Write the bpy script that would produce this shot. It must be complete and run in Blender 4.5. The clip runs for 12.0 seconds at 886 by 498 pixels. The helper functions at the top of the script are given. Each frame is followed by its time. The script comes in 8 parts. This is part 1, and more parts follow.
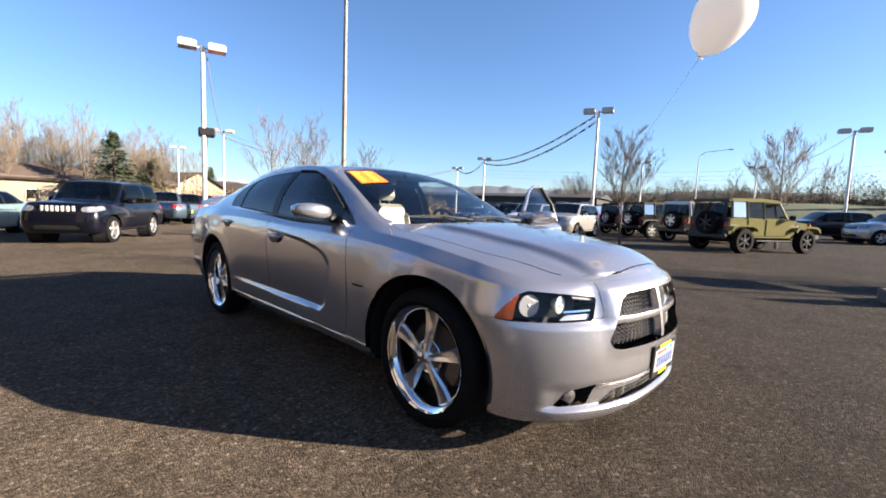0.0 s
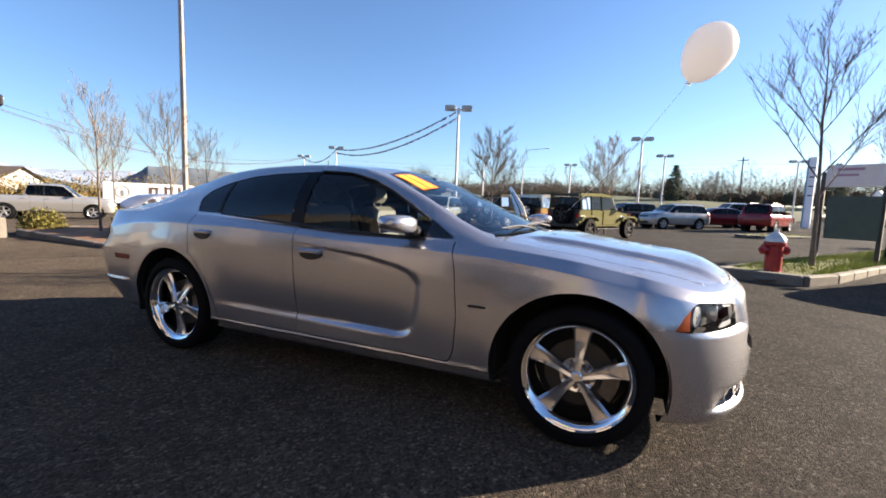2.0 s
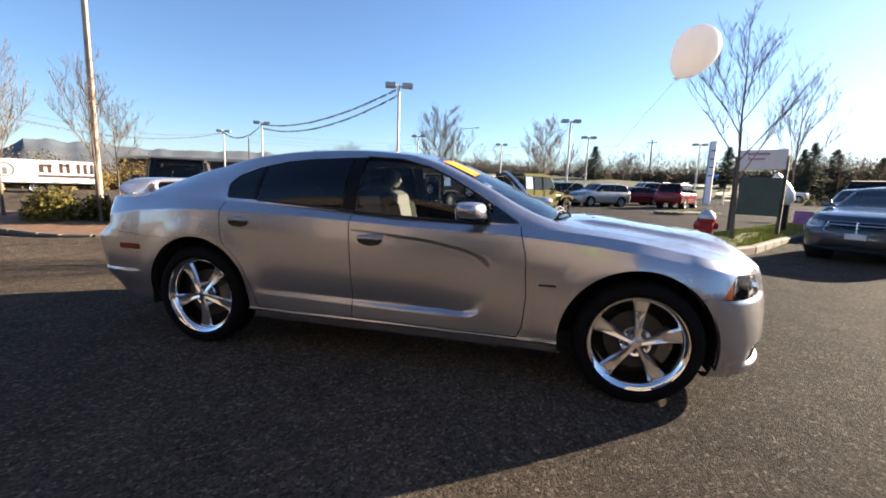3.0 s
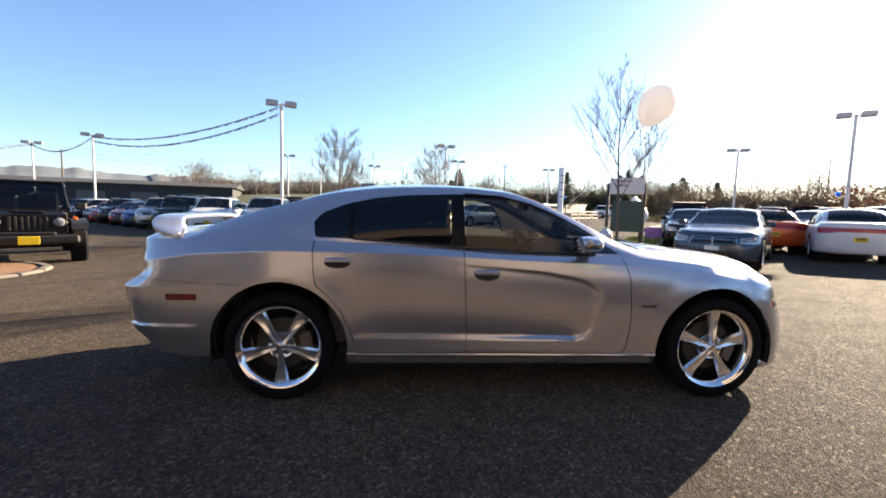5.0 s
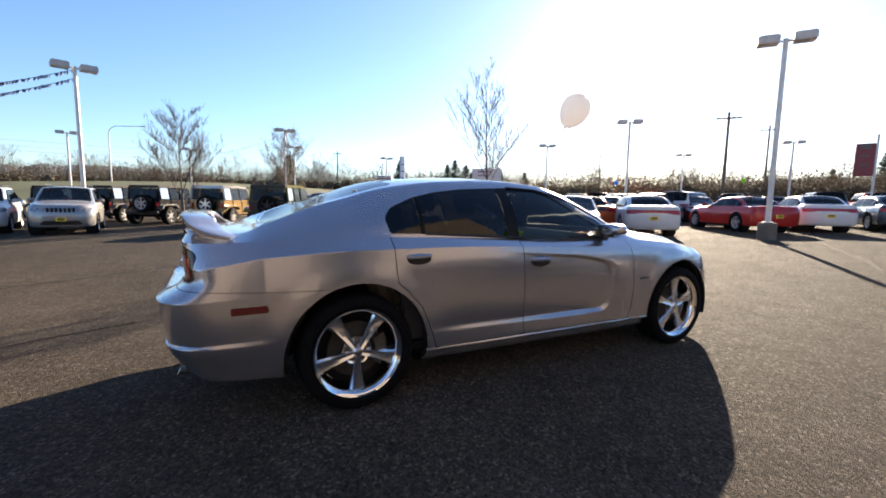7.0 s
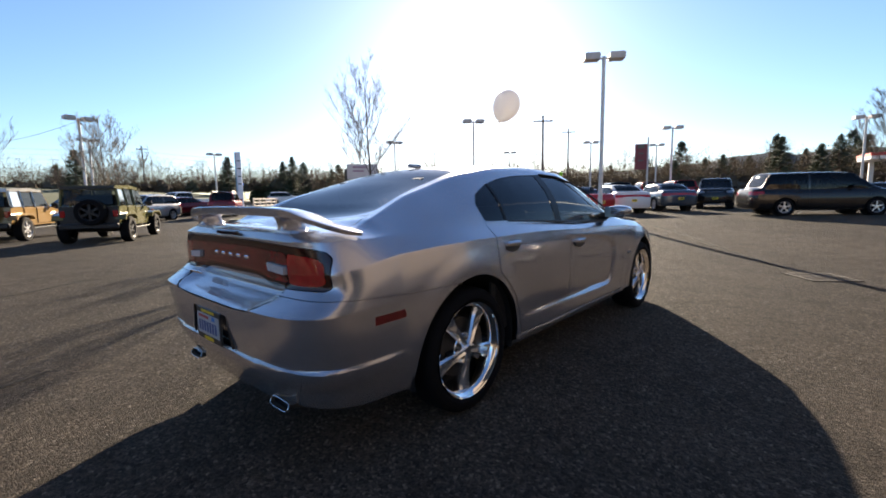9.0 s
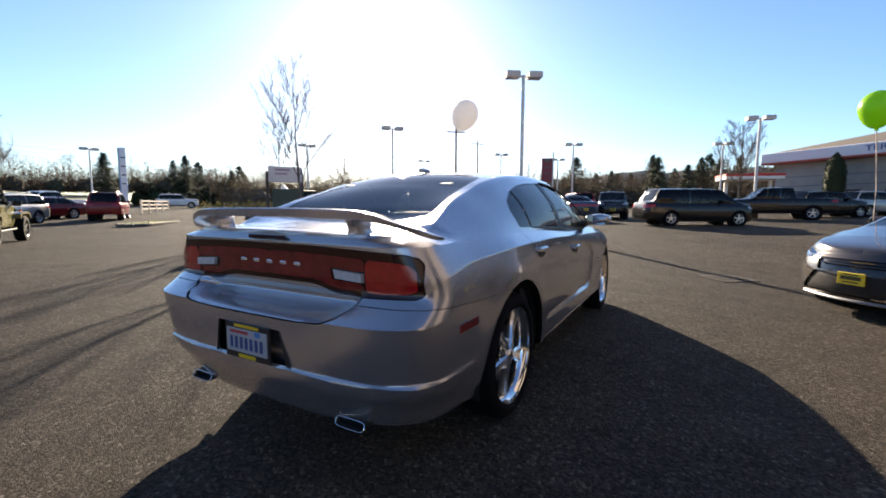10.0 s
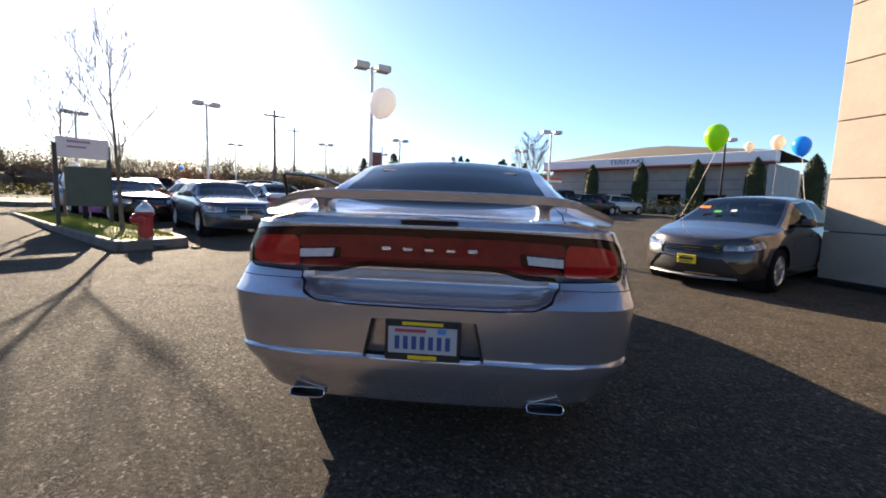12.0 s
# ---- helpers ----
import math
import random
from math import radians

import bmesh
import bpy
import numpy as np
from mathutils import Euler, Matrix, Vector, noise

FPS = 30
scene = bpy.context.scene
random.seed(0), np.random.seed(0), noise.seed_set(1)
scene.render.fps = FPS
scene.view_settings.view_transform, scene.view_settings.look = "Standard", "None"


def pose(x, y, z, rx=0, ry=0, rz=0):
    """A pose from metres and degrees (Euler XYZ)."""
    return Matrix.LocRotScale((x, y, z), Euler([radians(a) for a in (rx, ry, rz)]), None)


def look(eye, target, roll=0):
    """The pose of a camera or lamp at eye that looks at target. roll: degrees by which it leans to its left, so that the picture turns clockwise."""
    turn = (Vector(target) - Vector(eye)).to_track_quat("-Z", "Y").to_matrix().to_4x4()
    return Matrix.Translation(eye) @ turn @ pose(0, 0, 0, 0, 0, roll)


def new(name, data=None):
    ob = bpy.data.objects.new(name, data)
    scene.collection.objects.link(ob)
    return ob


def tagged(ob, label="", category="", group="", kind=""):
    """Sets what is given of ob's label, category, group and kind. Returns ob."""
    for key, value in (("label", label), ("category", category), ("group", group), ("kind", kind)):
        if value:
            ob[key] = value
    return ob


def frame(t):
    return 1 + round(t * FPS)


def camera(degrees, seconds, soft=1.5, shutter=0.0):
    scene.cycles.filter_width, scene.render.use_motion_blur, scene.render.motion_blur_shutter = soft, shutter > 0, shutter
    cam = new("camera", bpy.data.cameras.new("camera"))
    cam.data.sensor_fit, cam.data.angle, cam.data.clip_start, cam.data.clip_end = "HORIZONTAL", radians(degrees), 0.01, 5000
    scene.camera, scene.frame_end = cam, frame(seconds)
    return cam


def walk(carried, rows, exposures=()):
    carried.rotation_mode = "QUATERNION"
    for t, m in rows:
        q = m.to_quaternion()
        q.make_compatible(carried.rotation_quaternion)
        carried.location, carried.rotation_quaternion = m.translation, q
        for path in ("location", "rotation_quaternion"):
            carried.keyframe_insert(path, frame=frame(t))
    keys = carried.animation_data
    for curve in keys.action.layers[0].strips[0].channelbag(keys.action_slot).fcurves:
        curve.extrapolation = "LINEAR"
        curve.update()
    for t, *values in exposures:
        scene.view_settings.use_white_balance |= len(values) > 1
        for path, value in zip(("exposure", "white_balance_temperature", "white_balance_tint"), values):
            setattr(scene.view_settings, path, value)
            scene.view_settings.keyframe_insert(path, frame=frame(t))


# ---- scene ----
cam = camera(91.7, 12.0, soft=1.8)
PATH = [
    (0, (3.071, -2.397, 1.145), (1.682, -0.971, 0.954), 2.1),
    (0.5, (2.754, -2.559, 1.167), (1.44, -1.068, 0.946), 2.2),
    (1, (2.424, -2.816, 1.201), (1.333, -1.157, 0.965), 1.1),
    (1.5, (2.029, -2.965, 1.188), (1.112, -1.203, 0.955), 1.1),
    (2, (1.681, -3.103, 1.217), (0.897, -1.275, 1.006), 2.1),
    (2.5, (1.335, -3.344, 1.255), (0.711, -1.46, 1.006), 2.2),
    (3, (0.943, -3.496, 1.238), (0.478, -1.574, 0.942), 2.1),
    (3.2, (0.79, -3.54, 1.269), (0.394, -1.599, 0.996), 2.4),
    (4.8, (-0.514, -3.736, 1.291), (-0.426, -1.749, 1.073), 1.3),
    (5, (-0.679, -3.735, 1.297), (-0.527, -1.75, 1.112), 1.6),
    (5.5, (-1.1, -3.729, 1.303), (-0.707, -1.781, 1.079), 1.8),
    (6, (-1.512, -3.615, 1.298), (-0.97, -1.702, 1.075), 0.8),
    (6.5, (-1.878, -3.525, 1.306), (-1.182, -1.659, 1.117), 0.3),
    (7, (-2.232, -3.419, 1.304), (-1.334, -1.646, 1.08), 0.9),
    (7.2, (-2.369, -3.331, 1.282), (-1.418, -1.585, 1.064), 0.3),
    (8.8, (-3.314, -2.529, 1.23), (-1.875, -1.162, 0.984), -0.3),
    (9, (-3.419, -2.395, 1.238), (-1.938, -1.071, 1.001), -1.0),
    (9.5, (-3.629, -2.098, 1.226), (-2.036, -0.907, 1.017), 0.4),
    (10, (-3.841, -1.745, 1.23), (-2.111, -0.764, 1.024), 0.2),
    (10.5, (-4.013, -1.347, 1.2), (-2.201, -0.532, 0.968), 0.0),
    (11, (-4.151, -0.996, 1.191), (-2.263, -0.365, 1.005), 1.7),
    (11.5, (-4.294, -0.622, 1.187), (-2.348, -0.217, 0.968), 2.5),
    (12, (-4.313, -0.213, 1.169), (-2.332, -0.05, 0.948), 2.0),
]
walk(cam, [(t, look(eye, target, roll)) for t, eye, target, roll in PATH], [(0, 2.2, 6300, 15), (3, 2.25, 6650, 15), (4.8, 2.55, 7000, 16), (5.5, 2.55, 7000, 16), (7, 2.35, 6700, 15), (9, 2.05, 6600, 14), (10, 2.1, 6600, 14), (11.5, 2.3, 6700, 15), (12, 2.35, 6800, 15)])

# ---- light ----
SUN_AZ, SUN_EL = 37.5, 19.0
world = bpy.data.worlds.new("sky")
scene.world = world
world.use_nodes = True
wn = world.node_tree
wn.nodes.clear()
sky = wn.nodes.new("ShaderNodeTexSky")
sky.sky_type = "NISHITA"
sky.sun_disc = False
sky.sun_elevation = radians(SUN_EL)
sky.sun_rotation = radians(90 - SUN_AZ)
sky.altitude = 50
sky.air_density = 1.0
sky.dust_density = 0.35
sky.ozone_density = 4.9
wb = wn.nodes.new("ShaderNodeBackground")
wb.inputs["Strength"].default_value = 0.05
wo = wn.nodes.new("ShaderNodeOutputWorld")
wn.links.new(sky.outputs[0], wb.inputs[0])
wn.links.new(wb.outputs[0], wo.inputs[0])
sun = new("sun", bpy.data.lights.new("sun", "SUN"))
sun.data.energy = 5.0
sun.data.angle = radians(0.55)
sun.data.color = (1.0, 0.85, 0.63)
_d = Vector((math.cos(radians(SUN_AZ)) * math.cos(radians(SUN_EL)), math.sin(radians(SUN_AZ)) * math.cos(radians(SUN_EL)), math.sin(radians(SUN_EL))))
sun.matrix_world = look(_d * 60, (0, 0, 0))


# ---- materials ----
def nodes_of(name):
    m = bpy.data.materials.new(name)
    m.use_nodes = True
    t = m.node_tree
    return m, t, t.nodes["Principled BSDF"], t.nodes, t.links


def noise_to(t, scale, detail=4.0, rough=0.55, coords="Object"):
    tc = t.nodes.new("ShaderNodeTexCoord")
    n = t.nodes.new("ShaderNodeTexNoise")
    n.inputs["Scale"].default_value = scale
    n.inputs["Detail"].default_value = detail
    n.inputs["Roughness"].default_value = rough
    t.links.new(tc.outputs[coords], n.inputs["Vector"])
    return n


def ramp(t, src, stops):
    r = t.nodes.new("ShaderNodeValToRGB")
    els = r.color_ramp.elements
    while len(els) < len(stops):
        els.new(0.5)
    for e, (p, c) in zip(els, stops):
        e.position = p
        e.color = (*c, 1) if len(c) == 3 else c
    t.links.new(src, r.inputs[0])
    return r


def mat(name, color, rough=0.5, metal=0.0, coat=0.0, grain=0.0, scale=8.0, bump=0.0, bump_scale=60.0, spread=0.0, ior=1.45, emit=None):
    """A surface with two scales of colour variation, a fine relief and, with spread, a value that differs from piece to piece."""
    m, t, b, n, l = nodes_of(name)
    b.inputs["Roughness"].default_value = rough
    b.inputs["Metallic"].default_value = metal
    b.inputs["Coat Weight"].default_value = coat
    b.inputs["Coat Roughness"].default_value = 0.04
    b.inputs["IOR"].default_value = ior
    b.inputs["Base Color"].default_value = (*color, 1)
    if grain:
        a = noise_to(t, scale, 6)
        f = noise_to(t, scale * 9, 3)
        mx = n.new("ShaderNodeMath")
        mx.operation = "MULTIPLY_ADD"
        mx.inputs[1].default_value = 0.4
        l.new(f.outputs[0], mx.inputs[0])
        l.new(a.outputs[0], mx.inputs[2])
        lo = [max(0, c * (1 - grain)) for c in color]
        hi = [min(1, c * (1 + grain)) for c in color]
        r = ramp(t, mx.outputs[0], [(0.45, lo), (0.95, hi)])
        out = r.outputs[0]
        if spread:
            oi = n.new("ShaderNodeObjectInfo")
            hs = n.new("ShaderNodeHueSaturation")
            mr = n.new("ShaderNodeMapRange")
            mr.inputs[3].default_value = 1 - spread
            mr.inputs[4].default_value = 1 + spread
            l.new(oi.outputs["Random"], mr.inputs[0])
            l.new(mr.outputs[0], hs.inputs["Value"])
            l.new(out, hs.inputs["Color"])
            out = hs.outputs[0]
        l.new(out, b.inputs["Base Color"])
        rr = n.new("ShaderNodeMapRange")
        rr.inputs[3].default_value = max(0.02, rough * 0.85)
        rr.inputs[4].default_value = min(1, rough * 1.15)
        l.new(a.outputs[0], rr.inputs[0])
        l.new(rr.outputs[0], b.inputs["Roughness"])
    if bump:
        f = noise_to(t, bump_scale, 4)
        bp = n.new("ShaderNodeBump")
        bp.inputs["Strength"].default_value = bump
        bp.inputs["Distance"].default_value = 0.01
        l.new(f.outputs[0], bp.inputs["Height"])
        l.new(bp.outputs[0], b.inputs["Normal"])
    if emit:
        b.inputs["Emission Color"].default_value = (*emit[0], 1)
        b.inputs["Emission Strength"].default_value = emit[1]
    return m


def car_paint(name, color, metal=0.55, flake=0.25, rough=0.24, dust=0.015, coat=1.0):
    m, t, b, n, l = nodes_of(name)
    b.inputs["Metallic"].default_value = metal
    b.inputs["Roughness"].default_value = 0.3
    b.inputs["Coat Weight"].default_value = coat
    b.inputs["Coat Roughness"].default_value = 0.03
    b.inputs["Specular IOR Level"].default_value = 0.2
    # the flake shows only where the coat lets it: colour wanders softly from panel to panel
    a = noise_to(t, 900 if flake else 1.2, 2)
    tone = flake or 0.02
    r = ramp(t, a.outputs[0], [(0.3, [c * (1 - tone) for c in color]), (0.7, [min(1, c * (1 + tone)) for c in color])])
    # a thin film of road dust, patchy
    d = noise_to(t, 2.5, 6, 0.65)
    mx = n.new("ShaderNodeMixRGB")
    f = n.new("ShaderNodeMapRange")
    f.inputs[1].default_value = 0.45
    f.inputs[2].default_value = 0.8
    f.inputs[4].default_value = dust
    l.new(d.outputs[0], f.inputs[0])
    l.new(f.outputs[0], mx.inputs[0])
    l.new(r.outputs[0], mx.inputs[1])
    mx.inputs[2].default_value = (0.24, 0.22, 0.2, 1)
    l.new(mx.outputs[0], b.inputs["Base Color"])
    rr = n.new("ShaderNodeMapRange")
    rr.inputs[3].default_value = rough
    rr.inputs[4].default_value = rough * 1.12
    l.new(d.outputs[0], rr.inputs[0])
    l.new(rr.outputs[0], b.inputs["Roughness"])
    return m


def glass(name, tint, gloss=1.0):
    """A pane: clear with a tint, and a mirror where light strikes it flat."""
    m = bpy.data.materials.new(name)
    m.use_nodes = True
    t = m.node_tree
    t.nodes.clear()
    tr = t.nodes.new("ShaderNodeBsdfTransparent")
    tr.inputs[0].default_value = (*tint, 1)
    gl = t.nodes.new("ShaderNodeBsdfGlossy")
    gl.inputs["Roughness"].default_value = 0.02
    fr = t.nodes.new("ShaderNodeFresnel")
    fr.inputs[0].default_value = 1.5
    k = t.nodes.new("ShaderNodeMath")
    k.operation = "MULTIPLY"
    k.inputs[1].default_value = gloss
    k.use_clamp = True
    mx = t.nodes.new("ShaderNodeMixShader")
    o = t.nodes.new("ShaderNodeOutputMaterial")
    t.links.new(fr.outputs[0], k.inputs[0])
    t.links.new(k.outputs[0], mx.inputs[0])
    t.links.new(tr.outputs[0], mx.inputs[1])
    t.links.new(gl.outputs[0], mx.inputs[2])
    t.links.new(mx.outputs[0], o.inputs[0])
    return m


def asphalt():
    """Old parking-lot asphalt: pale stone chips of two sizes in dark brown binder, worn patches, oil and tyre stains."""
    m, t, b, n, l = nodes_of("asphalt")
    big = noise_to(t, 0.16, 6, 0.62)
    mid = noise_to(t, 2.2, 6, 0.65)
    tc = n.new("ShaderNodeTexCoord")
    warp = noise_to(t, 40, 2)
    add = n.new("ShaderNodeMixRGB")
    add.blend_type = "ADD"
    add.inputs[0].default_value = 0.012
    l.new(tc.outputs["Object"], add.inputs[1])
    l.new(warp.outputs["Color"], add.inputs[2])
    vs = []
    for sc in (66, 165):
        v = n.new("ShaderNodeTexVoronoi")
        v.inputs["Scale"].default_value = sc
        l.new(add.outputs[0], v.inputs["Vector"])
        vs.append(v)
    fine = noise_to(t, 320, 3)
    chip = ramp(t, vs[0].outputs["Color"], [(0.12, (0.057, 0.049, 0.041)), (0.5, (0.102, 0.088, 0.074)), (0.78, (0.140, 0.120, 0.100)), (0.97, (0.29, 0.248, 0.203))])
    chip2 = ramp(t, vs[1].outputs["Color"], [(0.1, (0.54, 0.53, 0.51)), (0.9, (1.42, 1.38, 1.33))])
    base = ramp(t, big.outputs[0], [(0.3, (0.68, 0.67, 0.66)), (0.52, (0.95, 0.92, 0.89)), (0.72, (1.25, 1.18, 1.1))])
    st = ramp(t, mid.outputs[0], [(0.28, (0.66, 0.65, 0.64)), (0.5, (0.98, 0.97, 0.95)), (0.7, (1.14, 1.11, 1.07))])
    out = chip.outputs[0]
    for k, o in enumerate((chip2, base, st)):
        mx = n.new("ShaderNodeMixRGB")
        mx.blend_type = "MULTIPLY"
        mx.inputs[0].default_value = (0.8, 1.0, 0.9)[k]
        l.new(out, mx.inputs[1])
        l.new(o.outputs[0], mx.inputs[2])
        out = mx.outputs[0]
    l.new(out, b.inputs["Base Color"])
    rg = ramp(t, vs[0].outputs["Color"], [(0.1, (0.95, 0.95, 0.95)), (0.75, (0.9, 0.9, 0.9)), (0.95, (0.65, 0.65, 0.65))])
    l.new(rg.outputs[0], b.inputs["Roughness"])
    b.inputs["Specular IOR Level"].default_value = 0.1
    b.inputs["Diffuse Roughness"].default_value = 1.0
    sm = n.new("ShaderNodeMath")
    sm.operation = "MULTIPLY_ADD"
    sm.inputs[1].default_value = -1.2
    l.new(vs[0].outputs["Distance"], sm.inputs[0])
    l.new(fine.outputs[0], sm.inputs[2])
    s2 = n.new("ShaderNodeMath")
    s2.operation = "MULTIPLY_ADD"
    s2.inputs[1].default_value = -0.8
    l.new(vs[1].outputs["Distance"], s2.inputs[0])
    l.new(sm.outputs[0], s2.inputs[2])
    bp = n.new("ShaderNodeBump")
    bp.inputs["Strength"].default_value = 1.0
    bp.inputs["Distance"].default_value = 0.013
    l.new(s2.outputs[0], bp.inputs["Height"])
    l.new(bp.outputs[0], b.inputs["Normal"])
    return m


ASPHALT = asphalt()
PAINT = car_paint("silver_grey_metallic", (0.435, 0.432, 0.46), 0.78, 0.0, 0.25, 0.04)
SATIN = mat("satin_silver", (0.22, 0.218, 0.225), 0.5, 0.4, grain=0.08)
CHROME = mat("chrome", (0.88, 0.88, 0.89), 0.06, 1.0)
CHROME_DULL = mat("brushed_alloy", (0.6, 0.6, 0.61), 0.25, 1.0, grain=0.1)
RUBBER = mat("tyre_rubber", (0.007, 0.007, 0.008), 0.85, grain=0.35, scale=14, bump=0.15, ior=1.2)
BLACK = mat("black_plastic", (0.014, 0.014, 0.015), 0.42, grain=0.3, scale=10)
MATT_BLACK = mat("underbody_black", (0.008, 0.008, 0.009), 0.85, grain=0.3)
GLOSS_BLACK = mat("gloss_black_trim", (0.01, 0.01, 0.011), 0.12, coat=0.6)
POST_BLACK = mat("window_post_black", (0.004, 0.004, 0.005), 0.35, ior=1.25)
IRON = mat("brake_iron", (0.16, 0.145, 0.13), 0.45, 0.85, grain=0.25, scale=20)
GLASS = glass("clear_glass", (0.72, 0.80, 0.78))
GLASS_FRONT = glass("front_door_glass", (0.32, 0.36, 0.36))
TINT = glass("dark_tinted_glass", (0.035, 0.038, 0.042))
LENS = glass("clear_lens", (0.9, 0.92, 0.92), 0.5)
RED_LENS = mat("red_lens", (0.36, 0.008, 0.010), 0.15, coat=0.8, grain=0.2, scale=30)
PIPE = mat("exhaust_steel", (0.09, 0.085, 0.08), 0.45, 0.8, grain=0.3, scale=20)
LAMP_SILVER = mat("lamp_reflector_silver", (0.82, 0.82, 0.83), 0.32, 0.55)
MARKER_RED = mat("marker_lens", (0.13, 0.012, 0.012), 0.25, coat=0.1, grain=0.3, scale=40)
DARK_RED = mat("smoked_red_lens", (0.022, 0.002, 0.003), 0.12, coat=0.15, grain=0.2, scale=20)
REFLECTOR = mat("lamp_bowl_chrome", (0.85, 0.85, 0.86), 0.22, 0.45)
SPOKE = mat("polished_spoke", (0.82, 0.82, 0.83), 0.17, 0.9)
DISC_GREY = mat("brake_disc_grey", (0.05, 0.045, 0.04), 0.6, 0.4, grain=0.2, scale=20)
AMBER = mat("amber_lens", (0.72, 0.13, 0.006), 0.35, grain=0.2, scale=40)
WHITE_LENS = mat("reversing_lens", (0.48, 0.48, 0.5), 0.2, coat=0.5, grain=0.15, scale=50)
LEATHER = mat("pale_grey_leather", (0.25, 0.235, 0.205), 0.5, grain=0.12, scale=12, bump=0.1)
TRIM_IN = mat("dark_cabin_trim", (0.03, 0.03, 0.032), 0.6, grain=0.3)
CARPET = mat("cabin_carpet", (0.018, 0.018, 0.019), 0.95, grain=0.3)
PLATE_W = mat("plate_white", (0.36, 0.38, 0.41), 0.4, grain=0.06, scale=20)
PLATE_Y = mat("plate_frame_yellow", (0.72, 0.48, 0.02), 0.45, grain=0.1, scale=20)
PLATE_BLUE = mat("plate_blue", (0.03, 0.06, 0.2), 0.5)
PLATE_RED = mat("plate_red", (0.4, 0.05, 0.05), 0.5)
STICKER = mat("orange_sticker", (0.85, 0.2, 0.02), 0.5, grain=0.05)
STICKER_Y = mat("yellow_sticker_ink", (0.95, 0.62, 0.05), 0.5, grain=0.05)


# ---- building ----
class Geo:
    """Vertices and faces that become one mesh."""

    def __init__(self):
        self.v, self.f = [], []

    def add(self, v, f, m=None):
        k = len(self.v)
        self.v += [tuple(m @ Vector(p)) if m else tuple(p) for p in v]
        self.f += [tuple(i + k for i in q) for q in f]
        return self

    def join(self, g, m=None):
        return self.add(g.v, g.f, m)

    def box(self, c, s, m=None, ch=0.0):
        """A box about c of size s, its edges chamfered by ch."""
        hx, hy, hz = s[0] / 2, s[1] / 2, s[2] / 2
        ch = min(ch, hx * 0.9, hy * 0.9, hz * 0.9)
        if ch <= 0:
            v = [(c[0] + x * hx, c[1] + y * hy, c[2] + z * hz) for x in (-1, 1) for y in (-1, 1) for z in (-1, 1)]
            f = [(0, 1, 3, 2), (4, 6, 7, 5), (0, 4, 5, 1), (2, 3, 7, 6), (0, 2, 6, 4), (1, 5, 7, 3)]
            return self.add(v, f, m)
        v, at = [], {}
        for x in (-1, 1):
            for y in (-1, 1):
                for z in (-1, 1):
                    for k in range(3):
                        at[x, y, z, k] = len(v)
                        d = [hx - (k != 0) * ch, hy - (k != 1) * ch, hz - (k != 2) * ch]
                        v.append((c[0] + x * d[0], c[1] + y * d[1], c[2] + z * d[2]))
        f = []
        for sg in (-1, 1):
            f.append([at[sg, a, b, 0] for a, b in ((-1, -1), (1, -1), (1, 1), (-1, 1))][::sg])
            f.append([at[a, sg, b, 1] for a, b in ((-1, -1), (1, -1), (1, 1), (-1, 1))][::-sg])
            f.append([at[a, b, sg, 2] for a, b in ((-1, -1), (1, -1), (1, 1), (-1, 1))][::sg])
        for a in (-1, 1):
            for b in (-1, 1):
                f.append((at[-1, a, b, 1], at[1, a, b, 1], at[1, a, b, 2], at[-1, a, b, 2])[:: -a * b])
                f.append((at[a, -1, b, 0], at[a, 1, b, 0], at[a, 1, b, 2], at[a, -1, b, 2])[:: a * b])
                f.append((at[a, b, -1, 0], at[a, b, 1, 0], at[a, b, 1, 1], at[a, b, -1, 1])[:: -a * b])
                for e in (-1, 1):
                    f.append((at[a, b, e, 0], at[a, b, e, 1], at[a, b, e, 2])[:: a * b * e])
        return self.add(v, f, m)

    def lathe(self, prof, n=24, m=None, close=False, cap=True):
        """Profile points (radius, height) turned about z."""
        v, f = [], []
        for r, z in prof:
            v += [(r * math.cos(2 * math.pi * i / n), r * math.sin(2 * math.pi * i / n), z) for i in range(n)]
        k = len(prof)
        for j in range(k if close else k - 1):
            a, b = j * n, ((j + 1) % k) * n
            f += [(a + i, a + (i + 1) % n, b + (i + 1) % n, b + i) for i in range(n)]
        if not close and cap:
            if prof[0][0] > 1e-5:
                f.append(tuple(range(n))[::-1])
            if prof[-1][0] > 1e-5:
                f.append(tuple(range((k - 1) * n, k * n)))
        return self.add(v, f, m)

    def tube(self, pts, radii, n=8, cap=True):
        """A round bar along points."""
        pts = [Vector(p) for p in pts]
        if not hasattr(radii, "__len__"):
            radii = [radii] * len(pts)
        v, f = [], []
        side = None
        for i, p in enumerate(pts):
            d = (pts[min(i + 1, len(pts) - 1)] - pts[max(i - 1, 0)]).normalized()
            if side is None:
                side = d.cross(Vector((0, 0, 1)) if abs(d.z) < 0.9 else Vector((1, 0, 0))).normalized()
            side = (side - d * side.dot(d)).normalized()
            up = d.cross(side)
            v += [p + (side * math.cos(2 * math.pi * k / n) + up * math.sin(2 * math.pi * k / n)) * radii[i] for k in range(n)]
        for i in range(len(pts) - 1):
            a = i * n
            f += [(a + k, a + (k + 1) % n, a + n + (k + 1) % n, a + n + k) for k in range(n)]
        if cap:
            f += [tuple(range(n))[::-1], tuple(range(len(v) - n, len(v)))]
        return self.add(v, f)

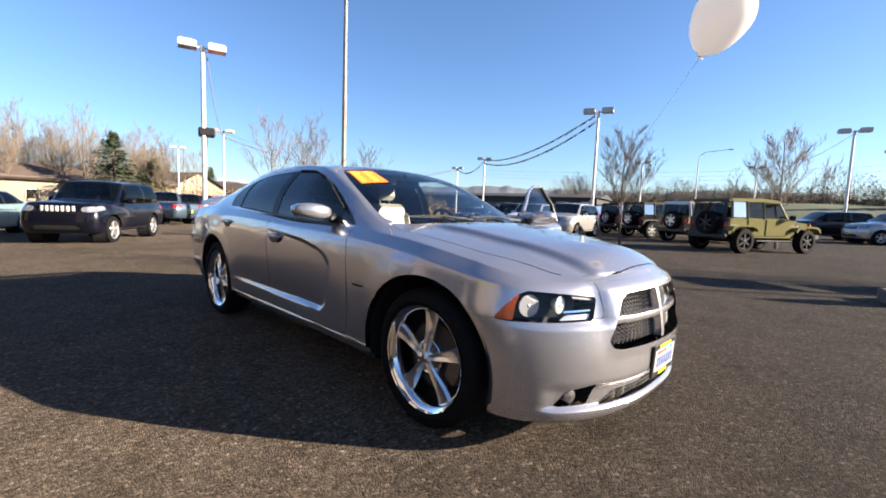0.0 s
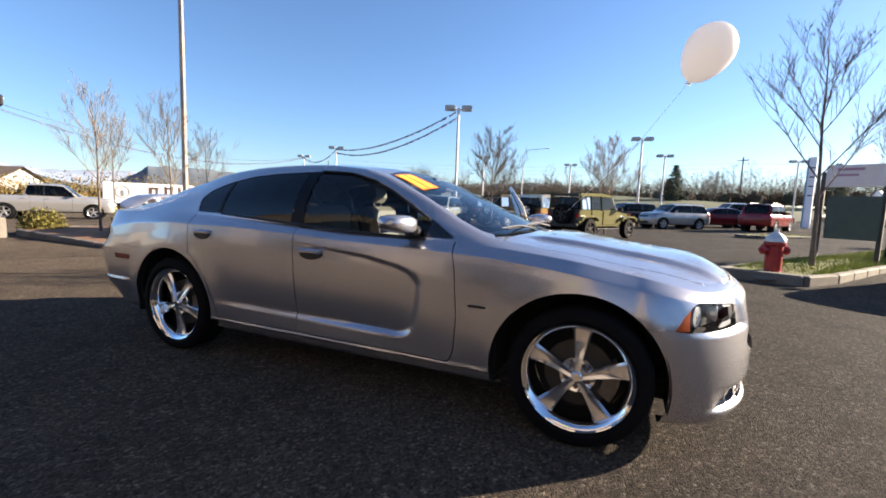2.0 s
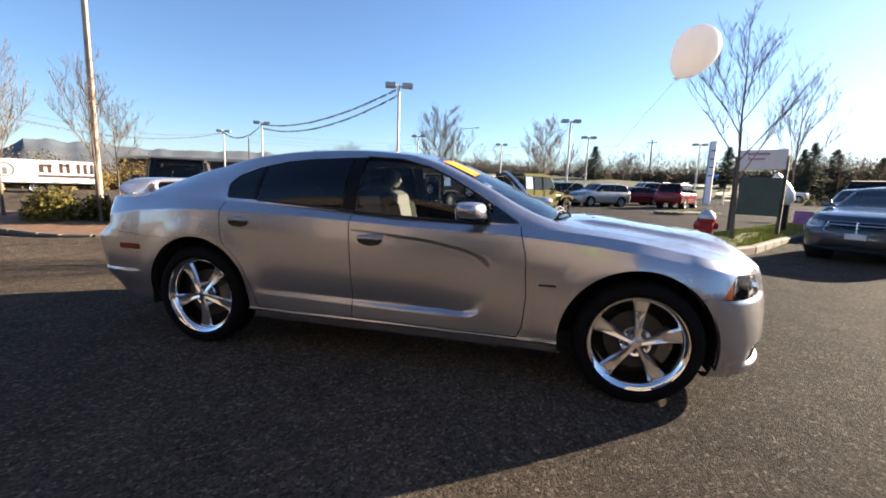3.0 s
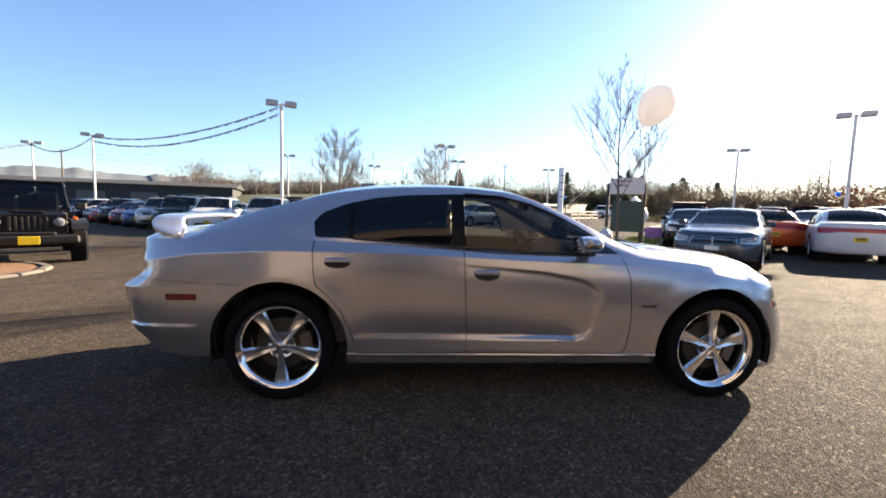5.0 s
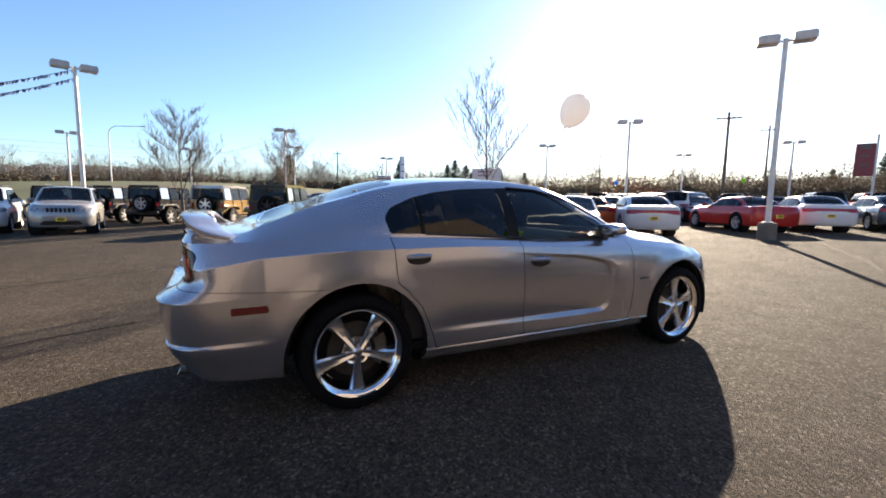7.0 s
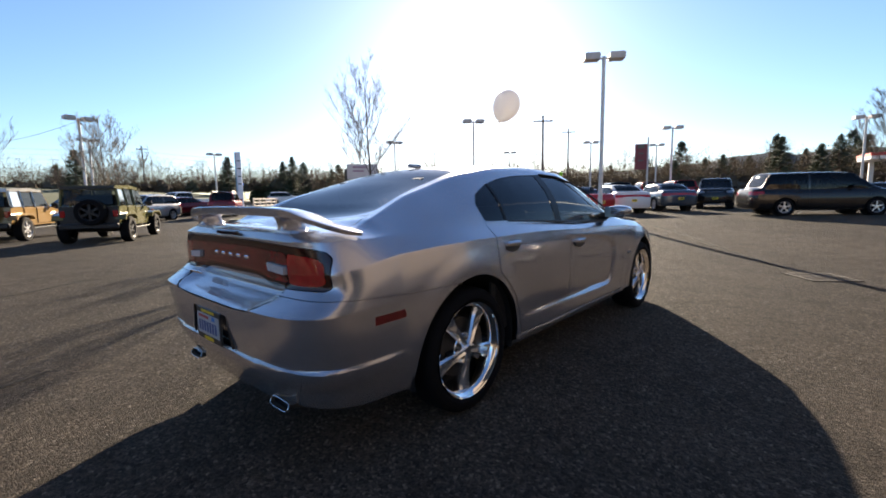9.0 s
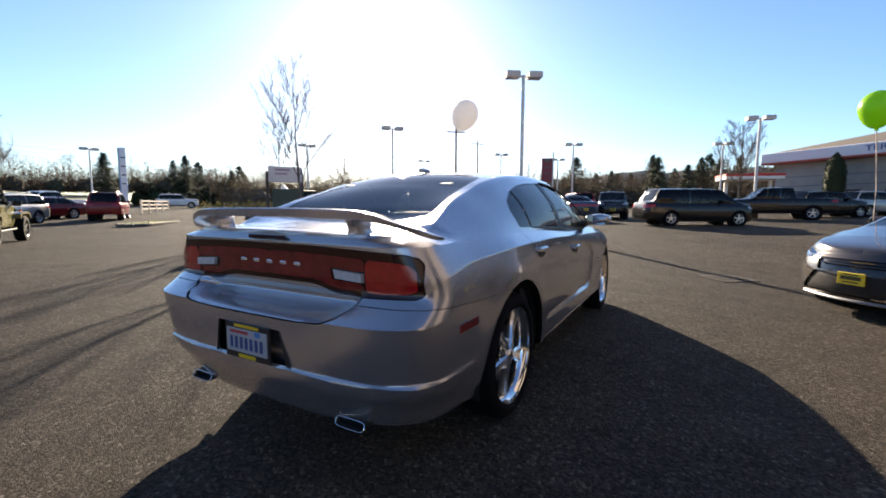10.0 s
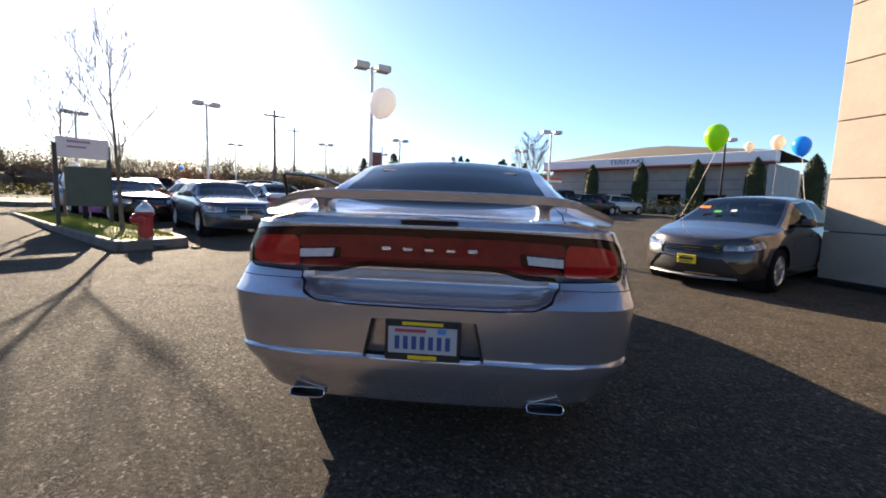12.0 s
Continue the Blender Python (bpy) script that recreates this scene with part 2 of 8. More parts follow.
    def prism(self, poly, d0, d1, plane="xz", m=None):
        """A flat outline pushed from d0 to d1 across its plane."""
        def at(p, d):
            return (p[0], d, p[1]) if plane == "xz" else (d, p[0], p[1]) if plane == "yz" else (p[0], p[1], d)
        n = len(poly)
        v = [at(p, d0) for p in poly] + [at(p, d1) for p in poly]
        f = [tuple(range(n)), tuple(range(n, 2 * n))[::-1]] + [(i, i + n, (i + 1) % n + n, (i + 1) % n) for i in range(n)]
        return self.add(v, f, m)

    def mesh(self, name, smooth=True, angle=35):
        me = bpy.data.meshes.new(name)
        me.from_pydata(self.v, [], self.f)
        bm = bmesh.new()
        bm.from_mesh(me)
        bmesh.ops.recalc_face_normals(bm, faces=bm.faces)
        if smooth:
            lim = radians(angle)
            for q in bm.faces:
                q.smooth = True
            for e in bm.edges:
                if len(e.link_faces) == 2 and e.calc_face_angle(0) > lim:
                    e.smooth = False
        bm.to_mesh(me)
        bm.free()
        return me


def part(name, geo, material, parent=None, label="", m=None, angle=35):
    ob = new(name, geo.mesh(name, angle=angle) if isinstance(geo, Geo) else geo)
    if material and not ob.data.materials:
        ob.data.materials.append(material)
    ob.parent = parent
    if m:
        ob.matrix_basis = m
    if label:
        ob["label"] = label
    if material is PAINT:
        ob.shadow_terminator_geometry_offset = 0.3
    return ob


def thing(name, m, label, category, group="", kind=""):
    ob = new(name)
    ob.matrix_basis = m
    return tagged(ob, label, category, group, kind)


def spline(keys):
    """A smooth curve through keys (s, value) that never overshoots."""
    xs = np.array([k[0] for k in keys], float)
    ys = np.array([k[1] for k in keys], float)
    if xs[0] > xs[-1]:
        xs, ys = xs[::-1], ys[::-1]
    h = np.diff(xs)
    d = np.diff(ys) / h
    m = np.zeros(len(xs))
    m[0], m[-1] = d[0], d[-1]
    for i in range(1, len(xs) - 1):
        if d[i - 1] * d[i] > 0:
            a, b = 2 * h[i] + h[i - 1], h[i] + 2 * h[i - 1]
            m[i] = (a + b) / (a / d[i - 1] + b / d[i])

    def at(x):
        x = np.clip(np.asarray(x, float), xs[0], xs[-1])
        i = np.clip(np.searchsorted(xs, x) - 1, 0, len(h) - 1)
        t = (x - xs[i]) / h[i]
        return (ys[i] * (1 + 2 * t) * (1 - t) ** 2 + h[i] * m[i] * t * (1 - t) ** 2
                + ys[i + 1] * t * t * (3 - 2 * t) + h[i] * m[i + 1] * t * t * (t - 1))
    return at


def step(a, b, x):
    t = np.clip((x - a) / (b - a), 0, 1)
    return t * t * (3 - 2 * t)


def poly_dist(poly, px, py):
    """Signed distance to an outline: negative inside."""
    p = np.stack([px, py], -1)
    best = np.full(len(p), 1e9)
    inside = np.zeros(len(p), bool)
    q = np.array(poly, float)
    for a, b in zip(q, np.roll(q, -1, 0)):
        ab = b - a
        t = np.clip(((p - a) @ ab) / max(ab @ ab, 1e-12), 0, 1)
        best = np.minimum(best, np.hypot(*(p - a - t[:, None] * ab).T))
        cross = ((a[1] > p[:, 1]) != (b[1] > p[:, 1]))
        with np.errstate(divide="ignore", invalid="ignore"):
            xi = a[0] + (p[:, 1] - a[1]) * ab[0] / (ab[1] if abs(ab[1]) > 1e-12 else 1e-12)
        inside ^= cross & (p[:, 0] < xi)
    return np.where(inside, -best, best)


def clip(v, f, val):
    """The piece of a mesh where val < 0, cut cleanly along val = 0."""
    v = np.asarray(v, float)
    keep, outv, outf, cut = {}, [], [], {}

    def vert(i):
        if i not in keep:
            keep[i] = len(outv)
            outv.append(v[i])
        return keep[i]

    def edge(i, j):
        k = (min(i, j), max(i, j))
        if k not in cut:
            t = val[k[0]] / (val[k[0]] - val[k[1]])
            cut[k] = len(outv)
            outv.append(v[k[0]] * (1 - t) + v[k[1]] * t)
        return cut[k]

    for q in f:
        s = [val[i] < 0 for i in q]
        if all(s):
            outf.append(tuple(vert(i) for i in q))
        elif any(s):
            r = []
            for k, i in enumerate(q):
                j = q[(k + 1) % len(q)]
                if s[k]:
                    r.append(vert(i))
                if s[k] != s[(k + 1) % len(q)]:
                    r.append(edge(i, j))
            if len(r) > 2:
                outf.append(tuple(r))
    return np.array(outv).reshape(-1, 3), outf


def panel(v, f, depth=0.012, mirror=False, lift=0.0):
    """A sheet-metal panel from a piece of the skin: its edges folded inwards by depth."""
    me = bpy.data.meshes.new("panel")
    me.from_pydata([tuple(p) for p in v], [], [tuple(q) for q in f])
    bm = bmesh.new()
    bm.from_mesh(me)
    bpy.data.meshes.remove(me)
    bmesh.ops.remove_doubles(bm, verts=bm.verts, dist=1e-5)
    bm.normal_update()
    if lift:
        for q in [(w, w.normal.copy()) for w in bm.verts]:
            q[0].co += q[1] * lift
    if depth:
        nor = {w: w.normal.copy() for w in bm.verts}
        edges = [e for e in bm.edges if len(e.link_faces) == 1]
        made = bmesh.ops.extrude_edge_only(bm, edges=edges)["geom"]
        src = {}
        for e in made:
            if isinstance(e, bmesh.types.BMEdge):
                a, b = e.verts
                if a in nor and b not in nor:
                    src[b] = a
                elif b in nor and a not in nor:
                    src[a] = b
        for nv, ov in src.items():
            nv.co = ov.co - nor[ov] * depth
    for q in bm.faces:
        q.smooth = True
    for e in bm.edges:
        if len(e.link_faces) == 2 and e.calc_face_angle(0) > radians(40):
            e.smooth = False
    if mirror:
        bmesh.ops.scale(bm, vec=(1, -1, 1), verts=bm.verts)
        bmesh.ops.reverse_faces(bm, faces=bm.faces)
    out = bpy.data.meshes.new("panel")
    bm.to_mesh(out)
    bm.free()
    return out


def bars(name, rows, material, parent, m, depth=0.002):
    """Flat bars in a plane: rows of (x, z, width, height), standing for writing that cannot be read."""
    g = Geo()
    for x, z, w, h in rows:
        g.box((x, 0, z), (w, depth, h))
    return part(name, g, material, parent, m=m)


def letters(name, text, size, material, parent, m, depth=0.002, align="CENTER", squeeze=1.0):
    c = bpy.data.curves.new(name, "FONT")
    c.body, c.size, c.extrude, c.align_x, c.align_y = text, size, depth, align, "CENTER"
    tmp = bpy.data.objects.new(name, c)
    scene.collection.objects.link(tmp)
    me = bpy.data.meshes.new_from_object(tmp.evaluated_get(bpy.context.evaluated_depsgraph_get()))
    bpy.data.objects.remove(tmp)
    bpy.data.curves.remove(c)
    me.materials.clear()
    for q in me.vertices:
        q.co.x *= squeeze
    return part(name, me, material, parent, m=m)

# ---- ground ----
def land(x, y):
    """Height of the lot: level round the silver car, falling gently behind it and rising ahead of it, banks further off."""
    r = math.hypot(x, y)
    z = 0.017 * (max(0, x - 4) if x > 0 else min(0, x + 4))
    z = max(-0.45, min(1.1, z)) * min(1, max(0, (r - 4) / 6))
    z += 0.009 * max(0, min(y, 60) - 22) * (1 if x > -4 else max(0, 1 + (x + 4) / 12))
    return z


g = Geo()
N = 120
rad = [0, 2, 4, 5, 6, 7, 8, 10, 12, 14, 17, 20, 24, 28, 33, 38, 45, 55, 65, 80, 100, 140, 200, 400, 900, 2500]
for r in rad:
    for k in range(N):
        x, y = r * math.cos(2 * math.pi * k / N), r * math.sin(2 * math.pi * k / N)
        g.v.append((x, y, land(x, y)))
for j in range(len(rad) - 1):
    g.f += [(j * N + k, j * N + (k + 1) % N, (j + 1) * N + (k + 1) % N, (j + 1) * N + k) for k in range(N)]
gr = part("ground", g, ASPHALT)
tagged(gr, "worn grey-brown asphalt of a car lot with pale chips", "ground", kind="structure")


def on_land(x, y, turn=0.0, lift=0.0):
    return pose(x, y, land(x, y) + lift, 0, 0, turn)


TAR = mat("tar_seal", (0.018, 0.017, 0.016), 0.95, grain=0.4, scale=6, bump=0.3, ior=1.15)
CONCRETE = mat("kerb_concrete", (0.12, 0.108, 0.092), 0.85, grain=0.25, scale=3, bump=0.3, spread=0.08)
GRASS = mat("grass_blades", (0.2, 0.23, 0.04), 0.8, grain=0.4, scale=2)
TURF = mat("turf_soil", (0.13, 0.14, 0.035), 0.95, grain=0.5, scale=1.5, bump=0.6, bump_scale=30)
MULCH = mat("bark_mulch", (0.16, 0.085, 0.045), 0.95, grain=0.5, scale=6, bump=0.8, bump_scale=40)


def strip(name, pts, width, material, label, lift=0.004, wob=0.0):
    """A thin irregular band laid on the ground."""
    gg = Geo()
    rr = random.Random(len(pts) * 7 + int(width * 1000))
    dense = []
    for a, b in zip(pts, pts[1:]):
        n = max(2, int(math.dist(a, b) / 0.3))
        dense += [(a[0] + (b[0] - a[0]) * k / n, a[1] + (b[1] - a[1]) * k / n) for k in range(n)]
    dense.append(pts[-1])
    for i, p in enumerate(dense):
        q0, q1 = dense[max(0, i - 1)], dense[min(len(dense) - 1, i + 1)]
        d = Vector((q1[0] - q0[0], q1[1] - q0[1])).normalized()
        nx, ny = -d.y, d.x
        o = rr.uniform(-wob, wob)
        for s in (-1, 1):
            w = width / 2 * rr.uniform(0.65, 1.2)
            x, y = p[0] + nx * (o + s * w), p[1] + ny * (o + s * w)
            gg.v.append((x, y, land(x, y) + lift))
    gg.f = [(2 * i, 2 * i + 1, 2 * i + 3, 2 * i + 2) for i in range(len(dense) - 1)]
    return tagged(part(name, gg, material), label, "road marking", kind="structure")


strip("tar_seam", [(24, 7.6), (15, 3.6), (11, 1.1), (8.14, -0.4), (5.8, -1.7), (4.9, -2.2)], 0.07, TAR, "dark tar seam across the asphalt to the drain", 0.004, 0.03)
strip("tar_seam", [(4.5, -2.6), (4.1, -3.2), (3.2, -5.5)], 0.06, TAR, "dark tar seam from the drain to the wall", 0.004, 0.03)
strip("tar_seam", [(-3.1, 1.9), (-4.1, 1.35), (-6.2, 0.2), (-9, -1.5)], 0.05, TAR, "thin dark seam in the asphalt", 0.004, 0.03)
strip("tar_seam", [(-2.2, 6.5), (-5, 4.6), (-8, 1.5), (-10, -2)], 0.06, TAR, "thin dark seam in the asphalt behind the car", 0.004, 0.04)
GRATE_IRON = mat("rusty_grate_iron", (0.03, 0.025, 0.022), 0.85, grain=0.3, scale=30)
drain = thing("drain_grate", on_land(4.75, -2.38, 35, 0.006), "rectangular iron drain grate in the asphalt", "drain")
part("grate_frame", Geo().box((0, 0.3, 0), (0.66, 0.04, 0.012)).box((0, -0.3, 0), (0.66, 0.04, 0.012)).box((0.31, 0, 0), (0.04, 0.6, 0.012)).box((-0.31, 0, 0), (0.04, 0.6, 0.012)), GRATE_IRON, drain)
part("grate_pit", Geo().box((0, 0, -0.003), (0.6, 0.58, 0.004)), MATT_BLACK, drain)
for i in range(9):
    part("grate_bar", Geo().box((-0.26 + 0.065 * i, 0, 0.002), (0.03, 0.58, 0.012)), GRATE_IRON, drain)


def island(name, ring, fill, label, h=0.13, turfy=0):
    """A raised bed with a concrete kerb of separate stones round it."""
    cx, cy = sum(p[0] for p in ring) / len(ring), sum(p[1] for p in ring) / len(ring)
    z0 = land(cx, cy)
    root = thing(name, pose(cx, cy, z0), label, "planting island", kind="structure")
    inner = [(p[0] - cx, p[1] - cy) for p in ring]
    bed = Geo()
    rings = 7
    for j in range(rings + 1):
        k = (1 - j / rings) * 0.96
        bed.v += [(p[0] * k, p[1] * k, h - 0.02 + 0.05 * (1 - k) + 0.02 * noise.noise(Vector((p[0] * k * 3, p[1] * k * 3, 0)))) for p in inner]
    n = len(inner)
    for j in range(rings):
        bed.f += [(j * n + i, j * n + (i + 1) % n, (j + 1) * n + (i + 1) % n, (j + 1) * n + i) for i in range(n)]
    part("bed", bed, fill, root)
    for a, b in zip(inner, inner[1:] + inner[:1]):
        ln = math.dist(a, b)
        m = max(1, round(ln / 0.9))
        ang = math.degrees(math.atan2(b[1] - a[1], b[0] - a[0]))
        for i in range(m):
            t = (i + 0.5) / m
            part("kerb_stone", Geo().box((0, 0, h / 2 - 0.06), (ln / m - 0.012, 0.16, h + 0.12), ch=0.025), CONCRETE, root, m=pose(a[0] + (b[0] - a[0]) * t, a[1] + (b[1] - a[1]) * t, 0, 0, 0, ang))
    if turfy:
        rr = random.Random(5)
        bl = Geo()
        for i in range(turfy):
            k = rr.random() ** 0.5 * 0.93
            a = rr.randrange(n)
            t = rr.random()
            p = inner[a][0] * (1 - t) + inner[(a + 1) % n][0] * t, inner[a][1] * (1 - t) + inner[(a + 1) % n][1] * t
            x, y, hh, an = p[0] * k, p[1] * k, rr.uniform(0.03, 0.09), rr.uniform(0, 6.3)
            dx, dy = 0.008 * math.cos(an), 0.008 * math.sin(an)
            z = h - 0.02 + 0.05 * (1 - k * 0.9)
            bl.add([(x - dx, y - dy, z - 0.01), (x + dx, y + dy, z - 0.01), (x + rr.uniform(-0.04, 0.04), y + rr.uniform(-0.04, 0.04), z + hh)], [(0, 1, 2)])
        part("grass", bl, GRASS, root)["kind"] = "stuff"
    return root


def bean(p0, p1, w, n=9):
    """Outline of a bed along p0-p1 with round ends."""
    a = math.atan2(p1[1] - p0[1], p1[0] - p0[0])
    out = [(p1[0] + w * math.cos(a + t), p1[1] + w * math.sin(a + t)) for t in np.linspace(-math.pi / 2, math.pi / 2, n)]
    return out + [(p0[0] + w * math.cos(a + t), p0[1] + w * math.sin(a + t)) for t in np.linspace(math.pi / 2, 3 * math.pi / 2, n)]


island("grass_island", [(3.35, 6.65), (4.55, 6.2), (5.2, 6.9), (6.6, 9.0), (9.2, 12.6), (11.6, 16.2), (11.4, 17.6), (10.6, 17.4), (8.4, 14.2), (6.1, 10.9), (4.6, 8.6)], TURF, "kerbed island of winter grass beside the lane", turfy=14000)
island("grass_island", bean((16.2, 23.0), (22, 31), 1.6), TURF, "kerbed island of winter grass far across the lot", turfy=600)
island("mulch_island", bean((-8.7, 4.2), (-14.5, 4.9), 1.35), MULCH, "kerbed island with bark mulch at the edge of the lot")
island("grass_island", bean((7.4, 22.6), (9.8, 24.6), 0.7), TURF, "narrow kerbed island of winter grass between the rows", turfy=500)

# ---- the silver car ----
def half_skin(levels, rail_w, rail_z, centre_z, ends, cols, rows, creases=()):
    """Right half of a car's skin as a grid: columns run from the tail's middle along the side to the nose's middle, rows from the sill over the belt
    and the roof rail to the middle line. ends: x where the tail and the nose begin to wrap, their squareness, and the middle's x of rail and centre."""
    xr0, xf0, nr, nf, rail_xr, rail_xf, cen_xr, cen_xf = ends
    n1, n2, n3 = cols
    s = np.concatenate([np.linspace(xr0 - 1, xr0, n1 + 1)[:-1], np.linspace(xr0, xf0, n2 + 1)[:-1], np.linspace(xf0, xf0 + 1, n3 + 1)])

    def plan(w, xr, xf, nr, nf_):
        side = np.clip(s, xr0, xf0)
        wid = w(side)
        x, y = side.copy(), wid.copy()
        a = np.clip(xr0 - s, 0, 1) * math.pi / 2
        b = np.clip(s - xf0, 0, 1) * math.pi / 2
        for ang, n, x0, xe in ((a, nr, xr0, xr), (b, nf_, xf0, xf)):
            k = ang > 0
            co, si = np.maximum(np.cos(ang[k]), 0), np.sin(ang[k])
            r = (co ** n + si ** n) ** (-1 / n)
            x[k] = x0 + (xe - x0) * r * si
            y[k] = wid[k] * r * co
        return x, y

    lev = []
    for q, (w, z, xr, xf) in enumerate(levels):
        x, y = plan(spline(w), xr, xf, nr[min(q, len(nr) - 1)] if isinstance(nr, tuple) else nr, nf[min(q, len(nf) - 1)] if isinstance(nf, tuple) else nf)
        lev.append(np.stack([x, -y, spline(z)(s)], -1))
    lev = np.array(lev)
    per = rows[0]
    out = []
    n = len(lev)
    for k in range(n - 1):
        p0, p1, p2, p3 = lev[max(k - 1, 0)], lev[k], lev[k + 1], lev[min(k + 2, n - 1)]
        for at_, s0, s1 in creases:
            sharp = step(s0, s1, s)[:, None]
            if at_ == k:
                p0 = p0 + (2 * p1 - p2 - p0) * sharp
            if at_ == k + 1:
                p3 = p3 + (2 * p2 - p1 - p3) * sharp
        for t in np.arange(per) / per:
            out.append(0.5 * (2 * p1 + (p2 - p0) * t + (2 * p0 - 5 * p1 + 4 * p2 - p3) * t * t + (3 * p1 - p0 - 3 * p2 + p3) * t ** 3))
    jb = len(out)
    belt = lev[-1]
    rx, ry = plan(spline(rail_w), rail_xr, rail_xf, nr[-1] if isinstance(nr, tuple) else nr, nf[-1] if isinstance(nf, tuple) else nf)
    rail = np.stack([rx, -ry, spline(rail_z)(s)], -1)
    for t in np.arange(rows[1]) / rows[1]:
        p = belt + (rail - belt) * t
        p[:, 1] -= 0.05 * np.sin(math.pi * t) * np.clip((rail[:, 2] - belt[:, 2]) / 0.4, 0, 1)
        out.append(p)
    jr = len(out)
    cx = np.clip(s, xr0, xf0)
    cx = np.where(s < xr0, xr0 + (cen_xr - xr0) * np.sin((xr0 - s) * math.pi / 2), cx)
    cx = np.where(s > xf0, xf0 + (cen_xf - xf0) * np.sin((s - xf0) * math.pi / 2), cx)
    cen = np.stack([cx, 0 * cx, spline(centre_z)(s)], -1)
    for t in np.linspace(0, 1, rows[2] + 1):
        p = rail + (cen - rail) * t
        p[:, 2] = rail[:, 2] + (cen[:, 2] - rail[:, 2]) * (1 - (1 - t) ** 2.2)
        out.append(p)
    return np.array(out), s, jb, jr


def grid_faces(nc, j0, j1):
    return [(j * nc + i, j * nc + i + 1, (j + 1) * nc + i + 1, (j + 1) * nc + i) for j in range(j0, j1) for i in range(nc - 1)]


def both(v, f):
    k = len(v)
    return np.concatenate([v, v * (1, -1, 1)]), list(f) + [tuple(i + k for i in q)[::-1] for q in f]


def merge(*pieces):
    vs, fs, k = [], [], 0
    for v, f in pieces:
        vs.append(v)
        fs += [tuple(i + k for i in q) for q in f]
        k += len(v)
    return np.concatenate(vs), fs


SX = (-3.05, -2.55, -2.05, -1.5, -1.0, 0.0, 0.8, 1.4, 1.75, 2.25, 2.75)


def zs(*z):
    return list(zip(SX, z))


def ws(a, b, c, d, e):
    return [(-2.05, a), (-1.5, b), (0, c), (1.4, d), (1.75, e)]


LEVELS = [
    (ws(0.74, 0.76, 0.76, 0.76, 0.74), zs(0.262, 0.262, 0.25, 0.2, 0.2, 0.2, 0.2, 0.2, 0.185, 0.17, 0.17), -2.465, 2.20),
    (ws(0.835, 0.885, 0.89, 0.885, 0.85), zs(0.282, 0.28, 0.265, 0.235, 0.235, 0.235, 0.235, 0.235, 0.20, 0.185, 0.195), -2.495, 2.31),
    (ws(0.872, 0.92, 0.925, 0.915, 0.875), zs(0.405, 0.395, 0.34, 0.31, 0.315, 0.32, 0.31, 0.295, 0.285, 0.27, 0.275), -2.553, 2.355),
    (ws(0.905, 0.935, 0.928, 0.935, 0.885), zs(0.515, 0.50, 0.47, 0.44, 0.435, 0.43, 0.42, 0.42, 0.40, 0.36, 0.36), -2.575, 2.37),
    (ws(0.915, 0.945, 0.94, 0.945, 0.895), zs(0.63, 0.63, 0.61, 0.60, 0.61, 0.62, 0.61, 0.60, 0.55, 0.48, 0.48), -2.592, 2.375),
    (ws(0.915, 0.948, 0.943, 0.945, 0.9), zs(0.745, 0.75, 0.76, 0.77, 0.79, 0.79, 0.78, 0.73, 0.68, 0.61, 0.61), -2.60, 2.36),
    (ws(0.907, 0.947, 0.938, 0.934, 0.888), zs(0.835, 0.84, 0.86, 0.89, 0.91, 0.9, 0.88, 0.82, 0.76, 0.70, 0.71), -2.462, 2.34),
    (ws(0.893, 0.935, 0.922, 0.91, 0.866), zs(0.92, 0.92, 0.97, 1.0, 1.0, 0.97, 0.948, 0.898, 0.837, 0.777, 0.795), -2.455, 2.315),
    (ws(0.83, 0.86, 0.855, 0.845, 0.805), zs(1.06, 1.055, 1.06, 1.07, 1.06, 1.02, 1.0, 0.953, 0.893, 0.82, 0.84), -2.465, 2.283),
]
RAIL_W = [(-2.05, 0.68), (-1.73, 0.62), (-1.3, 0.6), (-0.4, 0.6), (0.0, 0.62), (0.4, 0.665), (0.8, 0.735), (1.02, 0.765), (1.4, 0.75), (1.75, 0.71)]
RAIL_Z = [(-3.05, 1.085), (-2.4, 1.09), (-2.2, 1.1), (-2.05, 1.14), (-1.93, 1.185), (-1.73, 1.258), (-1.53, 1.312), (-1.3, 1.375), (-1.1, 1.41), (-0.8, 1.442),
          (-0.4, 1.455), (0.0, 1.43), (0.2, 1.38), (0.4, 1.297), (0.6, 1.2), (0.8, 1.095), (1.0, 1.024), (1.4, 0.972), (1.75, 0.915), (2.25, 0.846), (2.75, 0.862)]
CENTRE_Z = [(-3.05, 1.092), (-2.5, 1.105), (-2.05, 1.12), (-1.95, 1.14), (-1.8, 1.215), (-1.5, 1.35), (-1.2, 1.445), (-0.9, 1.478), (-0.5, 1.494), (0.0, 1.468),
            (0.2, 1.422), (0.5, 1.308), (0.9, 1.135), (1.1, 1.052), (1.16, 1.042), (1.4, 1.022), (1.75, 0.98), (2.25, 0.962), (2.75, 0.952)]
G, SS, JB, JR = half_skin(LEVELS, RAIL_W, RAIL_Z, CENTRE_Z, (-2.05, 1.75, (3.3, 3.4, 3.9, 4.6, 5.2, 5.8, 6.4, 6.8, 6.8), (2.2, 2.25, 2.3, 2.28, 2.18, 2.07, 2.05, 2.05, 2.05), -2.45, 2.26, -2.45, 1.93), (48, 220, 52), (13, 14, 64), ((7, 2.3, 1.3), (5, -2.0, -2.3)))
NC = len(SS)
V = G.reshape(-1, 3).copy()
ROW = np.repeat(np.arange(len(G)), NC)
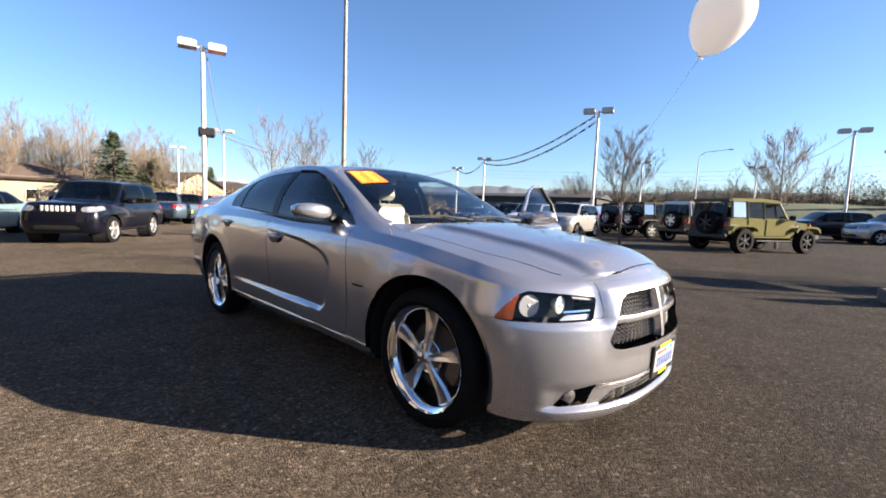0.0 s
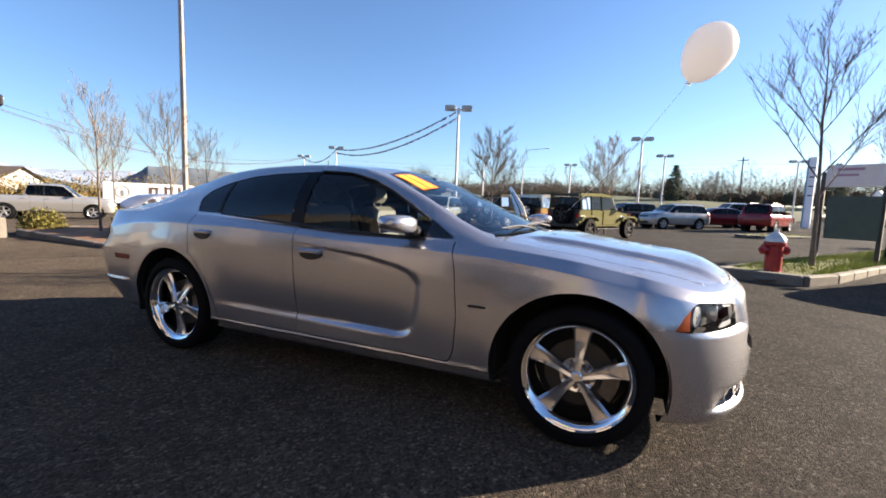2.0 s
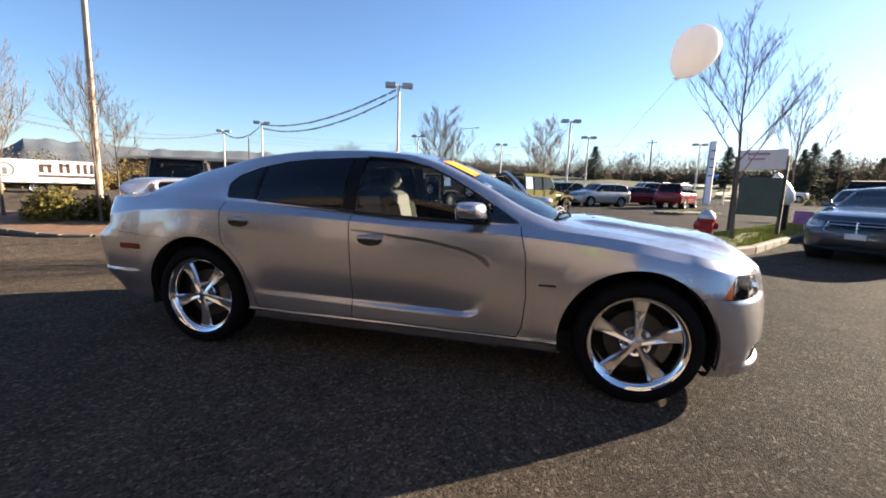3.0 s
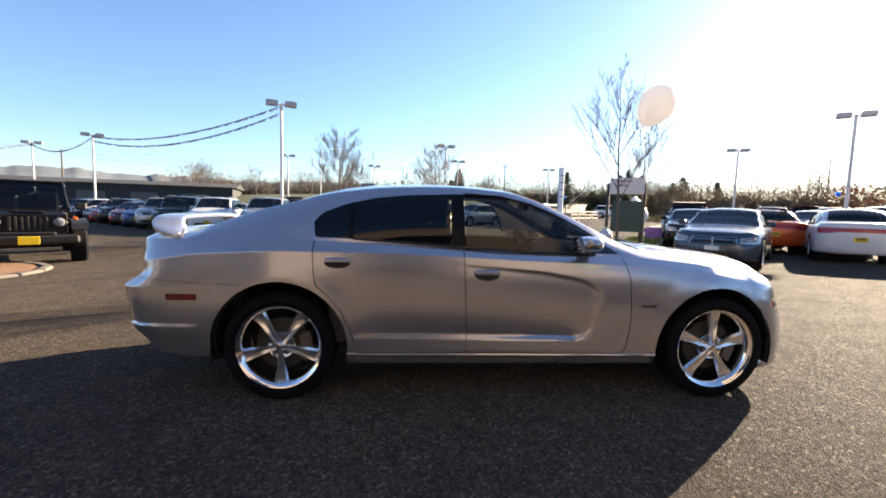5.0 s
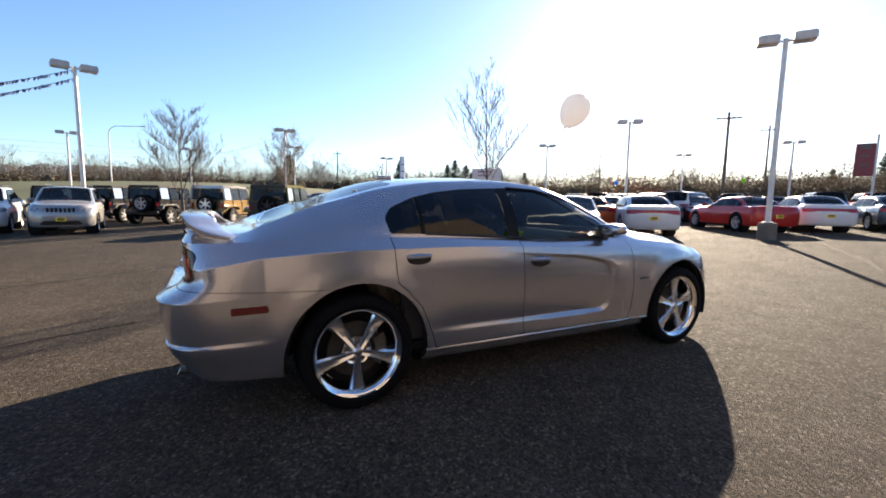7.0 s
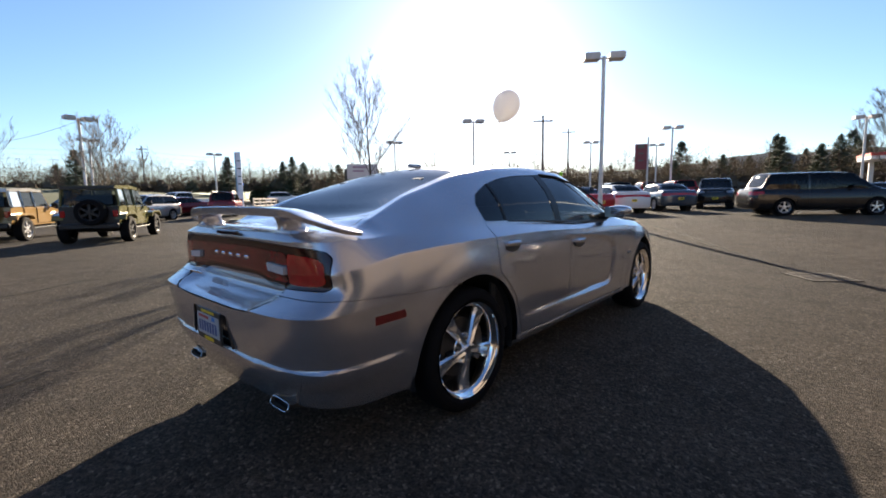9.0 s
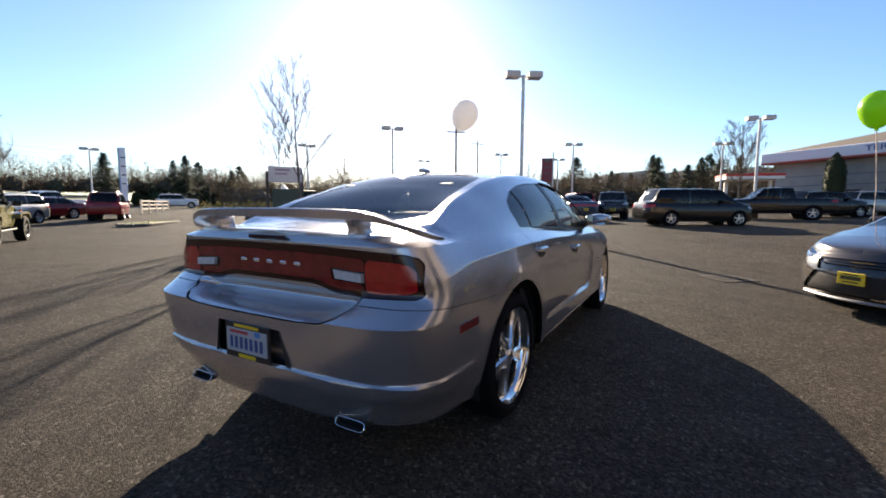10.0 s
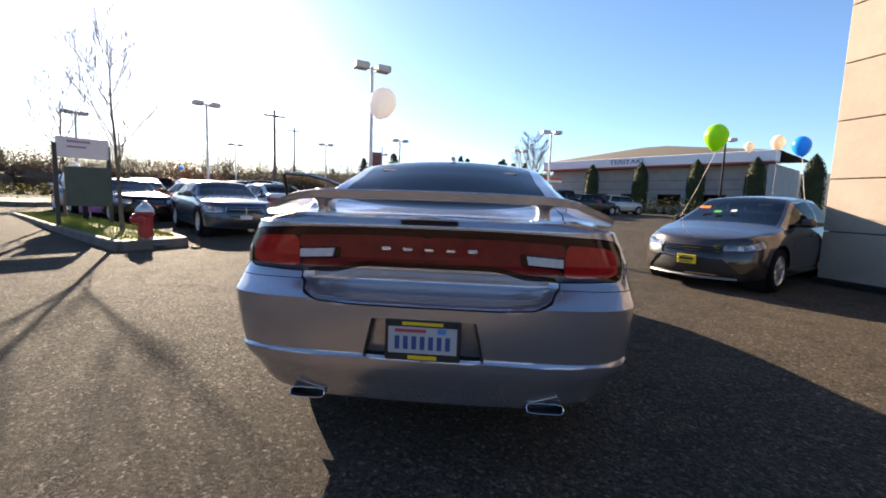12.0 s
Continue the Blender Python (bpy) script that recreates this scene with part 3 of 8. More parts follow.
X, Y, Z = V[:, 0].copy(), -V[:, 1].copy(), V[:, 2].copy()
SIDE = ROW <= JB
# the hollow in the doors: sharp lip above and in front, a ledge below, fading out towards the tail
SCOOP = [(-1.35, 0.99), (-0.6, 0.965), (-0.14, 0.93), (0.236, 0.898), (0.47, 0.856), (0.6, 0.812), (0.645, 0.765), (0.625, 0.62), (0.6, 0.52), (0.57, 0.462), (0.52, 0.432), (0.45, 0.421), (0.0, 0.424), (-0.6, 0.432), (-1.35, 0.44)]
d = poly_dist(SCOOP, X, Z)
edge = 0.026 + 0.05 * step(0.5, 0.64, X) * step(0.86, 0.78, Z)
deep = 0.018 * step(-0.6, 0.5, X) * step(0, 1, -d / edge)
low = 0.018 * step(-1.15, -0.7, X) * np.exp(-np.clip(Z - 0.43, 0, 1) / 0.12) * np.clip(-d / 0.03, 0, 1) * step(0.62, 0.35, X)
V[:, 1] += np.where(SIDE & (np.abs(X) < 1.36), deep + low, 0)
# a raised bead along the sill, tucked in below
V[:, 1] += np.where(SIDE & (X > -1.2) & (X < 1.2), 0.035 * step(0.318, 0.29, Z) - 0.008 * np.exp(-((Z - 0.317) / 0.011) ** 2), 0)
# lips round the wheel openings
for wx in (1.49, -1.522):
    r = np.hypot(X - wx, Z - 0.362)
    V[:, 1] -= np.where(SIDE, 0.009 * step(0.6, 0.45, r) * step(0.1, 0.4, Z), 0)
# nose: the grille surround stands forward of the lamps, a shelf runs under them
nose = X > 1.85
V[:, 0] += np.where(nose & SIDE, 0.012 * step(0.5, 0.43, Y) * step(0.46, 0.55, Z) * step(0.86, 0.79, Z), 0)
V[:, 0] -= np.where(nose & SIDE, 0.02 * step(0.62, 0.66, Z) * step(0.83, 0.77, Z) * step(0.43, 0.49, Y) * step(0.9, 0.68, Y), 0)
V[:, 0] += np.where(SIDE & (X > 1.9), 0.018 * step(0.275, 0.24, Z) * step(0.86, 0.7, Y), 0)
# a hollow for the fog lamps and the intake above the chin
V[:, 0] -= np.where(SIDE & (X > 1.85), 0.022 * step(0.245, 0.275, Z) * step(0.39, 0.33, Z) * step(0.765, 0.69, Y), 0)
# tail: lamps sit back in a frame, a ledge low on the bumper
tail = SIDE & (X < -2.1)
V[:, 0] -= np.where(tail, 0.015 * step(0.515, 0.498, Z) * step(0.36, 0.47, Z) * step(-2.15, -2.4, X), 0)
V[:, 1] -= np.where(SIDE & (X < -1.95), 0.01 * step(0.515, 0.498, Z) * step(0.36, 0.47, Z) * step(-2.0, -2.15, X) * step(0.5, 0.8, Y), 0)
# the lid's face stands back between the bumper's shoulders
LID = [(-0.2, 0.90), (0.3, 0.90), (0.575, 0.86), (0.565, 0.82), (0.52, 0.765), (0.45, 0.74), (0.3, 0.73), (-0.2, 0.728)]
V[:, 0] += np.where(tail, 0.075 * step(0, 0.03, -poly_dist(LID, Y, Z)) * step(0.86, 0.79, Z), 0)
# hood: raised middle between two creases
hood = (ROW > JR) & (X > 1.05)
cr = 0.47 - 0.09 * np.clip((X - 1.1) / 1.1, 0, 1)
V[:, 2] += np.where(hood, 0.021 * step(cr + 0.055, cr, Y) * step(1.08, 1.25, X) * step(2.3, 2.05, X), 0)
V[:, 2] -= np.where(hood, 0.005 * np.exp(-((Y - cr - 0.065) / 0.032) ** 2) * step(1.1, 1.3, X), 0)
V[:, 2] += np.where((ROW > JR) & (X < -2.2), 0.012 * step(-2.3, -2.42, X), 0)

side_f, pane_f, top_f = grid_faces(NC, 0, JB), grid_faces(NC, JB, JR), grid_faces(NC, JR, len(G) - 1)
GAP = 0.0028


def cut(pc, fn, gap=GAP):
    """Inside and outside of fn(x, y, z) < 0, with a gap between them."""
    v, f = pc
    val = fn(v[:, 0], -v[:, 1], v[:, 2])
    return clip(v, f, val + gap), clip(v, f, gap - val)


def in_xz(poly):
    return lambda x, y, z: poly_dist(poly, x, z)


def in_xy(poly):
    return lambda x, y, z: poly_dist(poly, x, y)


def in_yz(poly, sign):
    return lambda x, y, z: np.maximum(poly_dist(poly, y, z), sign * 1.8 - x if sign > 0 else x + 2.05)


body = (V, side_f)
LINER = (V, side_f)
ARCH = ((1.478, 0.439), (-1.522, 0.443))
for wx, wr in ARCH:
    fn = lambda x, y, z, a=wx, b=wr: np.where(y > 0.4, b - np.hypot(x - a, z - 0.362), -1.0)
    body = clip(body[0], body[1], fn(body[0][:, 0], -body[0][:, 1], body[0][:, 2]) * 1.0)
    LINER = clip(LINER[0], LINER[1], fn(LINER[0][:, 0], -LINER[0][:, 1], LINER[0][:, 2]) + 0.012)
LINER = clip(LINER[0], LINER[1], LINER[0][:, 0] - 1.86)
DOOR_F = [(0.79, 1.2), (0.79, 0.98), (0.825, 0.85), (0.845, 0.6), (0.83, 0.40), (0.80, 0.332), (-0.29, 0.335), (-0.292, 0.5), (-0.315, 0.9), (-0.325, 1.2)]
DOOR_R = [(-0.325, 1.2), (-0.315, 0.9), (-0.292, 0.5), (-0.29, 0.335), (-1.01, 0.332), (-1.05, 0.45), (-1.12, 0.62), (-1.22, 0.73), (-1.285, 0.79), (-1.3, 0.9), (-1.315, 1.2)]
door_f, body = cut(body, in_xz(DOOR_F))
door_r, body = cut(body, in_xz(DOOR_R))
HEAD = [(0.872, 0.662), (0.84, 0.715), (0.795, 0.768), (0.76, 0.785), (0.62, 0.772), (0.49, 0.756), (0.525, 0.657), (0.7, 0.652), (0.84, 0.655)]
headlamp, body = cut(body, in_yz(HEAD, 1), 0.002)
GRILLE = [(-0.2, 0.782), (0.33, 0.776), (0.375, 0.745), (0.475, 0.565), (0.462, 0.53), (0.41, 0.52), (-0.2, 0.52)]
grille, body = cut(body, in_yz(GRILLE, 1), 0.0)
INTAKE = [(-0.2, 0.325), (0.42, 0.325), (0.5, 0.262), (-0.2, 0.262)]
intake, body = cut(body, in_yz(INTAKE, 1), 0.0)
FOG = [(0.53, 0.375), (0.66, 0.345), (0.7, 0.268), (0.56, 0.27)]
fog, body = cut(body, in_yz(FOG, 1), 0.0)
LAMP = [(-0.2, 1.044), (0.3, 1.043), (0.56, 1.036), (0.76, 1.026), (0.81, 1.012), (0.832, 0.985), (0.842, 0.862), (0.825, 0.846), (0.6, 0.838), (0.42, 0.838), (0.34, 0.862), (0.28, 0.872), (-0.2, 0.872)]
taillamp, body = cut(body, in_yz(LAMP, -1), 0.002)
lid_face, body = cut(body, in_yz(LID, -1))
POCKET = [(-0.2, 0.676), (0.215, 0.676), (0.25, 0.512), (-0.2, 0.512)]
pocket, body = cut(body, in_yz(POCKET, -1), 0.0)
bump_f, body = cut(body, lambda x, y, z: np.maximum(1.5 - x, np.minimum(z - 0.662, y - 0.472)), 0.001)
bump_r, body = cut(body, lambda x, y, z: np.maximum(x + 1.5, z - 0.78 - 0.03 * np.clip((-x - 2.0) / 0.4, 0, 1)), 0.0013)
# glass and frames of the sides
DLO = [(-1.305, 1.09), (-1.325, 1.19), (-1.27, 1.253), (-1.11, 1.318), (-0.92, 1.362), (-0.72, 1.386), (-0.33, 1.406), (-0.045, 1.393), (0.158, 1.345), (0.324, 1.278),
       (0.49, 1.19), (0.66, 1.095), (0.785, 1.017), (0.5, 1.016), (0.06, 1.028), (-0.33, 1.048), (-0.7, 1.07), (-1.0, 1.083)]
dlo = in_xz(DLO)
glass_all, frame_all = cut((V, pane_f), dlo, 0.0)
pane_fd = clip(*glass_all, np.maximum(-0.30 - glass_all[0][:, 0], glass_all[0][:, 0] - 0.60))
sail = clip(*glass_all, 0.608 - glass_all[0][:, 0])
rest = clip(*glass_all, glass_all[0][:, 0] + 0.308)
b_post = clip(*rest, -0.40 - rest[0][:, 0])
rest = clip(*rest, rest[0][:, 0] + 0.408)
pane_rd = clip(*rest, -1.06 - rest[0][:, 0])
divider = clip(*rest, np.maximum(rest[0][:, 0] + 1.062, -1.09 - rest[0][:, 0]))
quarter = clip(*rest, rest[0][:, 0] + 1.092)
# top: hood, windscreen, roof, rear window, lid
HOOD = [(1.10, -0.2), (1.10, 0.3), (1.05, 0.6), (0.98, 0.735), (1.1, 0.75), (1.4, 0.735), (1.75, 0.69), (2.03, 0.59), (2.15, 0.50), (2.185, 0.425), (2.225, 0.25), (2.236, 0), (2.236, -0.2)]
SCREEN = [(1.085, -0.2), (1.085, 0.25), (1.04, 0.52), (0.97, 0.685), (0.9, 0.705), (0.6, 0.662), (0.4, 0.625), (0.22, 0.575), (0.17, 0.54), (0.13, 0.3), (0.115, 0), (0.115, -0.2)]
BACK = [(-1.2, -0.2), (-1.19, 0.3), (-1.18, 0.5), (-1.22, 0.535), (-1.6, 0.545), (-1.85, 0.575), (-1.93, 0.57), (-1.965, 0.45), (-2.0, 0.2), (-2.005, 0), (-2.005, -0.2)]
LIDTOP = [(-2.03, -0.2), (-2.02, 0.2), (-1.985, 0.5), (-1.99, 0.6), (-2.1, 0.63), (-2.3, 0.60), (-2.6, 0.55), (-2.6, -0.2)]
roof = (V, top_f)
hood_p, roof = cut(roof, in_xy(HOOD))
screen, roof = cut(roof, in_xy(SCREEN), 0.001)
back, roof = cut(roof, in_xy(BACK), 0.001)
lid_top, roof = cut(roof, in_xy(LIDTOP))
cowl, roof = cut(roof, in_xy([(1.098, -0.2), (1.098, 0.3), (1.048, 0.6), (0.985, 0.725), (0.965, 0.69), (1.04, 0.525), (1.086, 0.25), (1.086, -0.2)]), 0.0)

car = thing("sedan", pose(0, 0, 0), "silver-grey metallic four-door sedan with rear wing, driver's door open", "car")
part("body", panel(*both(*merge(body, roof, frame_all)), 0.015), PAINT, car)
part("hood", panel(*both(*hood_p), 0.015), PAINT, car, "hood with two creases and raised middle")
part("trunk_lid", panel(*both(*merge(lid_top, lid_face)), 0.012), PAINT, car)
part("front_bumper", panel(*both(*bump_f), 0.02), PAINT, car)
part("rear_bumper", panel(*both(*bump_r), 0.02), PAINT, car)
part("windshield", panel(*both(*screen), 0, lift=-0.002), GLASS, car, "clear windshield with orange sale sticker")
part("rear_window", panel(*both(*back), 0, lift=-0.002), glass("rear_glass", (0.06, 0.065, 0.07)), car, "dark tinted rear window")
part("cowl_grille", panel(*both(*cowl), 0.01, lift=-0.012), BLACK, car)
DOOR_OPEN = 78
HINGE = pose(0.83, 0.90, 0) @ pose(0, 0, 0, 0, 0, -DOOR_OPEN) @ pose(-0.83, -0.90, 0)
for left in (False, True):
    m = HINGE if left else None
    dr = part("front_door", panel(*door_f, 0.03, mirror=left), PAINT, car, "open driver's door" if left else "front door with scooped side", m=m)
    part("door_window", panel(*pane_fd, 0, mirror=left, lift=-0.004), GLASS_FRONT, dr, "lightly tinted front door glass")
    part("mirror_sail", panel(*sail, 0.01, mirror=left), GLOSS_BLACK, dr)
    rim_pts = [(-0.3, 1.408), (-0.045, 1.396), (0.158, 1.348), (0.324, 1.281), (0.49, 1.193), (0.61, 1.125)]
    fv_ = frame_all[0]

    def skin_y(x, z):
        dd = (fv_[:, 0] - x) ** 2 + (fv_[:, 2] - z) ** 2
        return -float(fv_[np.argmin(dd), 1])
    dense_rim = []
    for (a0, b0), (a1, b1) in zip(rim_pts, rim_pts[1:]):
        dense_rim += [(a0 + (a1 - a0) * k / 6, b0 + (b1 - b0) * k / 6) for k in range(6)]
    dense_rim.append(rim_pts[-1])
    part("window_frame", Geo().tube([(a, (1 if left else -1) * (0.856 - (b - 1.03) * 0.56 + 0.03 * math.sin(math.pi * min(1, max(0, (b - 1.03) / 0.4)))), b) for a, b in dense_rim], 0.008, 6), MATT_BLACK, dr, "black window frame")
    if left:
        # the whole frame of the open door shows: outer painted bead and rear upright
        part("window_frame", Geo().tube([(a, 0.868 - (b - 1.03) * 0.56 + 0.03 * math.sin(math.pi * min(1, max(0, (b - 1.03) / 0.4))), b + 0.014) for a, b in dense_rim] , 0.016, 8), PAINT, dr, "painted frame of the open door's window")
        part("window_upright", Geo().tube([(-0.315, 0.868, 1.03), (-0.318, 0.80, 1.22), (-0.312, 0.662, 1.415)], 0.02, 8), BLACK, dr)
    rd = part("rear_door", panel(*door_r, 0.03, mirror=left), PAINT, car)
    part("door_window", panel(*pane_rd, 0, mirror=left, lift=-0.004), TINT, rd, "dark tinted rear door glass")
    part("quarter_window", panel(*quarter, 0, mirror=left, lift=-0.004), TINT, rd)
    part("window_divider", panel(*divider, 0.008, mirror=left), POST_BLACK, rd)
    part("door_post", panel(*b_post, 0.01, mirror=left), POST_BLACK, rd, "black post between the doors")
    sg = 1 if left else -1
    # black rubber along the foot of the glass
    belt = Geo()
    for x0, x1 in ((-0.31, 0.6), (-1.06, -0.315)):
        xs = np.linspace(x0, x1, 12)
        zb = np.interp(xs, [-1.305, -1.0, -0.7, -0.33, 0.06, 0.5, 0.785], [1.085, 1.078, 1.065, 1.043, 1.023, 1.011, 1.012])
        belt.tube([(x, sg * (0.868 - 0.02 * abs(x)), z) for x, z in zip(xs, zb)], 0.009, 6)
        if x0 > -0.4:
            part("window_seal", belt, BLACK, dr)
        else:
            part("window_seal", belt, BLACK, rd)
        belt = Geo()
    for at, host, z in ((-0.165, dr, 0.872), (-1.145, rd, 0.937)):
        # black disc on the skin stands in for shade in the handle's cup
        shade_disc = Geo().lathe([(0.0, 0.004), (0.045, 0.003), (0.055, -0.001)], 20, Matrix.Translation((at, sg * 0.947, z - 0.004)) @ Matrix.Diagonal((1.5, 1, 0.66, 1)) @ pose(0, 0, 0, 90 * -sg * -1))
        hd = part("door_handle", Geo().box((at, sg * 0.955, z + 0.012), (0.165, 0.026, 0.034), ch=0.011).box((at - 0.07, sg * 0.94, z + 0.01), (0.02, 0.03, 0.026), ch=0.006).box((at + 0.07, sg * 0.94, z + 0.01), (0.02, 0.03, 0.026), ch=0.006), PAINT, host)
        part("handle_cup_shade", shade_disc, BLACK, hd)
    # door mirror: painted shell, black foot, glass to the rear
    sh = Geo()
    vm, fm = [], []
    nu, nv = 14, 20
    for i in range(nu + 1):
        t = i / nu
        k = math.sin(math.pi * min(1, 0.06 + t * 0.94)) ** 0.34 if i < nu else 0.02
        for j in range(nv):
            a = 2 * math.pi * j / nv
            cx = math.copysign(abs(math.cos(a)) ** 0.55, math.cos(a))
            cz = math.copysign(abs(math.sin(a)) ** 0.55, math.sin(a))
            vm.append((0.5 + 0.085 * cx * k + 0.012 - 0.03 * t, sg * (0.885 + 0.235 * t), 1.088 + (0.052 if cz > 0 else 0.056 - 0.012 * t) * cz * k + 0.01 * t))
    for i in range(nu):
        fm += [(i * nv + j, i * nv + (j + 1) % nv, (i + 1) * nv + (j + 1) % nv, (i + 1) * nv + j) for j in range(nv)]
    fm += [tuple(range(nv))]
    mr = part("door_mirror", Geo().add(vm, fm), PAINT, dr, "painted door mirror on a black foot")
    part("mirror_glass", Geo().box((0.427, sg * 0.99, 1.088), (0.012, 0.165, 0.095), ch=0.004), mat("mirror_silvering", (0.45, 0.46, 0.48), 0.02, 1.0), mr)
    part("mirror_foot", Geo().box((0.53, sg * 0.865, 1.05), (0.09, 0.09, 0.06), ch=0.02), BLACK, mr)
    part("side_badge", Geo().box((0.965, sg * 0.951, 0.672), (0.1, 0.006, 0.012), ch=0.002), BLACK, car, "small dark badge on the fender")
    mk = [(-2.225, 0.672), (-2.045, 0.672), (-2.035, 0.684), (-2.045, 0.712), (-2.225, 0.712)]
    part("side_marker", Geo().prism(mk, sg * 0.86, sg * 0.9185, "xz"), MARKER_RED, car, "red rear side marker lens")
    # headlight
    hv, hf = headlamp
    hl = part("headlight", panel(hv, hf, 0.012, mirror=left), LENS, car, "clear headlight with amber corner")
    part("lamp_housing", panel(hv - np.array([0.1, 0, 0]), hf, -0.085, mirror=left), BLACK, hl)
    inner = (hv - np.array([0.022, 0, 0]), hf)

    def lamp_piece(poly, depth=0.004, off=0.0):
        v, f = clip(*inner, poly_dist(poly, -inner[0][:, 1], inner[0][:, 2]))
        return panel(v - np.array([off, 0, 0]), f, depth, mirror=left)
    part("amber_reflector", lamp_piece([(0.90, 0.64), (0.87, 0.80), (0.765, 0.80), (0.80, 0.72), (0.82, 0.65)]), AMBER, hl, "amber corner reflector")
    for yy, zz, rr_, back in ((0.742, 0.716, 0.05, 0.02), (0.632, 0.722, 0.041, 0.022)):
        xx = float(np.interp(yy, [0.5, 0.62, 0.7, 0.78, 0.86], [2.2, 2.14, 2.085, 2.015, 1.915])) - back
        aim = pose(xx, sg * yy, zz, 0, 90, 0) if rr_ < 0.045 else pose(xx - 0.012, sg * yy, zz, 0, 90, 26 * sg)
        bowl = Geo().lathe([(rr_ * 1.06, 0.0), (rr_, 0.002), (rr_ * 0.9, -0.012), (rr_ * 0.7, -0.028), (rr_ * 0.4, -0.04), (0.0, -0.045)], 13, aim)
        part("reflector", bowl, REFLECTOR, hl, "faceted chrome lamp bowl", angle=5)
        part("bulb_shield", Geo().lathe([(0.0, 0.004), (0.009, 0.0), (0.013, -0.012), (0.013, -0.042)], 14, aim), CHROME_DULL, hl)
    part("lamp_bar", lamp_piece([(0.67, 0.645), (0.63, 0.678), (0.52, 0.682), (0.50, 0.645)], 0.01), LAMP_SILVER, hl, "chrome strip at the lamp's foot")
    part("lamp_eyebrow", lamp_piece([(0.60, 0.80), (0.59, 0.752), (0.47, 0.738), (0.47, 0.77)], 0.01, -0.008), SATIN, hl, "silver bar under the lamp's upper edge")
    part("lamp_bar", lamp_piece([(0.64, 0.698), (0.51, 0.702), (0.51, 0.694), (0.64, 0.689)], 0.006, -0.004), CHROME, hl)
    fv, ff = fog
    part("fog_pocket", panel(fv - np.array([0.06, 0, 0]), ff, -0.056, mirror=left), MATT_BLACK, car)
    fx = float(fv[np.argmin((fv[:, 1] + 0.62) ** 2 + (fv[:, 2] - 0.315) ** 2), 0])
    part("fog_lamp", Geo().lathe([(0.0, 0.012), (0.028, 0.008), (0.034, 0.0), (0.034, -0.03)], 18, pose(fx - 0.03, sg * 0.62, 0.31, 0, 90, 18 * sg)), CHROME_DULL, car)
    # exhaust tip
    tip = Geo()
    ring = []
    for k in range(20):
        a = 2 * math.pi * k / 20
        ring.append((0.08 * math.copysign(abs(math.cos(a)) ** 0.45, math.cos(a)), 0.019 * math.copysign(abs(math.sin(a)) ** 0.45, math.sin(a))))
    for o, (scx, xx) in enumerate(((1.0, -2.2), (1.0, -2.505), (0.955, -2.508), (0.945, -2.49))):
        tip.v += [(xx + p[1] * 0.5, sg * 0.53 + p[0] * scx, 0.302 + p[1] * (1 if o < 2 else 0.86)) for p in ring]
    tip.f += [(o * 20 + k, o * 20 + (k + 1) % 20, (o + 1) * 20 + (k + 1) % 20, (o + 1) * 20 + k) for o in range(3) for k in range(20)]
    tip.v = [(v[0], v[1], v[2] - 0.012) for v in tip.v]
    tp = part("exhaust_tip", tip, PIPE, car, "flat dark steel exhaust tip with bright rim")
    lip = Geo().tube([(-2.506 + p[1] * 0.5, sg * 0.53 + p[0] * 0.98, 0.29 + p[1] * 0.98) for p in ring + ring[:1]], 0.0024, 6)
    part("exhaust_rim", lip, CHROME, tp, "thin chrome rim")
    bore = Geo()
    for scx, xx in ((0.95, -2.485), (0.8, -2.25)):
        bore.v += [(xx + p[1] * 0.5, sg * 0.53 + p[0] * scx, 0.29 + p[1] * scx * 0.8) for p in ring]
    bore.f += [(k, (k + 1) % 20, 20 + (k + 1) % 20, 20 + k) for k in range(20)] + [tuple(range(20, 40))]
    part("exhaust_bore", bore, MATT_BLACK, tp)

# nose: grille with silver cross bars and woven mesh
gv, gf = both(*grille)
part("grille_backing", panel(gv - np.array([0.085, 0, 0]), gf, -0.08), MATT_BLACK, car)
MESH_GREY = mat("grille_mesh_grey", (0.16, 0.155, 0.15), 0.4, 0.4, grain=0.2)


def face_x(pc, y, z):
    """x of a piece of the nose at a height and half-width."""
    dd = (-pc[0][:, 1] - abs(y)) ** 2 + (pc[0][:, 2] - z) ** 2
    k = np.argsort(dd)[:4]
    w = 1 / (dd[k] + 1e-6)
    return float((pc[0][k, 0] * w).sum() / w.sum())


mesh_g = Geo()
for r in range(13):
    z = 0.533 + r * 0.019
    half = 0.452 - 0.52 * max(0, z - 0.56)
    ys = np.linspace(-half, half, 56)
    mesh_g.tube([(face_x(grille, yy, z) - 0.062, yy, z + (0.0085 if k % 2 else -0.0085)) for k, yy in enumerate(ys)], 0.003, 4, False)
part("grille_mesh", mesh_g, MESH_GREY, car, "grey woven grille mesh")
bar = Geo()
BAR = [(0.004, 0.006), (0.0, 0.016), (-0.03, 0.017), (-0.06, 0.014), (-0.06, -0.014), (-0.03, -0.017), (0.0, -0.016), (0.004, -0.006)]
for yy in np.linspace(-0.42, 0.42, 29):
    x0 = face_x(grille, yy, 0.65) - 0.016
    bar.v += [(x0 + dx, yy, 0.65 + dz) for dx, dz in BAR]
bar.f = [(i * 8 + j, i * 8 + (j + 1) % 8, i * 8 + 8 + (j + 1) % 8, i * 8 + 8 + j) for i in range(28) for j in range(8)] + [tuple(range(8)), tuple(range(224, 232))]
part("grille_crossbar", bar, PAINT, car, "painted cross bar in the grille")
bar = Geo()
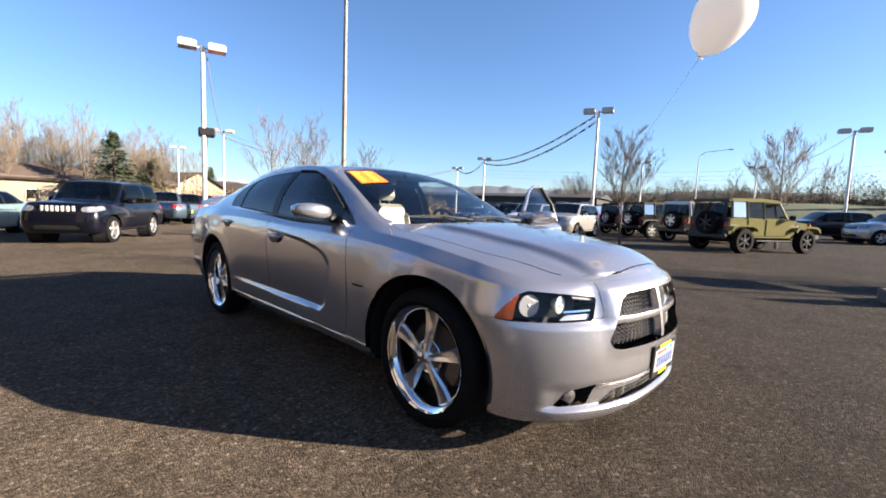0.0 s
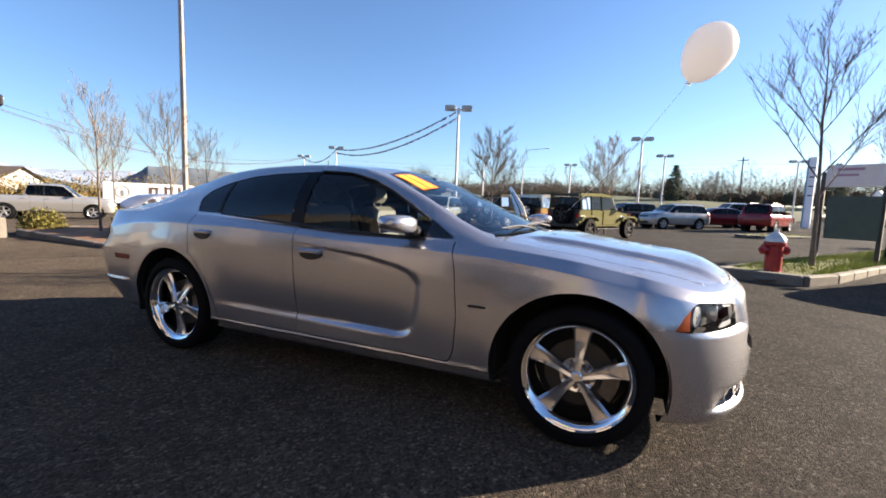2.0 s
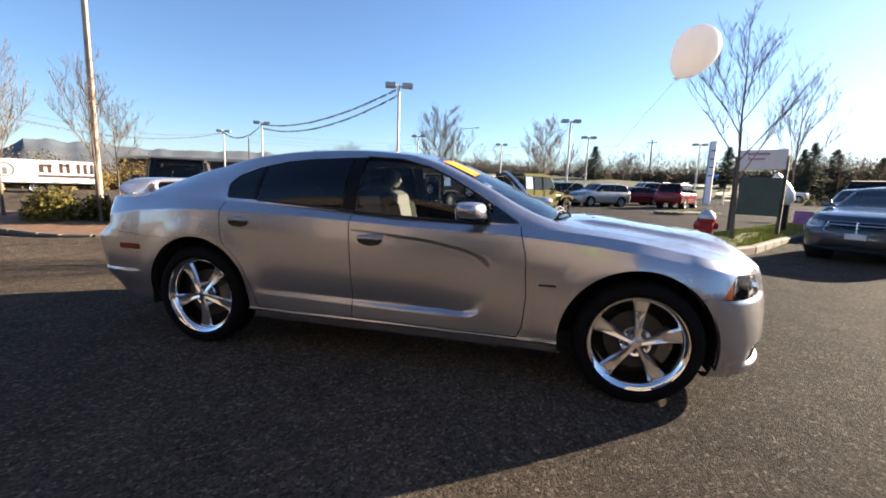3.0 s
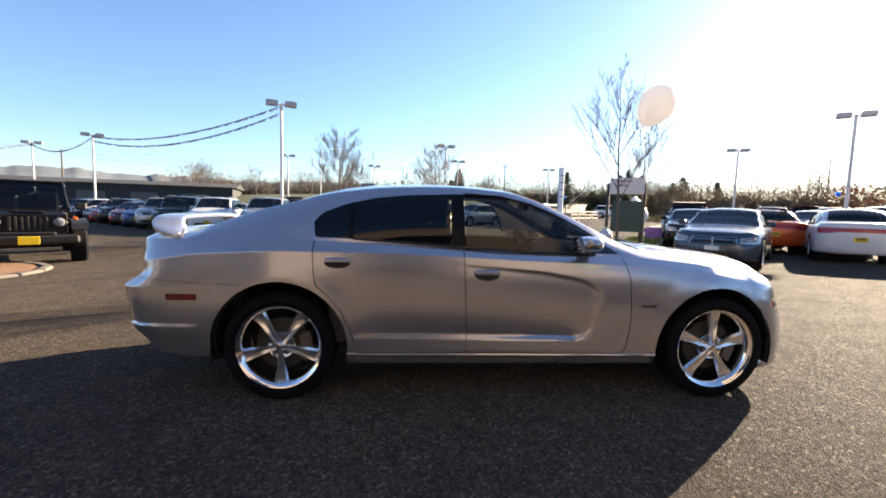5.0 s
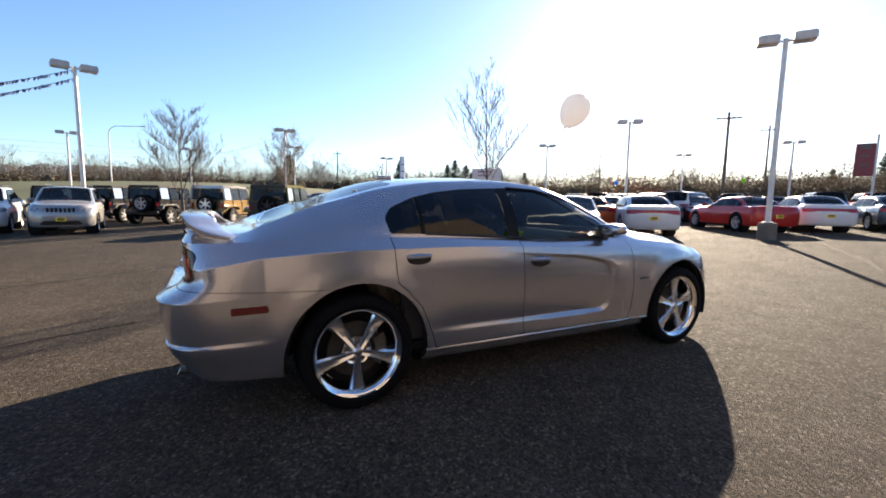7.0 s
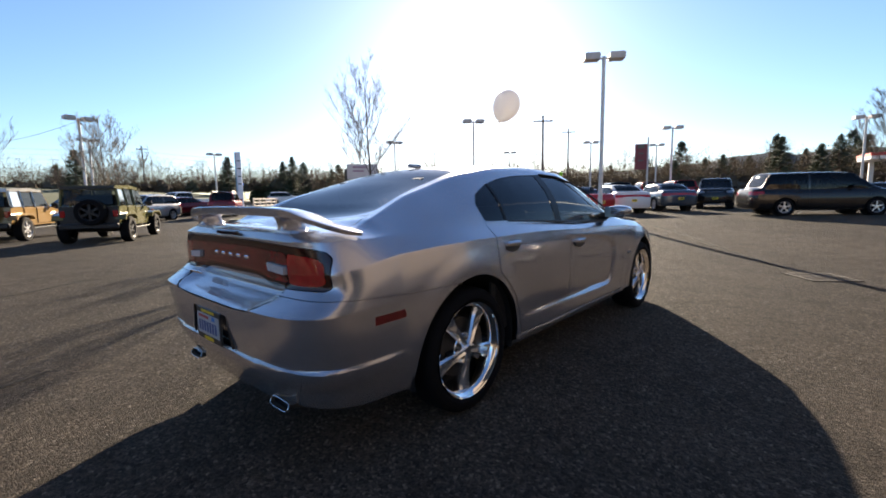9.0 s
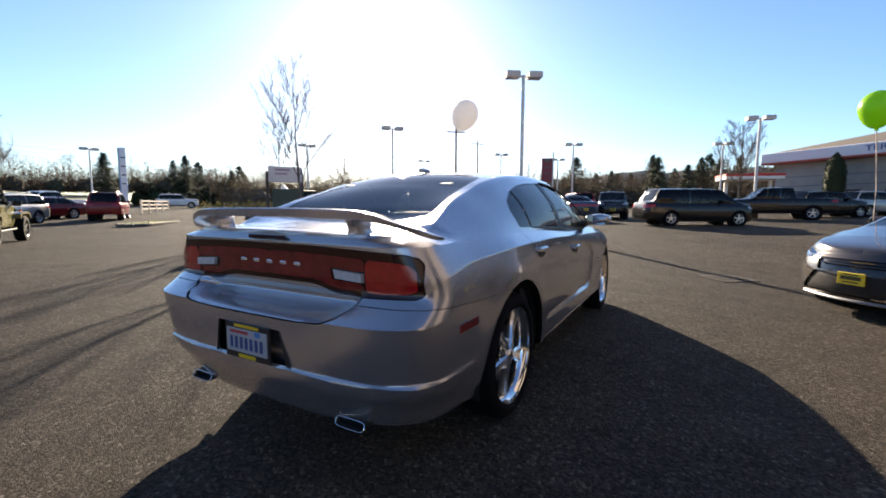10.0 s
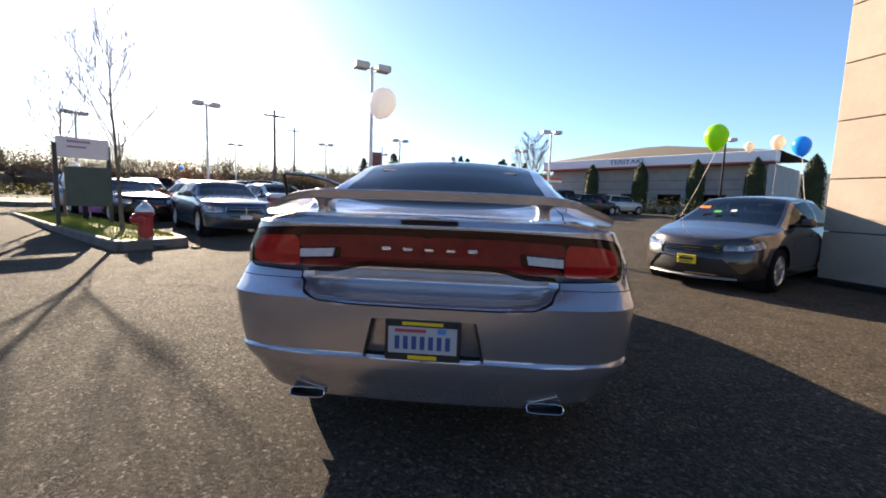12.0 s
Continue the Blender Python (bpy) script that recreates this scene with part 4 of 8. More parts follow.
for z in np.linspace(0.522, 0.774, 9):
    x0 = face_x(grille, 0, z) - 0.014
    bar.v += [(x0 + dx, dy * 1.2, z) for dx, dy in BAR]
bar.f = [(i * 8 + j, i * 8 + (j + 1) % 8, i * 8 + 8 + (j + 1) % 8, i * 8 + 8 + j) for i in range(8) for j in range(8)] + [tuple(range(8)), tuple(range(64, 72))]
part("grille_post", bar, PAINT, car)
iv, if_ = both(*intake)
part("intake_backing", panel(iv - np.array([0.05, 0, 0]), if_, -0.046), MATT_BLACK, car)
im = Geo()
for r in range(4):
    im.tube([(face_x(intake, yy, 0.295) - 0.022, yy, 0.272 + r * 0.016 + (0.005 if k % 2 else -0.005)) for k, yy in enumerate(np.linspace(-0.45, 0.45, 50))], 0.003, 4, False)
part("intake_mesh", im, BLACK, car)

# tail: one lamp across the tail, red over dark red, with white reversing lenses
DEEP_RED = mat("deep_red_lens", (0.15, 0.008, 0.011), 0.12, coat=0.5, grain=0.35, scale=14)
tv, tf = both(*taillamp)
tl = part("taillight", panel(tv, tf, 0.015), DARK_RED, car, "full-width red taillight with dark border")
for left in (False, True):
    a = taillamp

    def lens(poly, lift, depth=0.003):
        return panel(*clip(*a, poly_dist(poly, -a[0][:, 1], a[0][:, 2])), depth, mirror=left, lift=lift)
    part("brake_lens", lens([(0.585, 1.0), (0.74, 0.992), (0.79, 0.98), (0.812, 0.955), (0.818, 0.885), (0.80, 0.866), (0.62, 0.856), (0.585, 0.862)], 0.003), RED_LENS, tl, "bright red outer lens")
    part("reversing_lens", Geo().prism([((1 if left else -1) * a_, b_) for a_, b_ in ((0.42, 0.947), (0.575, 0.938), (0.577, 0.902), (0.43, 0.910))], -2.44, -2.4715, "yz"), WHITE_LENS, tl, "white reversing lens")
    part("tail_lens", lens([(0.0, 1.012), (0.3, 1.011), (0.583, 1.0), (0.583, 0.944), (0.39, 0.955), (0.40, 0.902), (0.583, 0.893), (0.583, 0.862), (0.43, 0.862), (0.34, 0.885), (0.28, 0.895), (0.0, 0.896)], 0.003), DEEP_RED, tl, "deep red lens across the tail")
for i in range(5):
    yy = 0.19 - 0.095 * i
    part("emblem_letter", Geo().box((-2.463, yy, 0.955), (0.008, 0.042, 0.016), ch=0.004), CHROME, tl, "raised chrome letter, drawn as a plain shape")
part("third_brake_lens", Geo().box((-2.472, 0, 1.075), (0.02, 0.25, 0.02), ch=0.004), DARK_RED, car)
part("trunk_badge", Geo().box((-2.50, 0.43, 0.822), (0.006, 0.17, 0.014), ch=0.003), CHROME, car, "small chrome badge on the lid")
kv, kf = both(*pocket)
part("plate_recess", panel(kv + np.array([0.045, 0, 0]), kf, -0.04), PAINT, car, "tapered plate recess in body colour")
for sg in (-1, 1):
    part("recess_side", Geo().tube([(-2.592, sg * 0.2145, 0.676), (-2.585, sg * 0.25, 0.512)], 0.006, 6), BLACK, car)


def number_plate(parent, m):
    fr = part("plate_frame", Geo().box((0, 0, 0), (0.315, 0.012, 0.172), ch=0.004), BLACK, parent, "black dealer frame with yellow lettering", m=m)
    part("plate_face", Geo().box((0, -0.007, 0.002), (0.285, 0.004, 0.112), ch=0.001), PLATE_W, fr, "white plate with blue characters as bars")
    rows = [(-0.105 + 0.035 * k, -0.008, 0.02, 0.056) for k in range(7)]
    for r in rows:
        bars("plate_character", [r], PLATE_BLUE, fr, pose(0, -0.0095, 0))
    bars("frame_text", [(0, 0.072, 0.17, 0.014)], PLATE_Y, fr, pose(0, -0.007, 0))
    bars("frame_text", [(0, -0.071, 0.12, 0.017)], PLATE_Y, fr, pose(0, -0.007, 0))
    bars("plate_heading", [(-0.05, 0.043, 0.13, 0.014)], PLATE_RED, fr, pose(0, -0.0095, 0))
    part("plate_tab", Geo().box((0.08, -0.0095, 0.045), (0.035, 0.003, 0.022)), mat("plate_tab_blue", (0.05, 0.2, 0.5), 0.5), fr)
    return fr


number_plate(car, pose(-2.598, 0, 0.592, 0, 0, -90))
number_plate(car, pose(2.376, -0.0, 0.41, 3, 0, 90))

# rear wing on two posts, its ends swept forward on to the tail
wing = Geo()
# stations from one end to the middle: leading edge, trailing edge, thickness
WING = [((-2.19, -0.80, 1.085), (-2.215, -0.83, 1.082), 0.014), ((-2.19, -0.775, 1.09), (-2.28, -0.825, 1.092), 0.02), ((-2.205, -0.735, 1.10), (-2.35, -0.79, 1.115), 0.024), ((-2.235, -0.665, 1.118), (-2.415, -0.70, 1.15), 0.025),
        ((-2.285, -0.56, 1.164), (-2.45, -0.58, 1.182), 0.036), ((-2.32, -0.42, 1.184), (-2.465, -0.43, 1.191), 0.042), ((-2.335, -0.2, 1.19), (-2.475, -0.2, 1.195), 0.042), ((-2.338, 0, 1.191), (-2.478, 0, 1.196), 0.042)]
WING += [((a[0], -a[1], a[2]), (b[0], -b[1], b[2]), h) for a, b, h in WING[-2::-1]]
st = np.array([[*a, *b, h] for a, b, h in WING])
npt = len(st)
dense = []
for i in range(npt - 1):
    for t in np.arange(6) / 6:
        p0, p1, p2, p3 = st[max(i - 1, 0)], st[i], st[i + 1], st[min(i + 2, npt - 1)]
        dense.append(0.5 * (2 * p1 + (p2 - p0) * t + (2 * p0 - 5 * p1 + 4 * p2 - p3) * t * t + (3 * p1 - p0 - 3 * p2 + p3) * t ** 3))
dense.append(st[-1])
PR = [(0.0, 0.0), (0.06, 0.3), (0.3, 0.46), (0.65, 0.44), (0.96, 0.38), (1.0, 0.28), (0.975, -0.55), (0.93, -0.64), (0.7, -0.45), (0.3, -0.4), (0.06, -0.3)]
for q in dense:
    le, te = q[:3], q[3:6]
    wing.v += [tuple(le + (te - le) * u + np.array((0, 0, w * q[6]))) for u, w in PR]
k = len(PR)
for i in range(len(dense) - 1):
    wing.f += [(i * k + j, i * k + (j + 1) % k, (i + 1) * k + (j + 1) % k, (i + 1) * k + j) for j in range(k)]
wing.f += [tuple(range(k)), tuple(range(len(wing.v) - k, len(wing.v)))]
wg = part("rear_wing", wing, PAINT, car, "painted rear wing swept on to the tail", angle=32)
for yy in (-0.49, 0.49):
    # flared at the foot and under the wing
    ps = Geo()
    for z, lx, ly in ((1.082, 0.09, 0.05), (1.095, 0.075, 0.036), (1.12, 0.066, 0.028), (1.145, 0.066, 0.032), (1.162, 0.07, 0.05), (1.176, 0.072, 0.075)):
        for k in range(20):
            a = 2 * math.pi * k / 20
            ps.v.append((-2.37 - (z - 1.12) * 0.25 + lx * math.copysign(abs(math.cos(a)) ** 0.6, math.cos(a)), yy + ly * math.copysign(abs(math.sin(a)) ** 0.75, math.sin(a)), z))
    ps.f = [(r * 20 + k, r * 20 + (k + 1) % 20, (r + 1) * 20 + (k + 1) % 20, (r + 1) * 20 + k) for r in range(5) for k in range(20)] + [tuple(range(20))[::-1], tuple(range(100, 120))]
    part("wing_post", ps, PAINT, wg)

# insides of the body
lv, lf = both(*LINER)
part("inner_shell", panel(lv * np.array([0.982, 0.965, 1.0]), lf, 0.0), MATT_BLACK, car)
ub = Geo()
ub.box((-0.05, 0, 0.22), (2.1, 1.5, 0.06), ch=0.02)
# unseen upright nose box and two front trays added to block leaking sun
ub.box((1.965, 0, 0.41), (0.08, 1.44, 0.46), ch=0.01).box((2.02, 0, 0.212), (0.2, 1.2, 0.02)).box((2.16, 0, 0.208), (0.1, 0.8, 0.02)).box((-2.0, 0, 0.38), (0.55, 1.2, 0.08), ch=0.02).box((2.0, 0, 0.28), (0.3, 1.2, 0.14), ch=0.02).box((0.0, 0, 0.36), (3.9, 0.9, 0.16), ch=0.02)
part("underbody_with_light_block", ub, MATT_BLACK, car)
for wx, wr in ARCH:
    for sg in (-1, 1):
        al = Geo()
        for k in range(33):
            a = radians(-14 + 208 * k / 32)
            for rr_, yy in ((wr + 0.01, 0.895), (wr + 0.012, 0.52), (0.12, 0.51)):
                al.v.append((wx + rr_ * math.cos(a), sg * yy, 0.362 + rr_ * math.sin(a)))
        for k in range(32):
            al.f += [(k * 3 + j, k * 3 + j + 1, k * 3 + j + 4, k * 3 + j + 3) for j in (0, 1)]
        part("wheel_arch_liner", al, MATT_BLACK, car)
fl = Geo().box((-0.35, 0, 0.33), (2.6, 1.66, 0.05)).box((1.0, 0, 0.62), (0.08, 1.6, 0.7)).box((-1.85, 0, 0.7), (0.06, 1.5, 0.7)).box((-1.55, 0, 1.06), (0.6, 1.3, 0.02))
fl.box((-0.35, 0.845, 0.62), (0.14, 0.05, 0.7)).box((-0.35, -0.845, 0.62), (0.14, 0.05, 0.7))
part("cabin_floor", fl, CARPET, car)
for sg in (-1, 1):
    part("door_card", Geo().box((0.22 if sg < 0 else -0.8, sg * 0.83, 0.68), (1.05 if sg < 0 else 0.8, 0.05, 0.66), ch=0.02), TRIM_IN, car)
part("door_card", Geo().box((-0.8, -0.83, 0.7), (0.85, 0.05, 0.66), ch=0.02), TRIM_IN, car)
roof_in = Geo().box((-0.5, 0, 1.40), (1.25, 1.08, 0.03), ch=0.012)
part("headliner", roof_in, mat("headliner_grey", (0.13, 0.125, 0.12), 0.9, grain=0.1), car)
dash = Geo()
dash.prism([(1.02, 1.0), (0.78, 1.015), (0.62, 0.985), (0.58, 0.9), (0.66, 0.75), (0.75, 0.6), (1.02, 0.6)], -0.8, 0.8, "xz")
part("dashboard", dash, TRIM_IN, car)
part("console", Geo().box((0.2, 0, 0.58), (1.1, 0.26, 0.3), ch=0.03), TRIM_IN, car)
st = Geo().lathe([(0.175 + 0.015 * math.cos(a), 0.015 * math.sin(a)) for a in np.linspace(0, 2 * math.pi, 9)[:-1]], 28, close=True)
st.box((0, 0, 0), (0.34, 0.05, 0.02), ch=0.006).box((0, 0, 0.0), (0.13, 0.13, 0.05), ch=0.02).box((0, -0.09, 0), (0.05, 0.15, 0.02), ch=0.006)
part("steering_wheel", st, TRIM_IN, car, m=pose(0.42, 0.37, 0.97, 0, 62, 0))


def seat(name, x, y, w):
    s = part(name, Geo().box((0.24, 0, 0.13), (0.52, w, 0.17), pose(0, 0, 0, 0, -6, 0), 0.05), LEATHER, car, "pale grey leather seat", m=pose(x, y, 0.42))
    part("backrest", Geo().box((0, 0, 0.33), (0.15, w * 0.95, 0.66), pose(-0.04, 0, 0.1, 0, -14, 0), 0.05).box((0.05, w * 0.42, 0.3), (0.12, 0.07, 0.5), pose(-0.04, 0, 0.1, 0, -14, 0), 0.03).box((0.05, -w * 0.42, 0.3), (0.12, 0.07, 0.5), pose(-0.04, 0, 0.1, 0, -14, 0), 0.03), LEATHER, s)
    for hy in ((0,) if w < 0.8 else (-0.35, 0.35)):
        part("headrest", Geo().box((0, hy, 0.78), (0.1, 0.26, 0.17), pose(-0.04, 0, 0.1, 0, -12, 0), 0.04).tube([(-0.19, hy - 0.06, 0.75), (-0.21, hy - 0.06, 0.82)], 0.006, 6).tube([(-0.19, hy + 0.06, 0.75), (-0.21, hy + 0.06, 0.82)], 0.006, 6), LEATHER, s)
    return s


seat("front_seat", -0.3, -0.37, 0.52)
seat("front_seat", -0.3, 0.37, 0.52)
seat("rear_bench", -1.2, 0, 1.3)
part("inside_mirror", Geo().box((0.3, 0, 1.33), (0.03, 0.24, 0.065), ch=0.012).tube([(0.3, 0, 1.35), (0.25, 0, 1.41)], 0.01, 6), BLACK, car)
# wipers
for y0, y1 in ((-0.05, -0.62), (0.55, -0.02)):
    part("wiper", Geo().tube([(1.07, y0, 1.065), (1.03, (y0 + y1) / 2, 1.092), (0.99, y1, 1.083)], [0.008, 0.006, 0.004], 6).box((1.02, (y0 + y1) / 2, 1.080), (0.012, abs(y1 - y0) * 0.95, 0.008), pose(0, 0, 0), 0.003), BLACK, car)
part("washer_jet", Geo().box((1.25, -0.3, 1.045), (0.03, 0.025, 0.012), ch=0.004), BLACK, car)
# sale sticker on the windshield's upper corner
def on_screen(poly, lift):
    v, f = screen
    return panel(*clip(v, f, poly_dist(poly, v[:, 0], -v[:, 1])), 0.0, lift=lift)


stk = part("sale_sticker", on_screen([(0.20, 0.30), (0.20, 0.535), (0.44, 0.565), (0.44, 0.32)], 0.003), STICKER, car, "orange sale sticker with yellow figures")
for y0 in (0.345, 0.455):
    part("sticker_figure", on_screen([(0.225, y0 + 0.035), (0.225, y0 + 0.07), (0.42, y0 + 0.09), (0.42, y0 + 0.05), (0.265, y0 + 0.038), (0.28, y0 + 0.012), (0.265, y0 + 0.005)], 0.006), STICKER_Y, stk, "yellow figure one")
part("roof_aerial", Geo().box((-1.05, 0, 1.482), (0.14, 0.035, 0.03), ch=0.012), PAINT, car)


def alloy_wheel(parent, m, turn):
    """A five-spoke chrome wheel about its own y axis, outside towards -y."""
    w = new("wheel")
    w.parent, w.matrix_basis = parent, m
    ax = pose(0, 0, 0, 90, 0, 0)
    T = [(0.285, -0.105), (0.30, -0.12), (0.335, -0.118), (0.352, -0.105), (0.361, -0.085), (0.364, -0.04), (0.364, 0.04), (0.361, 0.085), (0.35, 0.108), (0.3, 0.12), (0.27, 0.1), (0.27, -0.09)]
    tyre = Geo().lathe([(r, -z) for r, z in T], 64, ax, close=True)
    part("tyre", tyre, RUBBER, w)
    R = [(0.272, 0.108), (0.279, 0.112), (0.279, 0.104), (0.268, 0.098), (0.256, 0.088), (0.247, 0.07), (0.244, 0.045), (0.243, 0.0), (0.24, -0.09), (0.262, -0.1), (0.274, -0.1), (0.274, 0.09)]
    part("rim", Geo().lathe([(r, z) for r, z in R], 64, ax, close=True), CHROME, w, "polished chrome rim")
    for k in range(5):
        sp = Geo()
        sec = [(0.022, 0.021, 0.085, 0.03), (0.06, 0.022, 0.083, 0.03), (0.11, 0.027, 0.076, 0.028), (0.17, 0.036, 0.066, 0.026), (0.215, 0.044, 0.064, 0.026), (0.246, 0.051, 0.07, 0.03)]
        for r, hw, y, th in sec:
            sp.v += [(-hw, -y + 0.012, r), (-hw * 0.72, -y - 0.002, r), (0, -y + 0.004, r), (hw * 0.72, -y - 0.002, r), (hw, -y + 0.012, r), (hw * 0.8, -y + th + 0.01, r), (-hw * 0.8, -y + th + 0.01, r)]
        for i in range(len(sec) - 1):
            sp.f += [(i * 7 + j, i * 7 + (j + 1) % 7, (i + 1) * 7 + (j + 1) % 7, (i + 1) * 7 + j) for j in range(7)]
        sp.f += [tuple(range(7)), tuple(range(35, 42))]
        part("spoke", sp, SPOKE, w, m=pose(0, 0, 0, 0, turn + 72 * k, 0), angle=25)
        part("lug_nut", Geo().lathe([(0.0, 0.075), (0.009, 0.074), (0.013, 0.068), (0.013, 0.04)], 6, pose(0, 0, 0, 0, turn + 36 + 72 * k, 0) @ pose(0, 0, 0.058, 90, 0, 0)), IRON, w)
    part("hub", Geo().lathe([(0.0, 0.094), (0.022, 0.092), (0.028, 0.086), (0.03, 0.06), (0.036, 0.053), (0.076, 0.053), (0.088, 0.06), (0.092, 0.055), (0.094, 0.0)], 40, ax), CHROME, w, "alloy hub with centre cap")
    part("brake_disc", Geo().lathe([(0.05, 0.012), (0.175, 0.012), (0.175, -0.012), (0.05, -0.012)], 40, ax, close=True), DISC_GREY, w)
    cal = Geo()
    for a in np.linspace(-32, 32, 9):
        ca, sa = math.cos(radians(a + 95)), math.sin(radians(a + 95))
        cal.v += [(r * sa, y, r * ca) for r, y in ((0.125, -0.04), (0.2, -0.035), (0.205, 0.0), (0.2, 0.035), (0.125, 0.04))]
    cal.f += [(i * 5 + j, i * 5 + (j + 1) % 5, i * 5 + 5 + (j + 1) % 5, i * 5 + 5 + j) for i in range(8) for j in range(5)] + [tuple(range(5)), tuple(range(40, 45))]
    part("brake_caliper", cal, IRON, w)
    part("wheel_barrel", Geo().lathe([(0.0, -0.07), (0.24, -0.075)], 40, ax), MATT_BLACK, w)
    return w


for wx, turn in ((1.495, 3), (-1.526, 180)):
    alloy_wheel(car, pose(wx, -0.80, 0.362), turn)
    alloy_wheel(car, pose(wx, 0.80, 0.362, 0, 0, 180), turn + 20)

# ---- other cars ----
PROTO = {}


def own(ob, material):
    """The object's own material on a shared mesh."""
    if not ob.data.materials:
        ob.data.materials.append(None)
    ob.material_slots[0].link = "OBJECT"
    ob.material_slots[0].material = material
    return ob


def lot_wheel(parent, m, r, wide, alloy, spokes=5):
    key = ("wheel", r, wide, spokes)
    if key not in PROTO:
        ax = pose(0, 0, 0, 90, 0, 0)
        k = r * 0.68
        ty = Geo().lathe([(k, -wide / 2), (r * 0.93, -wide / 2), (r, -wide * 0.36), (r, wide * 0.36), (r * 0.93, wide / 2), (k, wide / 2)], 28, ax, close=True)
        rim = Geo().lathe([(k, wide * 0.46), (k * 0.97, wide * 0.5), (k * 0.9, wide * 0.44), (k * 0.86, 0.0), (k * 0.8, -wide * 0.4), (k, -wide * 0.4)], 28, ax, close=True)
        for i in range(spokes):
            rim.box((0, -wide * 0.36, k * 0.5), (k * 0.26, 0.03, k * 0.85), pose(0, 0, 0, 0, 360 / spokes * i, 0), 0.008)
        rim.lathe([(0, wide * 0.45), (k * 0.2, wide * 0.43), (k * 0.26, wide * 0.3)], 14, ax)
        bk = Geo().lathe([(0.0, -0.02), (k * 0.93, -0.02)], 20, ax)
        PROTO[key] = [q.mesh("wheel_mesh") for q in (ty, rim, bk)]
    w = new("wheel")
    w.parent, w.matrix_basis = parent, m
    for nm, me, mt in zip(("tyre", "rim", "brake_drum"), PROTO[key], (RUBBER, alloy, MATT_BLACK)):
        own(part(nm, me, None, w), mt)
    return w


LAMP_OUTLINE = [(0.95, -0.11), (0.92, -0.01), (0.8, -0.015), (0.53, -0.06), (0.56, -0.175), (0.85, -0.17)]


def shape(name, L, W, H, nose, belt, deck, xw0, xw1, xr1, xb0, hood, wheels, r, front_over, nf=2.6, nr=3.6, roof_w=0.66, clear=0.2, res=1.0, lamp=None, mouth=(0.09, 0.23, 0.5, 0.6), grid=None, tail_wide=False):
    """Panels of a car from its main measures. x is ahead, 0 at the middle of the wheelbase. xw0, xw1: foot and head of the windscreen;
    xr1, xb0: head and foot of the rear window."""
    if name in PROTO:
        return PROTO[name]
    xf = wheels / 2 + front_over
    xr = xf - L
    h = W / 2
    f0, r0 = xf - 0.6, xr + 0.42
    S = (r0 - 1, r0 - 0.5, r0, (xb0 + xr1) / 2, (xr1 + xw1) / 2, xw0, f0, f0 + 0.5, f0 + 1)
    zk = lambda *z: list(zip(S, z))
    wk = lambda k: [(r0, h * k * 0.97), (-wheels / 2, h * k), (wheels / 2, h * k), (f0, h * k * 0.955)]
    bl = lambda q: clear + (belt - clear) * q
    nz = lambda q: clear + (nose - clear) * q
    dz = lambda q: clear + 0.06 + (deck - clear - 0.06) * q
    rows_ = []
    for k, q, dx in ((0.8, 0.0, -0.14), (0.95, 0.05, -0.06), (0.985, 0.2, -0.01), (1.0, 0.42, 0.0), (1.0, 0.64, -0.01), (0.97, 0.85, -0.05), (0.91, 1.0, -0.10)):
        hz = clear + (hood - 0.05 - clear) * q
        rows_.append((wk(k), zk(dz(q), dz(q), dz(q) * 0.5 + bl(q) * 0.5, bl(q) + 0.01, bl(q), min(bl(q), hz + 0.02), (hz + nz(q)) / 2, nz(q) * 0.97, nz(q)), xr - dx * 0.7, xf + dx))
    rw = [(r0, h * 0.8), (xb0, h * 0.76), (xr1, h * roof_w), (xw1, h * (roof_w + 0.02)), (xw0, h * 0.83), (f0, h * 0.78)]
    rz = [(r0 - 1, deck + 0.02), (r0 - 0.2, deck + 0.02), (xb0 - 0.02, deck + 0.05), ((xb0 + xr1) / 2, (deck + H) / 2 + 0.03), (xr1, H - 0.07), ((xr1 + xw1) / 2, H - 0.045), (xw1, H - 0.085), ((xw0 + xw1) / 2, (hood + H) / 2 - 0.05), (xw0, hood), (f0, (hood + nose) / 2 + 0.02), (f0 + 1, nose + 0.015)]
    cz = [(r0 - 1, deck + 0.03), (r0 - 0.2, deck + 0.035), (xb0, deck + 0.055), ((xb0 + xr1) / 2, (deck + H) / 2 + 0.07), (xr1, H - 0.015), ((xr1 + xw1) / 2, H), (xw1 - 0.08, H - 0.03), ((xw0 + xw1) / 2, (hood + H) / 2), (xw0 + 0.1, hood + 0.035), (f0, (hood + nose) / 2 + 0.06), (f0 + 1, nose + 0.03)]
    fix = lambda ks: sorted({round(a, 3): b for a, b in ks}.items())
    G_, s_, jb, jr = half_skin([(fix(a), fix(b), c, d) for a, b, c, d in rows_], fix(rw), fix(rz), fix(cz), (r0, f0, nr, nf, xr + 0.12, xf - 0.12, xr + 0.12, xf - 0.13), (int(12 * res), int(60 * res), int(14 * res)), (3 if res < 1.3 else 5, int(6 * res), int(9 * res)))
    nc = len(s_)
    v = G_.reshape(-1, 3)
    sf, pf, tf_ = grid_faces(nc, 0, jb), grid_faces(nc, jb, jr), grid_faces(nc, jr, len(G_) - 1)
    bd = (v, sf)
    for wx in (wheels / 2, -wheels / 2):
        bd = clip(*bd, np.where(-bd[0][:, 1] > h * 0.4, r * 1.16 - np.hypot(bd[0][:, 0] - wx, bd[0][:, 2] - r), -1.0))
    rzs, rws = spline(fix(rz)), spline(fix(rw))
    beltz = spline(fix(rows_[-1][1]))
